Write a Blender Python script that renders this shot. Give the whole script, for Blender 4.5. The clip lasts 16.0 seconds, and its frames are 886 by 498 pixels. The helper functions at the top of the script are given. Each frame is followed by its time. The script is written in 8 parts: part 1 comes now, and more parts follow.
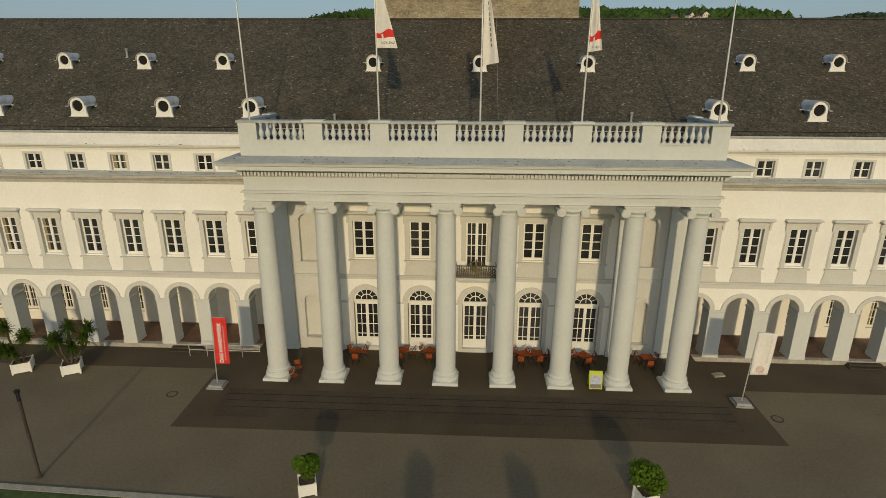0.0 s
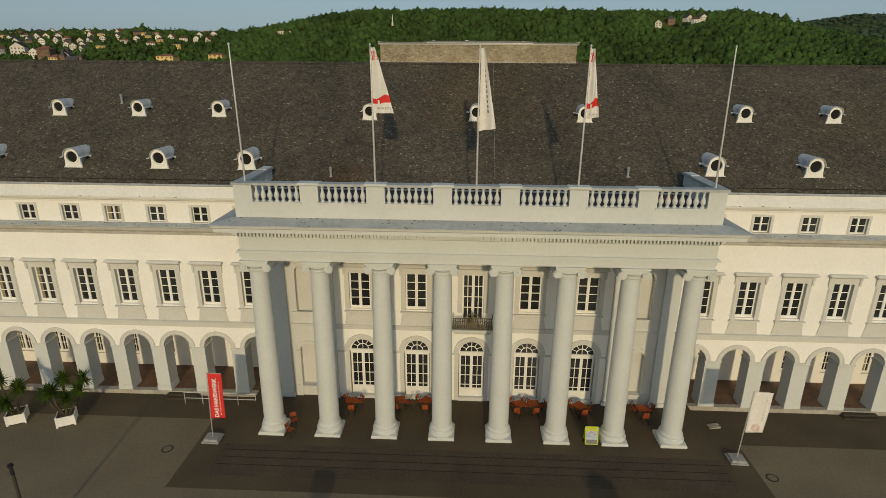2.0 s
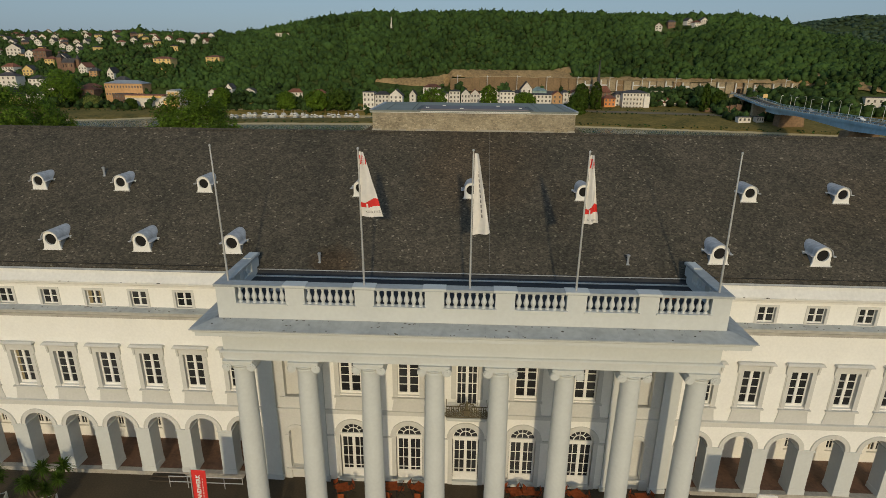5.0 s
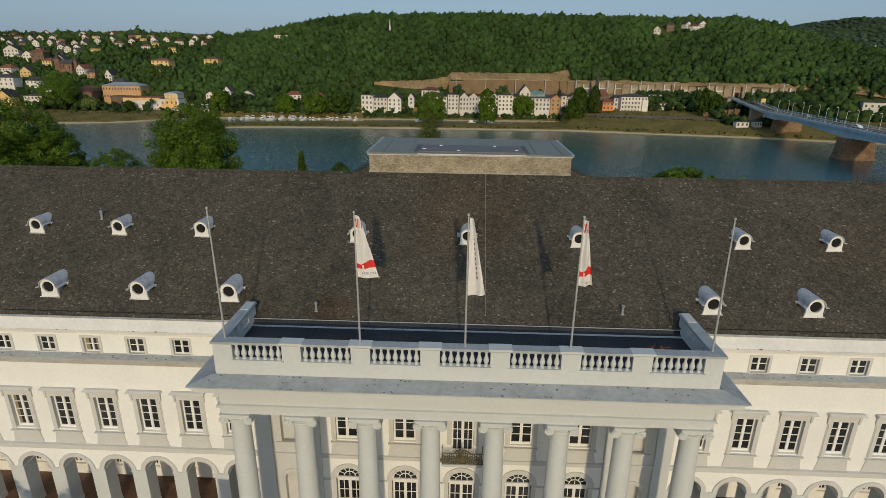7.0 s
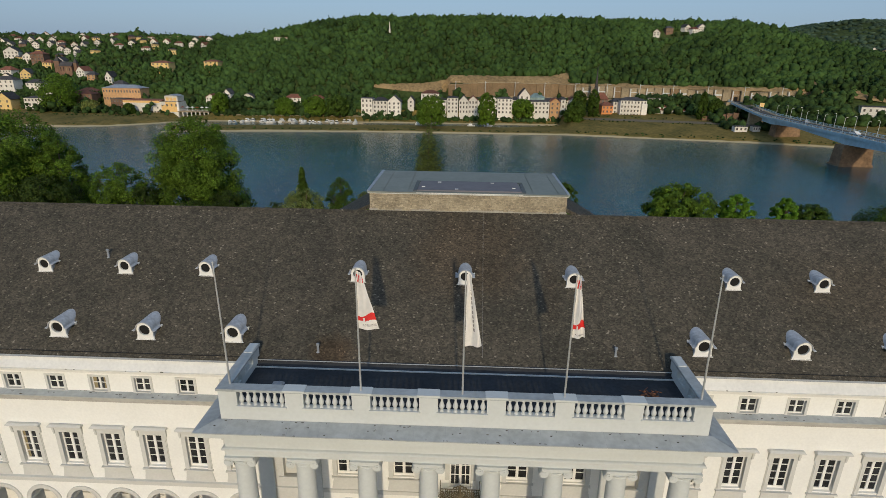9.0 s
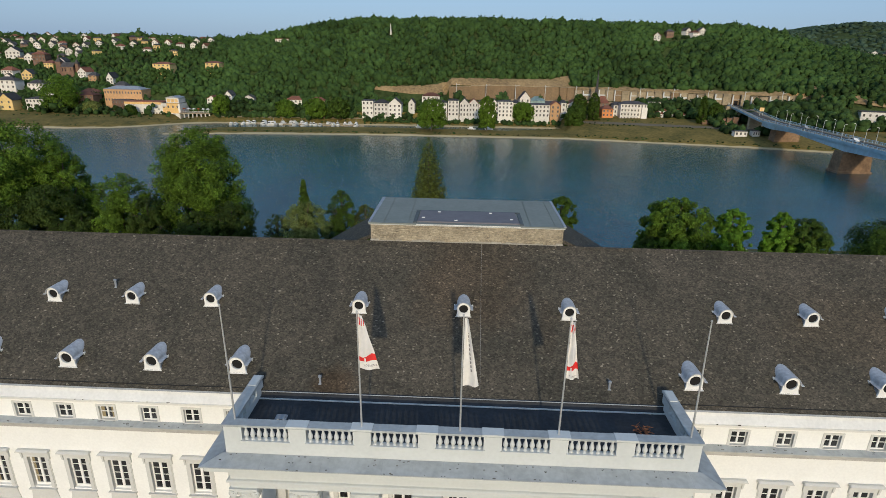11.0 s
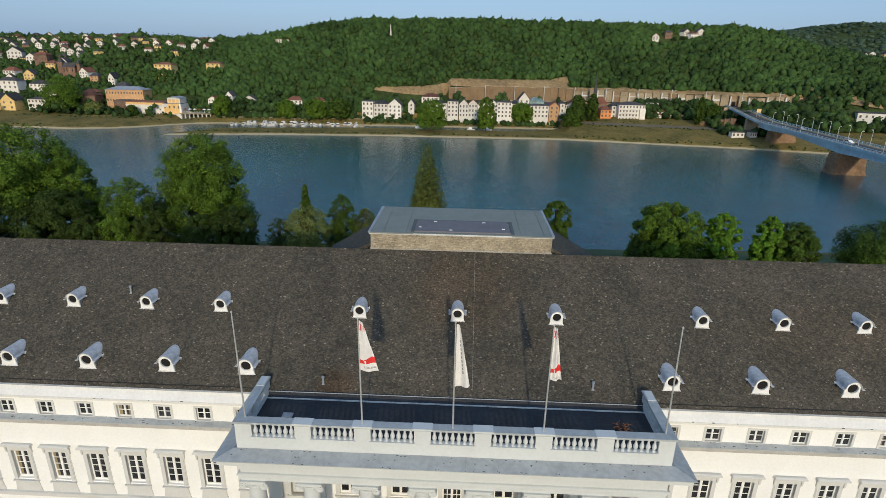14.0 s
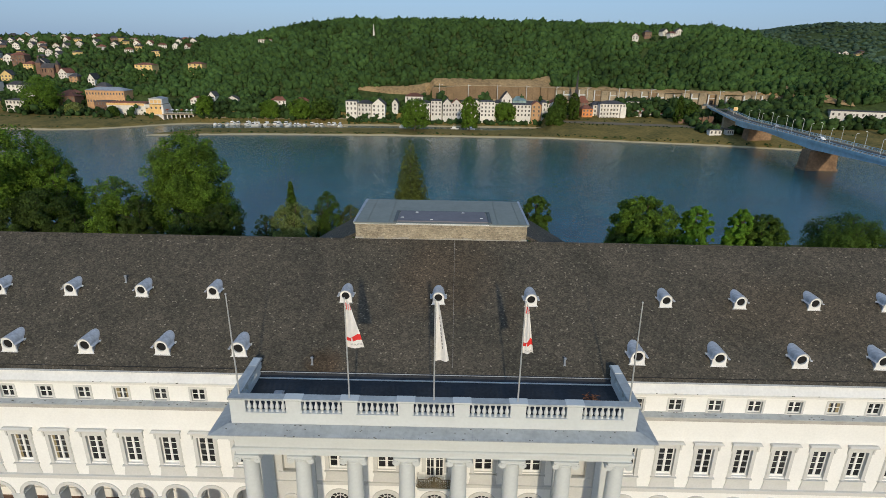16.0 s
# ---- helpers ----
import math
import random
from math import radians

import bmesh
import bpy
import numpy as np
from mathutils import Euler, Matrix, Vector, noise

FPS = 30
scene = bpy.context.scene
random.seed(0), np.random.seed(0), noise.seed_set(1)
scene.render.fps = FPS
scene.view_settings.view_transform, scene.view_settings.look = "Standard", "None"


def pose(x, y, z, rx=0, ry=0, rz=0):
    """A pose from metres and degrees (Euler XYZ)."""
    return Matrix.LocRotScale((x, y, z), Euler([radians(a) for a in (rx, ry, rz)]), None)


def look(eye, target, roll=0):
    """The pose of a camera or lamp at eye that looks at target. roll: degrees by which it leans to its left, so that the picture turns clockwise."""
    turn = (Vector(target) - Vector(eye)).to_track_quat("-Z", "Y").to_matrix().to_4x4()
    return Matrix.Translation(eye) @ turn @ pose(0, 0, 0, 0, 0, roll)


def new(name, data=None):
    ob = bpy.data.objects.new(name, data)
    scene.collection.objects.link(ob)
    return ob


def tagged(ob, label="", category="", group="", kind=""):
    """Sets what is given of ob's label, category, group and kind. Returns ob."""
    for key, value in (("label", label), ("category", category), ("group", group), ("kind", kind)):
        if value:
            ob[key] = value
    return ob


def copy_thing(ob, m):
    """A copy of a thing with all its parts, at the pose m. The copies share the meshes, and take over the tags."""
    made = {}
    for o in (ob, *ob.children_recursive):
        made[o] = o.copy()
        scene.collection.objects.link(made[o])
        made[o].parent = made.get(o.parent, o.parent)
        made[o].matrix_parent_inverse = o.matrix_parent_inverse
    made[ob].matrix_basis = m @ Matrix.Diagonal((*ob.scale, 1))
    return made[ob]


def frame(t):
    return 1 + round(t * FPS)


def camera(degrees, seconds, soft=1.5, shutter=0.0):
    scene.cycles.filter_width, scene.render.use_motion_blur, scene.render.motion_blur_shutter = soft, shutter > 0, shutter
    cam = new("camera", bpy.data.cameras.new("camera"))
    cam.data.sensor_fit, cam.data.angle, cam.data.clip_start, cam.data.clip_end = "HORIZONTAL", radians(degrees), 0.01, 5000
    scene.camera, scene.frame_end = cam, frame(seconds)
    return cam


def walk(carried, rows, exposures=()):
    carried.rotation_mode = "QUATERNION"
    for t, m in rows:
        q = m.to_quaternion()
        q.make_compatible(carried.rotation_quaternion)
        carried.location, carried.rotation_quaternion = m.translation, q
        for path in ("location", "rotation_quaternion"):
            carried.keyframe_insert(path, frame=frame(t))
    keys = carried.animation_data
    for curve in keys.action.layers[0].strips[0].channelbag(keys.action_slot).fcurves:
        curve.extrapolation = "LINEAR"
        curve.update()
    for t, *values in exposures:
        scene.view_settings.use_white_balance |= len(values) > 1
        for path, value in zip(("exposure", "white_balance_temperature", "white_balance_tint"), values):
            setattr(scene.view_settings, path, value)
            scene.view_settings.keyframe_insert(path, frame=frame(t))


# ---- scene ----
cam = camera(77.6, 16.0, soft=0.5)
PATH = [
    (0, (-0.603, -31.93, 19.387), (-0.689, -30.029, 18.771), 0.2),
    (0.5, (-0.56, -31.555, 20.243), (-0.646, -29.655, 19.624), 0.2),
    (1, (-0.561, -31.393, 21.105), (-0.644, -29.494, 20.486), 0.3),
    (1.5, (-0.608, -31.128, 21.994), (-0.686, -29.23, 21.37), 0.3),
    (2, (-0.611, -30.704, 22.892), (-0.687, -28.806, 22.266), 0.4),
    (2.5, (-0.609, -30.283, 23.742), (-0.684, -28.386, 23.115), 0.4),
    (3, (-0.571, -29.789, 24.628), (-0.648, -27.893, 23.999), 0.4),
    (3.5, (-0.536, -29.281, 25.474), (-0.612, -27.385, 24.842), 0.4),
    (4, (-0.496, -28.683, 26.395), (-0.571, -26.788, 25.76), 0.5),
    (6.5, (-0.285, -26.799, 30.268), (-0.354, -24.906, 29.626), 0.6),
    (7, (-0.301, -26.771, 31.121), (-0.368, -24.879, 30.477), 0.7),
    (7.5, (-0.297, -26.768, 31.901), (-0.364, -24.876, 31.255), 0.7),
    (8, (-0.265, -26.772, 32.668), (-0.331, -24.88, 32.023), 0.7),
    (8.5, (-0.264, -26.783, 33.414), (-0.329, -24.891, 32.766), 0.8),
    (9, (-0.27, -26.764, 34.165), (-0.335, -24.873, 33.516), 0.8),
    (11.5, (-0.193, -27.081, 37.268), (-0.259, -25.193, 36.613), 1.1),
    (12, (-0.131, -27.317, 37.632), (-0.198, -25.429, 36.975), 1.1),
    (12.5, (-0.07, -27.593, 37.878), (-0.137, -25.705, 37.221), 1.1),
    (13, (0.002, -28.006, 38.119), (-0.065, -26.118, 37.461), 1.1),
    (13.5, (0.082, -28.511, 38.312), (0.015, -26.623, 37.655), 1.1),
    (14, (0.183, -29.147, 38.398), (0.118, -27.259, 37.74), 1.1),
    (14.5, (0.263, -29.806, 38.425), (0.2, -27.919, 37.767), 1.1),
    (15, (0.401, -30.528, 38.38), (0.347, -28.64, 37.723), 1.1),
    (15.5, (0.537, -31.21, 38.345), (0.497, -29.322, 37.688), 1.1),
    (16, (0.666, -31.961, 38.323), (0.653, -30.072, 37.666), 1.0),
]
EXPOSURES = [(0, -0.64, 8150, 6), (3.5, -0.66, 7650, 7), (7, -0.57, 7050, 10), (9, -0.42, 6750, 11), (12.5, -0.14, 6380, 11), (16, -0.21, 6380, 11)]
walk(cam, [(t, look(e, g, r)) for t, e, g, r in PATH], EXPOSURES)

# ---------------------------------------------------------------- light
SUN_EL, SUN_AZ = 16.3, 4.5          # degrees above the horizon; to the right of straight behind the camera
world = bpy.data.worlds.new("evening_sky")
scene.world = world
world.use_nodes = True
wn = world.node_tree.nodes
sky = wn.new("ShaderNodeTexSky")
sky.sky_type, sky.sun_disc = "NISHITA", False
sky.sun_elevation, sky.sun_rotation = radians(SUN_EL), radians(180 - SUN_AZ)
sky.air_density, sky.dust_density, sky.ozone_density = 1.0, 2.0, 3.0
wn["Background"].inputs["Strength"].default_value = 0.168
haze = wn.new("ShaderNodeMix")
haze.data_type = "RGBA"
haze.inputs["Factor"].default_value = 0.6
haze.inputs["B"].default_value = (2.1, 3.32, 5.2, 1)
world.node_tree.links.new(sky.outputs[0], haze.inputs["A"])
world.node_tree.links.new(haze.outputs["Result"], wn["Background"].inputs["Color"])
sun = bpy.data.lights.new("sun", "SUN")
sun.energy, sun.angle, sun.color = 2.62, radians(1.8), (1.0, 0.865, 0.65)
sun_ob = new("sun", sun)
_d = Vector((math.sin(radians(SUN_AZ)) * math.cos(radians(SUN_EL)), -math.cos(radians(SUN_AZ)) * math.cos(radians(SUN_EL)), math.sin(radians(SUN_EL))))
sun_ob.matrix_world = look(_d * 300, (0, 0, 0))
scene.view_settings.exposure = 0.0


# ---------------------------------------------------------------- materials
def material(name, colour, rough=0.7, metal=0.0, vary=0.12, grain=8.0, patch=0.5, bump=0.2, bump_scale=40.0, second=None, island=0.0, objects=0.0, ior=1.45, stretch=(1, 1, 1)):
    """Two scales of noise over a base colour, fine relief, and a random tone for each object or island."""
    m = bpy.data.materials.new(name)
    m.use_nodes = True
    n, l = m.node_tree.nodes, m.node_tree.links
    p = n["Principled BSDF"]
    p.inputs["Roughness"].default_value, p.inputs["Metallic"].default_value, p.inputs["IOR"].default_value = rough, metal, ior
    tc = n.new("ShaderNodeTexCoord")
    mp = n.new("ShaderNodeMapping")
    mp.inputs["Scale"].default_value = stretch
    l.new(tc.outputs["Object"], mp.inputs["Vector"])
    fine, wide = n.new("ShaderNodeTexNoise"), n.new("ShaderNodeTexNoise")
    fine.inputs["Scale"].default_value, fine.inputs["Detail"].default_value = grain, 6
    wide.inputs["Scale"].default_value, wide.inputs["Detail"].default_value = patch, 5
    for t in (fine, wide):
        l.new(mp.outputs[0], t.inputs["Vector"])
    c2 = second or tuple(c * (1 - 2.2 * vary) for c in colour)
    c1 = tuple(min(1, c * (1 + vary)) for c in colour)
    add = n.new("ShaderNodeMath")
    add.operation = "ADD"
    l.new(fine.outputs["Fac"], add.inputs[0])
    l.new(wide.outputs["Fac"], add.inputs[1])
    ramp = n.new("ShaderNodeMapRange")
    ramp.inputs["From Min"].default_value, ramp.inputs["From Max"].default_value = 0.7, 1.3
    l.new(add.outputs[0], ramp.inputs["Value"])
    mix = n.new("ShaderNodeMix")
    mix.data_type = "RGBA"
    mix.inputs["A"].default_value, mix.inputs["B"].default_value = (*c2, 1), (*c1, 1)
    l.new(ramp.outputs[0], mix.inputs["Factor"])
    out = mix.outputs["Result"]
    if island or objects:
        src = n.new("ShaderNodeNewGeometry").outputs["Random Per Island"] if island else n.new("ShaderNodeObjectInfo").outputs["Random"]
        amount = island or objects
        mr = n.new("ShaderNodeMapRange")
        mr.inputs["To Min"].default_value, mr.inputs["To Max"].default_value = 1 - amount, 1 + amount
        l.new(src, mr.inputs["Value"])
        hsv = n.new("ShaderNodeHueSaturation")
        l.new(mr.outputs[0], hsv.inputs["Value"])
        l.new(out, hsv.inputs["Color"])
        out = hsv.outputs["Color"]
    l.new(out, p.inputs["Base Color"])
    if bump:
        bn, bp = n.new("ShaderNodeTexNoise"), n.new("ShaderNodeBump")
        bn.inputs["Scale"].default_value, bn.inputs["Detail"].default_value = bump_scale, 4
        bp.inputs["Strength"].default_value, bp.inputs["Distance"].default_value = bump, 0.02
        l.new(mp.outputs[0], bn.inputs["Vector"])
        l.new(bn.outputs["Fac"], bp.inputs["Height"])
        l.new(bp.outputs[0], p.inputs["Normal"])
    return m


ZINC = material("pale_zinc_sheet", (0.41, 0.435, 0.43), 0.6, vary=0.1, grain=3, patch=0.7, bump=0.1, bump_scale=10)
SKYLIGHT = material("rooflight_panel", (0.165, 0.158, 0.168), 0.85, vary=0.06, grain=2, patch=0.5, bump=0.05)
LEADDARK = material("dark_lead_upstand", (0.10, 0.115, 0.115), 0.8, vary=0.1, grain=3, patch=0.8, bump=0.1)
HOODZINC = material("dull_zinc_hood", (0.53, 0.54, 0.55), 0.5, vary=0.14, grain=5, patch=1.2, bump=0.2, bump_scale=12)
ATTICMETAL = material("grey_green_metal", (0.215, 0.235, 0.205), 0.8, metal=0.0, vary=0.06, grain=3, patch=0.5, bump=0.1, bump_scale=8)
FASCIA = material("light_grey_plaster", (0.77, 0.76, 0.71), 0.8, vary=0.05, grain=5, patch=0.4, bump=0.15)


def glass(name, colour=(0.05, 0.052, 0.055), rough=0.06):
    m = material(name, colour, rough, vary=0.3, grain=0.7, patch=0.2, bump=0.16, bump_scale=2.4, objects=0.5)
    m.node_tree.nodes["Principled BSDF"].inputs["Specular IOR Level"].default_value = 0.6
    return m


CREAM = material("cream_render", (0.86, 0.85, 0.795), 0.85, vary=0.03, grain=6, patch=0.35, bump=0.15)
GREY = material("grey_stone_paint", (0.612, 0.607, 0.566), 0.8, vary=0.04, grain=7, patch=0.6, bump=0.15)
CORNICE = material("grey_cornice_stone", (0.47, 0.455, 0.41), 0.8, vary=0.10, grain=3, patch=0.5, bump=0.2)
RUBBLE = material("buff_rubble_stones", (0.40, 0.345, 0.25), 0.9, vary=0.2, grain=6, patch=1.0, bump=0.5, bump_scale=14, island=0.22)
PALE = material("pale_grey_stone", (0.60, 0.62, 0.595), 0.75, vary=0.03, grain=5, patch=0.4, bump=0.15)
LEAD = material("weathered_zinc", (0.34, 0.365, 0.39), 0.55, metal=0.15, vary=0.12, grain=3, patch=0.7, bump=0.1, bump_scale=10)
DARKROOF = material("bitumen_sheet", (0.031, 0.035, 0.040), 0.7, vary=0.2, grain=4, patch=0.5, bump=0.3)
WHITE = material("white_paint", (0.83, 0.82, 0.775), 0.5, vary=0.04, grain=10, patch=1, bump=0.05)
GLASS = glass("window_glass")
FARGLASS = material("dull_far_window", (0.13, 0.115, 0.10), 0.35, vary=0.3, grain=1, patch=0.3, bump=0, objects=0.5)


def curtains(m, share=0.30):
    """Some windows have pale curtains or blinds close behind the pane."""
    n, l = m.node_tree.nodes, m.node_tree.links
    p = n["Principled BSDF"]
    old = p.inputs["Base Color"].links[0].from_socket
    info, gt, mx = n.new("ShaderNodeObjectInfo"), n.new("ShaderNodeMath"), n.new("ShaderNodeMix")
    gt.operation, gt.inputs[1].default_value = "GREATER_THAN", 1 - share
    mx.data_type, mx.inputs["B"].default_value = "RGBA", (0.30, 0.245, 0.14, 1)
    l.new(info.outputs["Random"], gt.inputs[0])
    # each window is drawn open by an amount of its own
    tc = [x for x in n if x.type == "TEX_COORD"][0]
    xyz, wide, side, gap, cover = n.new("ShaderNodeSeparateXYZ"), n.new("ShaderNodeMath"), n.new("ShaderNodeMath"), n.new("ShaderNodeMath"), n.new("ShaderNodeMath")
    l.new(tc.outputs["Object"], xyz.inputs[0])
    side.operation, wide.operation, gap.operation, cover.operation = "ABSOLUTE", "MULTIPLY", "FRACT", "GREATER_THAN"
    wide.inputs[1].default_value = 23.0
    l.new(xyz.outputs[0], side.inputs[0])
    l.new(info.outputs["Random"], wide.inputs[0])
    l.new(wide.outputs[0], gap.inputs[0])
    half = n.new("ShaderNodeMath")
    half.operation, half.inputs[1].default_value = "MULTIPLY", 0.5
    l.new(gap.outputs[0], half.inputs[0])
    l.new(side.outputs[0], cover.inputs[0])
    l.new(half.outputs[0], cover.inputs[1])
    both = n.new("ShaderNodeMath")
    both.operation = "MULTIPLY"
    l.new(gt.outputs[0], both.inputs[0])
    l.new(cover.outputs[0], both.inputs[1])
    l.new(both.outputs[0], mx.inputs["Factor"])
    l.new(old, mx.inputs["A"])
    l.new(mx.outputs["Result"], p.inputs["Base Color"])


curtains(GLASS, 0.2)
DOORGLASS = glass("portico_glass")
DEADWOOD = material("dead_branches", (0.23, 0.10, 0.05), 0.9, vary=0.2, grain=6, patch=2, bump=0.2)
# near-black in place of the shade in rooms and recesses; also tyres and joints
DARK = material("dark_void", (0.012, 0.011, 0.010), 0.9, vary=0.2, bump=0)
MOSS = material("dark_moss", (0.12, 0.11, 0.09), 0.95, vary=0.3, grain=8, patch=2, bump=0.2, island=0.4)
LAMPIRON = material("brown_lamp_paint", (0.075, 0.062, 0.052), 0.6, vary=0.15, bump=0.1)
BRONZE = material("brown_bronze_paint", (0.15, 0.125, 0.075), 0.6, metal=0.2, vary=0.2, grain=9, patch=2, bump=0.2)
IRON = material("wrought_iron", (0.03, 0.03, 0.03), 0.5, metal=0.6, vary=0.2, bump=0.2)
STEEL = material("pole_aluminium", (0.62, 0.62, 0.60), 0.4, metal=0.5, vary=0.08, bump=0)
BROWNFLOOR = material("red_brown_tiles", (0.16, 0.085, 0.055), 0.6, vary=0.2, grain=5, patch=0.7)
ASPHALT = material("dark_asphalt", (0.083, 0.060, 0.034), 0.85, vary=0.18, grain=9, patch=0.25, bump=0.4)
BASALT = material("dark_basalt_steps", (0.056, 0.042, 0.027), 0.8, vary=0.2, grain=8, patch=0.4, bump=0.3)
PAVING = material("light_asphalt", (0.172, 0.138, 0.090), 0.85, vary=0.12, grain=7, patch=0.18, bump=0.4)
STEPSTONE = material("pale_step_stone", (0.42, 0.39, 0.33), 0.85, vary=0.12, grain=5, patch=0.7, bump=0.3)
PIERSTONE = material("lit_brown_sandstone", (0.247, 0.154, 0.086), 0.9, vary=0.22, grain=0.9, patch=0.15, bump=0.4, bump_scale=3)
ORANGE = material("orange_house_render", (0.70, 0.27, 0.09), 0.85, vary=0.08, grain=0.8, patch=0.1)
GREENGLASS = material("conservatory_glass", (0.22, 0.32, 0.30), 0.3, vary=0.2, grain=0.6, patch=0.2, bump=0)
GREYBASE = material("grey_steel_base", (0.30, 0.30, 0.29), 0.6, vary=0.12, grain=5, patch=1, bump=0.1)
ROADGREY = material("road_asphalt", (0.085, 0.08, 0.072), 0.85, vary=0.15, grain=2, patch=0.1, bump=0.2)
KERB = material("kerb_stone", (0.36, 0.33, 0.27), 0.85, vary=0.15, grain=6, patch=0.8)
GRASS = material("lawn", (0.055, 0.085, 0.022), 0.9, vary=0.3, grain=3, patch=0.15, bump=0.6, bump_scale=14)
MEADOW = material("bank_meadow", (0.205, 0.145, 0.044), 0.9, vary=0.3, second=(0.082, 0.080, 0.023), grain=0.6, patch=0.07, bump=0.4, bump_scale=3)
WOODFLOOR = material("forest_floor", (0.06, 0.085, 0.025), 0.95, vary=0.3, grain=0.5, patch=0.03, bump=0.4, bump_scale=2)
SHINGLE = material("river_shingle", (0.36, 0.30, 0.19), 0.9, vary=0.2, grain=2, patch=0.1)


def shore_strip(m):
    """Bare gravel along the waterline, with an uneven upper edge."""
    n, l = m.node_tree.nodes, m.node_tree.links
    p = n["Principled BSDF"]
    old = p.inputs["Base Color"].links[0].from_socket
    tc = n.new("ShaderNodeTexCoord")
    xyz = n.new("ShaderNodeSeparateXYZ")
    l.new(tc.outputs["Object"], xyz.inputs[0])
    nz = n.new("ShaderNodeTexNoise")
    nz.inputs["Scale"].default_value, nz.inputs["Detail"].default_value = 0.12, 4
    l.new(tc.outputs["Object"], nz.inputs["Vector"])
    lift = n.new("ShaderNodeMath")
    lift.operation, lift.inputs[1].default_value = "MULTIPLY_ADD", 0.9
    l.new(nz.outputs["Fac"], lift.inputs[0])
    l.new(xyz.outputs["Z"], lift.inputs[2])
    mr = n.new("ShaderNodeMapRange")
    mr.inputs["From Min"].default_value, mr.inputs["From Max"].default_value = -4.92, -4.72
    l.new(lift.outputs[0], mr.inputs["Value"])
    mix = n.new("ShaderNodeMix")
    mix.data_type = "RGBA"
    mix.inputs["A"].default_value = (0.42, 0.345, 0.21, 1)
    l.new(old, mix.inputs["B"])
    l.new(mr.outputs[0], mix.inputs["Factor"])
    l.new(mix.outputs["Result"], p.inputs["Base Color"])


shore_strip(MEADOW)
EARTH = material("bare_earth_slope", (0.33, 0.225, 0.105), 0.95, vary=0.25, grain=0.6, patch=0.06, bump=0.5, bump_scale=3)
CUTWALL = material("brown_cut_wall", (0.26, 0.175, 0.095), 0.9, vary=0.15, grain=1.0, patch=0.1, bump=0.3, bump_scale=4)
CONCRETE = material("weathered_concrete", (0.36, 0.29, 0.185), 0.9, vary=0.2, grain=1.2, patch=0.12)
LEAF = material("leaf_green", (0.130, 0.225, 0.024), 0.65, vary=0.25, grain=0.9, patch=0.25, bump=0, island=0.3)
LEAF_MID = material("leaf_mid_green", (0.126, 0.214, 0.024), 0.65, vary=0.3, grain=0.9, patch=0.22, bump=0, island=0.38)
LEAF_DARK = material("leaf_dark", (0.080, 0.138, 0.020), 0.65, vary=0.28, grain=0.9, patch=0.25, bump=0, island=0.3)
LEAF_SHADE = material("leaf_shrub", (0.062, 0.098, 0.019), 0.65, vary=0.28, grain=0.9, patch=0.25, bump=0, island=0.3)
LEAF_LIGHT = material("leaf_light", (0.160, 0.315, 0.032), 0.65, vary=0.25, grain=0.9, patch=0.25, bump=0, island=0.3)
LEAF_BLOSSOM = material("leaf_blossom", (0.10, 0.15, 0.03), 0.65, vary=0.3, grain=1.2, patch=0.25, bump=0, island=0.5, second=(0.27, 0.28, 0.09))
LEAF_OLIVE = material("leaf_olive", (0.13, 0.16, 0.035), 0.65, vary=0.3, grain=1.2, patch=0.25, bump=0, island=0.4)
# the bluish haze over distant woods is put into this base colour
HAZEWOOD = material("hazy_woods", (0.062, 0.100, 0.060), 0.85, vary=0.22, grain=0.1, patch=0.01, bump=0, island=0.14)
FOREST = material("forest_canopy", (0.052, 0.099, 0.026), 0.85, vary=0.26, grain=0.16, patch=0.022, bump=0.4, bump_scale=1.3, island=0.15)
BANKWOOD = material("bank_trees", (0.042, 0.078, 0.022), 0.85, vary=0.3, grain=0.2, patch=0.05, bump=0.4, bump_scale=1.3, island=0.3)
FOREST.node_tree.nodes["Bump"].inputs["Distance"].default_value = 0.5
BARK = material("bark", (0.10, 0.075, 0.05), 0.9, vary=0.3, grain=4, patch=1, bump=0.8, bump_scale=12, stretch=(1, 1, 0.2))
PALERED = material("faded_red_print", (0.72, 0.48, 0.44), 0.8, vary=0.08, grain=6, patch=1, bump=0)
LIME = material("lime_poster", (0.50, 0.56, 0.05), 0.5, vary=0.08, grain=6, patch=1, bump=0)
SIGNBLUE = material("blue_poster", (0.16, 0.24, 0.42), 0.5, vary=0.3, grain=9, patch=3, bump=0, second=(0.55, 0.60, 0.62))
SIGNVIOLET = material("violet_poster", (0.20, 0.17, 0.38), 0.5, vary=0.3, grain=11, patch=4, bump=0, second=(0.62, 0.66, 0.50))
RED = material("red_banner_cloth", (0.72, 0.035, 0.03), 0.8, vary=0.06, grain=4, patch=1, bump=0.1)
FLAGCLOTH = material("white_flag_cloth", (0.78, 0.75, 0.70), 0.85, vary=0.05, grain=5, patch=1, bump=0.1)
FAINT = material("faint_grey_print", (0.50, 0.46, 0.45), 0.8, vary=0.1, bump=0)
PRINT = material("print_grey", (0.22, 0.20, 0.20), 0.8, vary=0.1, bump=0)
TERRA = material("red_brown_wood", (0.34, 0.085, 0.030), 0.85, vary=0.2, grain=6, patch=1)
STONEWALL = material("buff_rubble_stone", (0.42, 0.36, 0.25), 0.9, vary=0.25, grain=3.2, patch=0.6, bump=0.9, bump_scale=5)
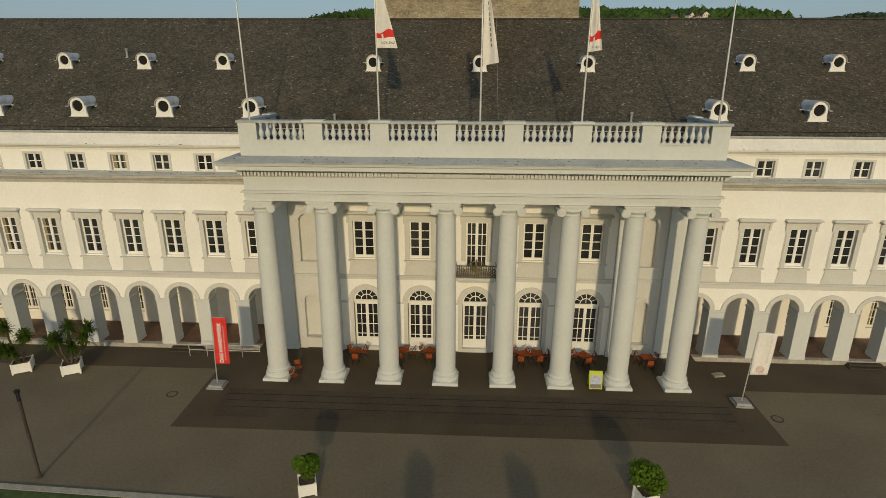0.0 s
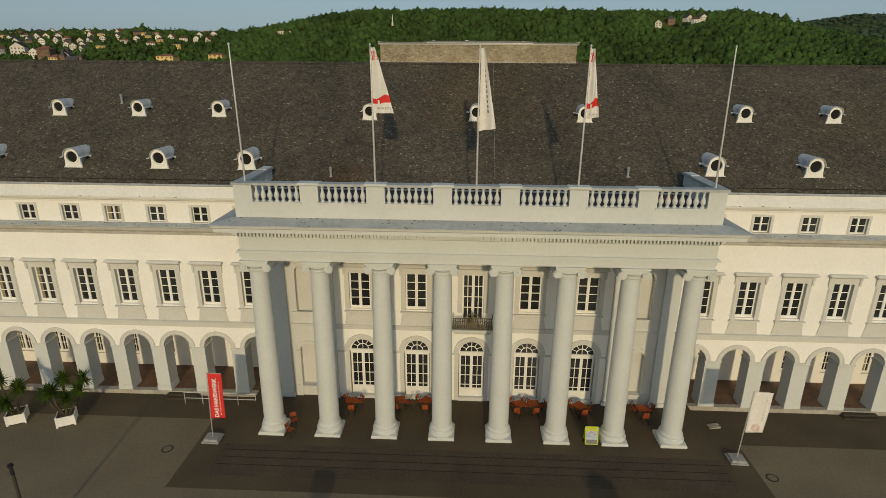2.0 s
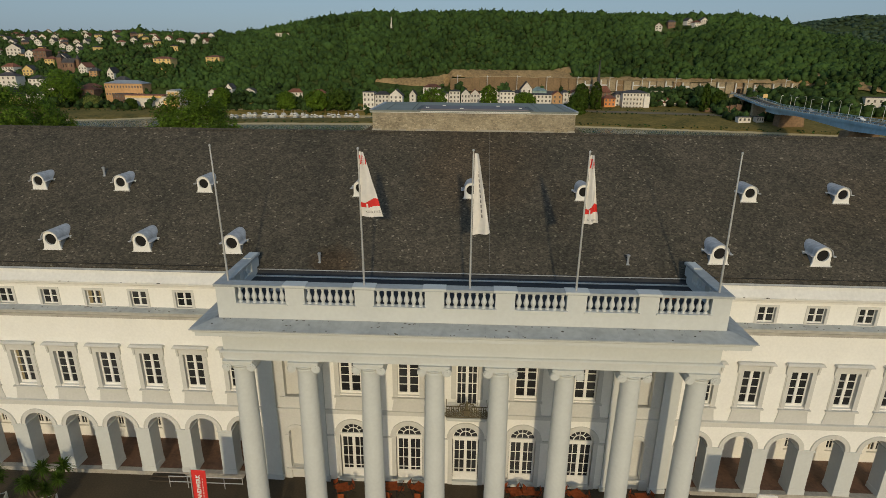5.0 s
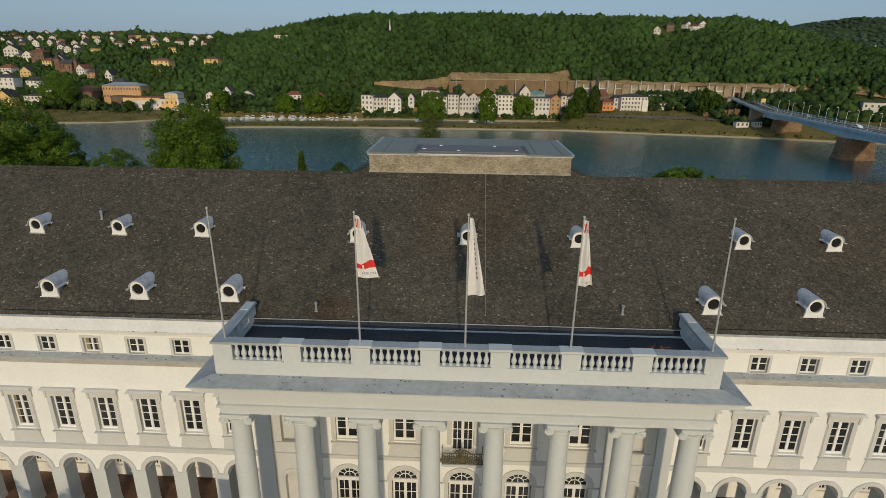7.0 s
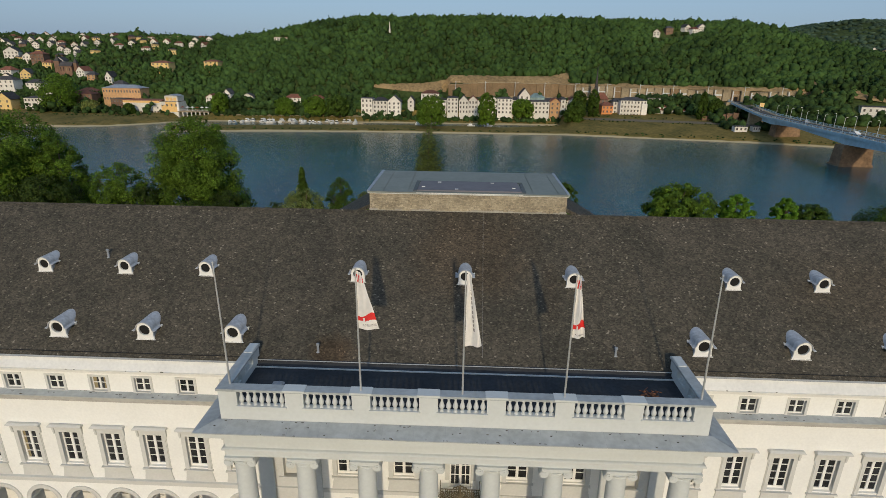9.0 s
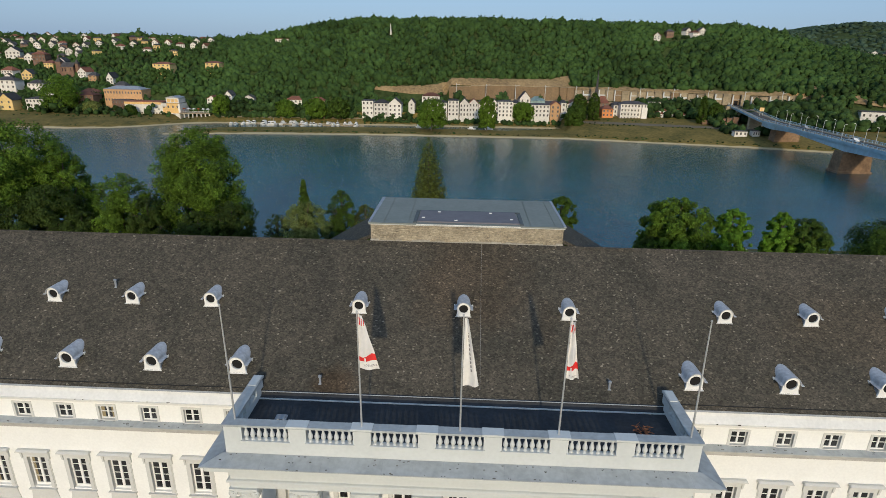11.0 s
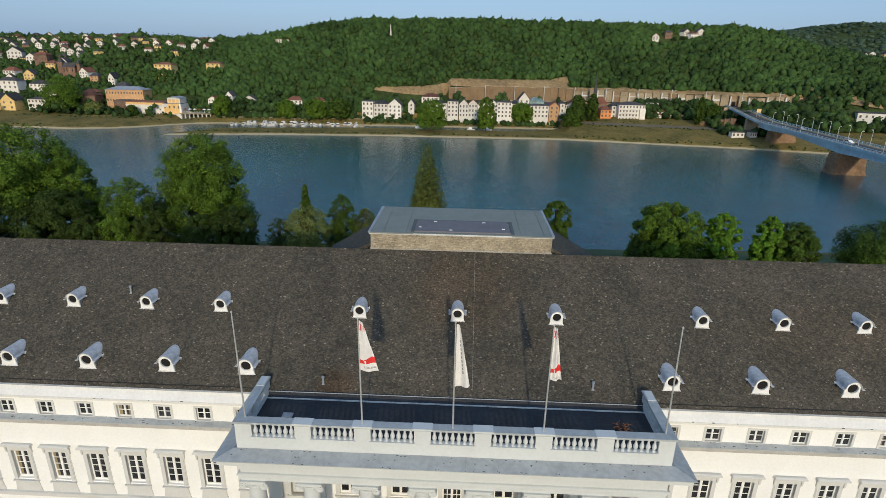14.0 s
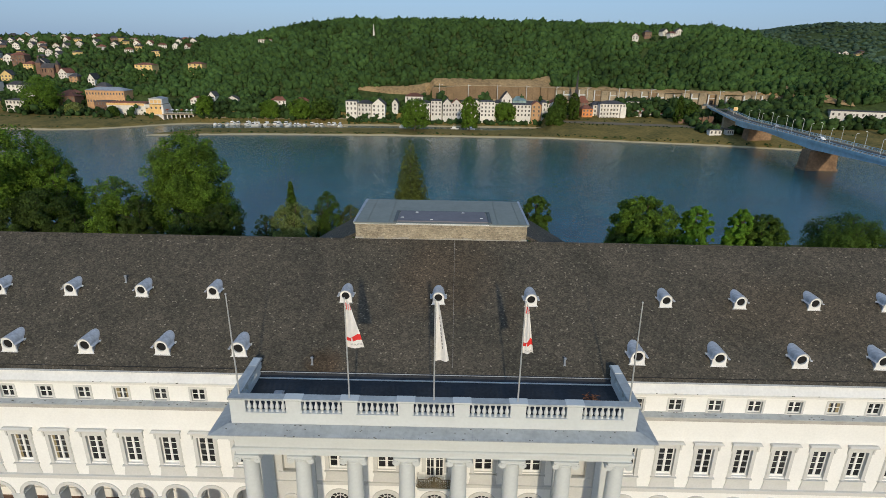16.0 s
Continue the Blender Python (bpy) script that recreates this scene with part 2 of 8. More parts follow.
TILE_RED = material("red_roof_tiles", (0.22, 0.085, 0.05), 0.85, vary=0.2, grain=1, patch=0.2, objects=0.35)
TILE_DARK = material("dark_roof_slates", (0.07, 0.065, 0.065), 0.8, vary=0.2, grain=1, patch=0.2, objects=0.35)
HOUSEWHITE = material("white_house_render", (0.74, 0.70, 0.62), 0.85, vary=0.06, grain=0.8, patch=0.1, objects=0.12)
HOUSEOCHRE = material("ochre_house_render", (0.56, 0.33, 0.16), 0.85, vary=0.1, grain=0.8, patch=0.1, objects=0.1)
HOUSEYELLOW = material("yellow_house_render", (0.75, 0.54, 0.22), 0.85, vary=0.08, grain=0.8, patch=0.1, objects=0.08)
HOTELYELLOW = material("bright_yellow_render", (0.800, 0.515, 0.200), 0.85, vary=0.08, grain=0.8, patch=0.1)
SANDSTONE = material("red_sandstone", (0.22, 0.13, 0.085), 0.9, vary=0.2, grain=0.7, patch=0.1)
BRIDGEBLUE = material("bridge_steel_blue", (0.44, 0.62, 0.72), 0.5, metal=0.2, vary=0.1, grain=0.5, patch=0.1, bump=0)


def slate_material():
    """Small overlapping slates: a running bond in the slope's own plane, each slate a tone of its own, with lichen and stains."""
    m = material("roof_slates", (0.082, 0.072, 0.057), 0.75, vary=0.2, grain=2.2, patch=0.3, bump=0, second=(0.053, 0.050, 0.040))
    n, l = m.node_tree.nodes, m.node_tree.links
    p = n["Principled BSDF"]
    old = p.inputs["Base Color"].links[0].from_socket
    tc = [x for x in n if x.type == "TEX_COORD"][0]
    vor = n.new("ShaderNodeTexVoronoi")
    vor.inputs["Scale"].default_value = 8.5
    mp = n.new("ShaderNodeMapping")
    mp.inputs["Scale"].default_value = (1.0, 1.5, 1)
    l.new(tc.outputs["Object"], mp.inputs["Vector"])
    l.new(mp.outputs[0], vor.inputs["Vector"])
    sep = n.new("ShaderNodeSeparateColor")
    l.new(vor.outputs["Color"], sep.inputs[0])
    cr = n.new("ShaderNodeValToRGB")
    e = cr.color_ramp.elements
    e[0].position, e[0].color = 0.0, (0.62, 0.62, 0.62, 1)
    e[1].position, e[1].color = 0.82, (1.24, 1.23, 1.19, 1)
    e.new(0.93).color = (1.45, 1.43, 1.34, 1)
    e.new(0.985).color = (1.75, 1.72, 1.6, 1)
    e.new(0.997).color = (3.2, 3.2, 3.1, 1)
    l.new(sep.outputs[0], cr.inputs[0])
    mul = n.new("ShaderNodeMix")
    mul.data_type, mul.blend_type = "RGBA", "MULTIPLY"
    mul.inputs["Factor"].default_value = 1.0
    l.new(old, mul.inputs["A"])
    l.new(cr.outputs[0], mul.inputs["B"])
    l.new(mul.outputs["Result"], p.inputs["Base Color"])
    bp = n.new("ShaderNodeBump")
    bp.inputs["Strength"].default_value, bp.inputs["Distance"].default_value = 0.7, 0.055
    l.new(sep.outputs[1], bp.inputs["Height"])
    l.new(bp.outputs[0], p.inputs["Normal"])
    return m


SLATE = slate_material()
for m_ in (SLATE, TERRA, FOREST, BANKWOOD, HAZEWOOD, WOODFLOOR, MEADOW):
    m_.node_tree.nodes["Principled BSDF"].inputs["Specular IOR Level"].default_value = 0.12


def let_light_through(m, share=0.35):
    """Leaves pass part of the light that falls on their other side."""
    n, l = m.node_tree.nodes, m.node_tree.links
    p = n["Principled BSDF"]
    tr, mx = n.new("ShaderNodeBsdfTranslucent"), n.new("ShaderNodeMixShader")
    mx.inputs[0].default_value = share
    l.new(p.inputs["Base Color"].links[0].from_socket, tr.inputs["Color"])
    l.new(p.outputs[0], mx.inputs[1])
    l.new(tr.outputs[0], mx.inputs[2])
    l.new(mx.outputs[0], n["Material Output"].inputs["Surface"])


for m_ in (LEAF, LEAF_MID, LEAF_DARK, LEAF_SHADE, LEAF_LIGHT, LEAF_OLIVE, LEAF_BLOSSOM):
    m_.node_tree.nodes["Principled BSDF"].inputs["Specular IOR Level"].default_value = 0.15
    let_light_through(m_)


def stain(m, centre, size, colour, strength):
    """A soft-edged weathering stain of its own shape on the slates."""
    n, l = m.node_tree.nodes, m.node_tree.links
    p = n["Principled BSDF"]
    old = p.inputs["Base Color"].links[0].from_socket
    tc = [x for x in n if x.type == "TEX_COORD"][0]
    mp = n.new("ShaderNodeMapping")
    mp.vector_type = "POINT"
    mp.inputs["Scale"].default_value = tuple(1 / s for s in size)
    mp.inputs["Location"].default_value = tuple(-c / s for c, s in zip(centre, size))
    l.new(tc.outputs["Object"], mp.inputs["Vector"])
    nz = n.new("ShaderNodeTexNoise")
    nz.inputs["Scale"].default_value, nz.inputs["Detail"].default_value = 2.2, 6
    l.new(mp.outputs[0], nz.inputs["Vector"])
    ln = n.new("ShaderNodeVectorMath")
    ln.operation = "LENGTH"
    l.new(mp.outputs[0], ln.inputs[0])
    ad = n.new("ShaderNodeMath")
    ad.operation = "ADD"
    l.new(ln.outputs["Value"], ad.inputs[0])
    l.new(nz.outputs["Fac"], ad.inputs[1])
    mr = n.new("ShaderNodeMapRange")
    mr.inputs["From Min"].default_value, mr.inputs["From Max"].default_value = 1.05, 1.65
    mr.inputs["To Min"].default_value, mr.inputs["To Max"].default_value = strength, 0.0
    l.new(ad.outputs[0], mr.inputs["Value"])
    mx = n.new("ShaderNodeMix")
    mx.data_type, mx.blend_type = "RGBA", "MULTIPLY"
    mx.inputs["B"].default_value = (*colour, 1)
    l.new(mr.outputs[0], mx.inputs["Factor"])
    l.new(old, mx.inputs["A"])
    l.new(mx.outputs["Result"], p.inputs["Base Color"])


stain(SLATE, (0.5, 11.2, 21.3), (4.6, 3.8, 6.0), (1.02, 0.86, 0.74), 0.6)
stain(SLATE, (-10.2, 10.0, 20.4), (1.0, 3.0, 5.0), (0.72, 0.74, 0.78), 0.5)
stain(SLATE, (6.0, 8.6, 19.4), (0.7, 2.2, 4.0), (0.76, 0.70, 0.66), 0.5)
stain(SLATE, (-8.5, 4.6, 16.4), (1.6, 1.2, 2.0), (1.02, 0.80, 0.64), 0.8)
stain(SLATE, (-8.2, 7.3, 18.4), (0.8, 0.6, 1.2), (0.68, 0.68, 0.70), 0.6)
stain(SLATE, (30.0, 9.0, 19.6), (9.0, 3.0, 6.0), (1.05, 0.95, 0.86), 0.5)


def water_material():
    m = material("river_water", (0.003, 0.088, 0.108), 0.08, vary=0.16, grain=0.12, patch=0.012, bump=0)
    n, l = m.node_tree.nodes, m.node_tree.links
    tc = [x for x in n if x.type == "TEX_COORD"][0]
    w = n.new("ShaderNodeTexNoise")
    w.inputs["Scale"].default_value, w.inputs["Detail"].default_value, w.inputs["Roughness"].default_value = 0.8, 6, 0.62
    b = n.new("ShaderNodeBump")
    b.inputs["Strength"].default_value, b.inputs["Distance"].default_value = 1.0, 0.18
    n["Principled BSDF"].inputs["Specular IOR Level"].default_value = 0.33
    l.new(tc.outputs["Object"], w.inputs["Vector"])
    l.new(w.outputs["Fac"], b.inputs["Height"])
    l.new(b.outputs[0], n["Principled BSDF"].inputs["Normal"])
    return m


WATER = water_material()


# ---------------------------------------------------------------- mesh helpers
class Shape:
    """Collects faces for one mesh."""

    def __init__(self):
        self.v, self.f, self.i, self.slot = [], [], [], 0

    def add(self, verts, faces):
        k = len(self.v)
        self.v += [tuple(v) for v in verts]
        self.f += [tuple(k + a for a in f) for f in faces]
        self.i += [self.slot] * len(faces)
        return self

    def box(self, x0, x1, y0, y1, z0, z1):
        v = [(x, y, z) for z in (z0, z1) for y in (y0, y1) for x in (x0, x1)]
        return self.add(v, [(0, 2, 3, 1), (4, 5, 7, 6), (0, 1, 5, 4), (2, 6, 7, 3), (0, 4, 6, 2), (1, 3, 7, 5)])

    def taper(self, x0, x1, y0, y1, z0, z1, gx, gy):
        """A box whose top is wider by gx and gy on each side."""
        v = [(x0, y0, z0), (x1, y0, z0), (x0, y1, z0), (x1, y1, z0), (x0 - gx, y0 - gy, z1), (x1 + gx, y0 - gy, z1), (x0 - gx, y1 + gy, z1), (x1 + gx, y1 + gy, z1)]
        return self.add(v, [(0, 2, 3, 1), (4, 5, 7, 6), (0, 1, 5, 4), (2, 6, 7, 3), (0, 4, 6, 2), (1, 3, 7, 5)])

    def run_x(self, profile, x0, x1):
        """A closed profile of (y, z), drawn along x."""
        n = len(profile)
        v = [(x0, y, z) for y, z in profile] + [(x1, y, z) for y, z in profile]
        return self.add(v, [(k, (k + 1) % n, n + (k + 1) % n, n + k) for k in range(n)] + [tuple(reversed(range(n))), tuple(range(n, 2 * n))])

    def run_y(self, profile, y0, y1):
        """A closed profile of (x, z), drawn along y."""
        n = len(profile)
        v = [(x, y0, z) for x, z in profile] + [(x, y1, z) for x, z in profile]
        return self.add(v, [(k, (k + 1) % n, n + (k + 1) % n, n + k) for k in range(n)] + [tuple(reversed(range(n))), tuple(range(n, 2 * n))])

    def lathe(self, rings, x=0.0, y=0.0, sides=24):
        """Rings of (radius, z) turned about an upright axis."""
        v = [(x + r * math.cos(2 * math.pi * k / sides), y + r * math.sin(2 * math.pi * k / sides), z) for r, z in rings for k in range(sides)]
        f = [(a * sides + k, a * sides + (k + 1) % sides, (a + 1) * sides + (k + 1) % sides, (a + 1) * sides + k) for a in range(len(rings) - 1) for k in range(sides)]
        f += [tuple(reversed(range(sides))), tuple((len(rings) - 1) * sides + k for k in range(sides))]
        return self.add(v, f)

    def tube(self, a, b, r0, r1, sides=8):
        a, b = Vector(a), Vector(b)
        w = (b - a).normalized()
        u = w.orthogonal().normalized()
        t = w.cross(u)
        v = [p + r * (math.cos(2 * math.pi * k / sides) * u + math.sin(2 * math.pi * k / sides) * t) for p, r in ((a, r0), (b, r1)) for k in range(sides)]
        return self.add(v, [(k, (k + 1) % sides, sides + (k + 1) % sides, sides + k) for k in range(sides)] + [tuple(reversed(range(sides))), tuple(range(sides, 2 * sides))])

    def arch_wall(self, x0, x1, y0, y1, z0, z1, xc, r, spring, steps=14):
        """A wall from z0 to z1 with a round-headed opening of half width r that springs at the given height and goes down to z0."""
        self.box(x0, xc - r, y0, y1, z0, z1)
        self.box(xc + r, x1, y0, y1, z0, z1)
        for k in range(steps):
            a, b = math.pi * (1 - k / steps), math.pi * (1 - (k + 1) / steps)
            xa, xb, za, zb = xc + r * math.cos(a), xc + r * math.cos(b), spring + r * math.sin(a), spring + r * math.sin(b)
            v = [(xa, y0, za), (xb, y0, zb), (xb, y0, z1), (xa, y0, z1), (xa, y1, za), (xb, y1, zb), (xb, y1, z1), (xa, y1, z1)]
            self.add(v, [(0, 1, 2, 3), (5, 4, 7, 6), (1, 0, 4, 5), (3, 2, 6, 7)])
        return self

    def arch_band(self, xc, r0, r1, y0, y1, spring, steps=16, start=0.0, end=math.pi):
        for k in range(steps):
            a, b = end - (end - start) * k / steps, end - (end - start) * (k + 1) / steps
            ring = [(xc + r * math.cos(t), y, spring + r * math.sin(t)) for t in (a, b) for y in (y0, y1) for r in (r0, r1)]
            self.add(ring, [(0, 4, 5, 1), (2, 3, 7, 6), (1, 5, 7, 3), (0, 2, 6, 4), (0, 1, 3, 2), (4, 6, 7, 5)])
        return self

    def disc(self, xc, y, zc, r, steps=20, half=False):
        n = steps
        v = [(xc + r * math.cos(t), y, zc + r * math.sin(t)) for t in [(math.pi * k / (n - 1)) if half else (2 * math.pi * k / n) for k in range(n)]]
        return self.add(v, [tuple(reversed(range(n)))])


def mesh_of(name, shape, mats, smooth=False):
    me = bpy.data.meshes.new(name)
    me.from_pydata(shape.v, [], shape.f)
    for m in mats if isinstance(mats, (list, tuple)) else [mats]:
        me.materials.append(m)
    if isinstance(mats, (list, tuple)) and len(mats) > 1:
        me.polygons.foreach_set("material_index", shape.i)
    if smooth:
        me.polygons.foreach_set("use_smooth", [True] * len(me.polygons))
        me.set_sharp_from_angle(angle=radians(40))
    me.update()
    return me


def part(name, shape, mat, parent, label="", smooth=False, at=None):
    ob = new(name, shape if isinstance(shape, bpy.types.Mesh) else mesh_of(name, shape, mat, smooth))
    ob.parent = parent
    if at is not None:
        ob.matrix_basis = at if isinstance(at, Matrix) else Matrix.Translation(at)
    if label:
        ob["label"] = label
    return ob


def thing(name, label, category, group="", kind="", at=None):
    ob = new(name)
    if at is not None:
        ob.matrix_basis = at if isinstance(at, Matrix) else Matrix.Translation(at)
    return tagged(ob, label, category, group, kind)


def solid(name, shape, mat, label, category, group="", kind="", smooth=False):
    return tagged(new(name, mesh_of(name, shape, mat, smooth)), label, category, group, kind)


def T(x, y, z, rz=0.0):
    return pose(x, y, z, 0, 0, rz)


# ---------------------------------------------------------------- ground, river, far hill
G = -0.45            # the square in front of the palace
RIVER = -6.0
RIDGE = [(-900, 40), (-480, 48), (-375, 45.5), (-281, 47.5), (-215, 45), (-190, 45.5), (-172, 48), (-150, 52), (-117, 58.5), (-86, 62.5), (0, 64), (75, 63), (140, 61), (200, 60), (226, 56), (262, 46), (300, 38), (345, 27), (420, 18), (900, 14)]
BANK = [(-900, 330), (-238, 294), (-172, 287), (-40, 296), (59, 297), (148, 279), (192, 266), (420, 215), (900, 120)]


def along(table, x):
    return float(np.interp(x, [a for a, _ in table], [b for _, b in table]))


# distance behind the bank line: the inner waterline, and both sides of the spit
WATERLINE = [(-900, 0), (-236, 0), (-212, 10), (-200, 20), (-189, 34), (-177, 44), (-165, 50), (64, 50)]
SPIT_FRONT = [(-172, -9), (-137, -3), (-105, -1), (-73, 0), (66, 0)]
SPIT_BACK = [(-172, -9), (-160, 8), (-150, 24), (-110, 30), (-75, 34), (-10, 33), (27, 31), (54, 42), (64, 51)]


def spit(x, s):
    return RIVER + max(-1.5, min(1.1, 0.4 * (s - along(SPIT_FRONT, x)), 0.3 * (along(SPIT_BACK, x) - s)))


def height(x, y):
    bank = along(BANK, x)
    near = 100.0 + 0.03 * x
    if y < near:
        z = G if y < 60 else G + (RIVER + 0.6 - G) * ((y - 60) / (near - 60)) ** 2
        return z - 0.03
    if y < bank:
        return max(RIVER - 3.0 * min(1, (y - near) / 3, (bank - y) / 3 + 0.02), spit(x, y - bank) if -172 < x < -60 else -99)
    s = y - bank
    rise = 6.3 - 3.4 * max(0.0, min(1.0, (-178 - x) / 30))      # the left bank lies lower
    rise -= 4.6 * max(0.0, min(1.0, (x + 198) / 4, (-168 - x) / 4))      # low ground under the dining terrace
    foot = RIVER + 1.2 + rise
    edge = along(WATERLINE, x) if x < 64 else 0.0
    if s < edge:      # the small harbour behind the spit
        return RIVER - min(1.5, 0.35 * (edge - s)) if x < -172 else max(RIVER - min(1.5, 0.35 * (edge - s)), spit(x, s))
    if s < 62:
        return RIVER + min(1.2 * (s - edge) / 3, 1.2 + rise * min(1.0, max(0.0, (s - edge - 3) / (59 - 1.1 * edge))) ** 0.8)
    if s < 70:
        return foot + (s - 62) * 0.06
    top = along(RIDGE, x) + 1.5
    bench = max(0.0, min(1.0, (x + 20) / 10, (226 - x) / 10))      # railway terrace behind the retaining wall
    if bench > 0 and s < 89.6:
        z = 2 + (top - 2) * max(0.0, (s - 70) / 90) ** 0.88
        return z + bench * (min(z, 9.5) - z)
    if bench > 0 and s < 120:
        z = 2 + (top - 2) * ((s - 70) / 90) ** 0.88
        return z + bench * max(0.0, 18.6 + 0.42 * (s - 88) - z)
    k = (s - 70) / 90
    if k < 1:
        return foot + 0.5 + (top - foot - 0.5) * k ** 0.88 + 1.2 * math.sin(x * 0.05) * math.sin(y * 0.07)
    far = min(1, (s - 160) / 330)
    return top - 6 * min(1, (s - 160) / 60) + far * (10 + 62 * max(0, min(1, (x - 220) / 240)))


def grid_lines(*spans):
    out = []
    for a, b, n in spans:
        out += list(np.linspace(a, b, n, endpoint=False))
    return out + [spans[-1][1]]


def terrain():
    xs = grid_lines((-3000, -500, 10), (-500, -240, 32), (-240, 90, 84), (90, 500, 50), (500, 3000, 10))
    ys = grid_lines((-1500, -100, 8), (-100, 60, 6), (60, 110, 12), (110, 205, 5), (205, 270, 28), (270, 490, 92), (490, 800, 14), (800, 4500, 12))
    sh = Shape()
    n = len(xs)
    sh.v = [(x, y, height(x, y)) for y in ys for x in xs]
    for r in range(len(ys) - 1):
        for c in range(n - 1):
            y = ys[r]
            s = y - along(BANK, xs[c])
            sh.f.append((r * n + c, r * n + c + 1, (r + 1) * n + c + 1, (r + 1) * n + c))
            sh.i.append(0 if y < 95 else 2 if s > 68 or (-180 < xs[c] < 30 and s > 61) else 1)
    return solid("ground", sh, [GRASS, MEADOW, WOODFLOOR], "grassy park ground, river banks and wooded hill", "ground", kind="structure", smooth=True)


terrain()
w = Shape()
w.add([(-3000, 60, RIVER), (3000, 60, RIVER), (3000, 800, RIVER), (-3000, 800, RIVER)], [(0, 1, 2, 3)])
solid("water", w, WATER, "broad calm blue-grey river with small ripples", "water", kind="structure")

# The square: light asphalt, a darker field before the portico and along the building
p = Shape()
p.box(-75, 75, -13.5, 8, G - 0.2, G + 0.004)
solid("pavement", p, PAVING, "grey-brown worn asphalt of the palace square", "pavement", kind="structure")
for k, (xa, xb, ya) in enumerate(((-17.75, 17.55, -5.25), (-75, -17.75, 1.3), (17.55, 75, 0.3))):
    p = Shape()
    p.box(xa, xb, ya, 4.3, G - 0.1, G + 0.010)
    solid("pavement_dark_%d" % (k + 1), p, ASPHALT, "dark asphalt field along the palace front", "pavement", kind="structure")
KY = -10.35                          # the kerb's place at x = -22
turn = T(-22, KY, 0, -2.4)
kerb = new("kerb")
kerb.matrix_basis = turn
tagged(kerb, "pale kerb stones along the lawn edge", "kerb", kind="structure")
ks = Shape()
ks.box(0.008, 0.992, -0.34, 0, G - 0.2, G + 0.07)
ks = mesh_of("kerb_stone", ks, KERB)
for k in range(100):
    part("kerb_stone", ks, KERB, kerb, at=(-53 + k * 1.0, 0, 0))
p = Shape()
p.box(-53, 97, -50, -0.345, G - 0.3, G + 0.03)
solid("lawn", p, GRASS, "short green lawn beyond the kerb", "lawn", kind="structure").matrix_basis = turn


# ---------------------------------------------------------------- the palace
palace = thing("palace", "long cream and grey neoclassical palace with eight-column portico", "building")
FY, WY = 4.2, 3.85                 # wing front; portico back wall
EAVE, RIDGE_Y, RIDGE_Z = 15.6, 13.8, 23.2
SIDES = ((-1, 18.25, 2.955), (1, 18.45, 3.03))   # side, second window from the portico, bay
NB = 11


def bays():
    for s, first, bay in SIDES:
        for k in range(-1, NB):
            yield s, s * (first + k * bay), bay, k


ARCH_R, SPRING, DEEP = 1.0, 3.54, 1.05
WIN = (0.66, 6.86, 9.50)
ATT = (0.53, 12.90, 13.98)


def wing_wall(s, first, bay):
    sh = Shape()
    y0, y1 = FY, FY + 0.55
    for k in range(-1, NB):
        xc = s * (first + k * bay)
        xa, xb = xc - bay / 2, xc + bay / 2
        sh.arch_wall(xa, xb, y0, FY + DEEP, 0.0, 5.3, xc, ARCH_R, SPRING)
        for z0, z1, (hw, wz0, wz1) in ((5.3, 12.4, WIN), (12.4, 15.5, ATT)):
            sh.box(xa, xc - hw, y0, y1, z0, z1)
            sh.box(xc + hw, xb, y0, y1, z0, z1)
            sh.box(xc - hw, xc + hw, y0, y1, z0, wz0)
            sh.box(xc - hw, xc + hw, y0, y1, wz1, z1)
    return part("wall", sh, CREAM, palace, "smooth cream rendered front wall")


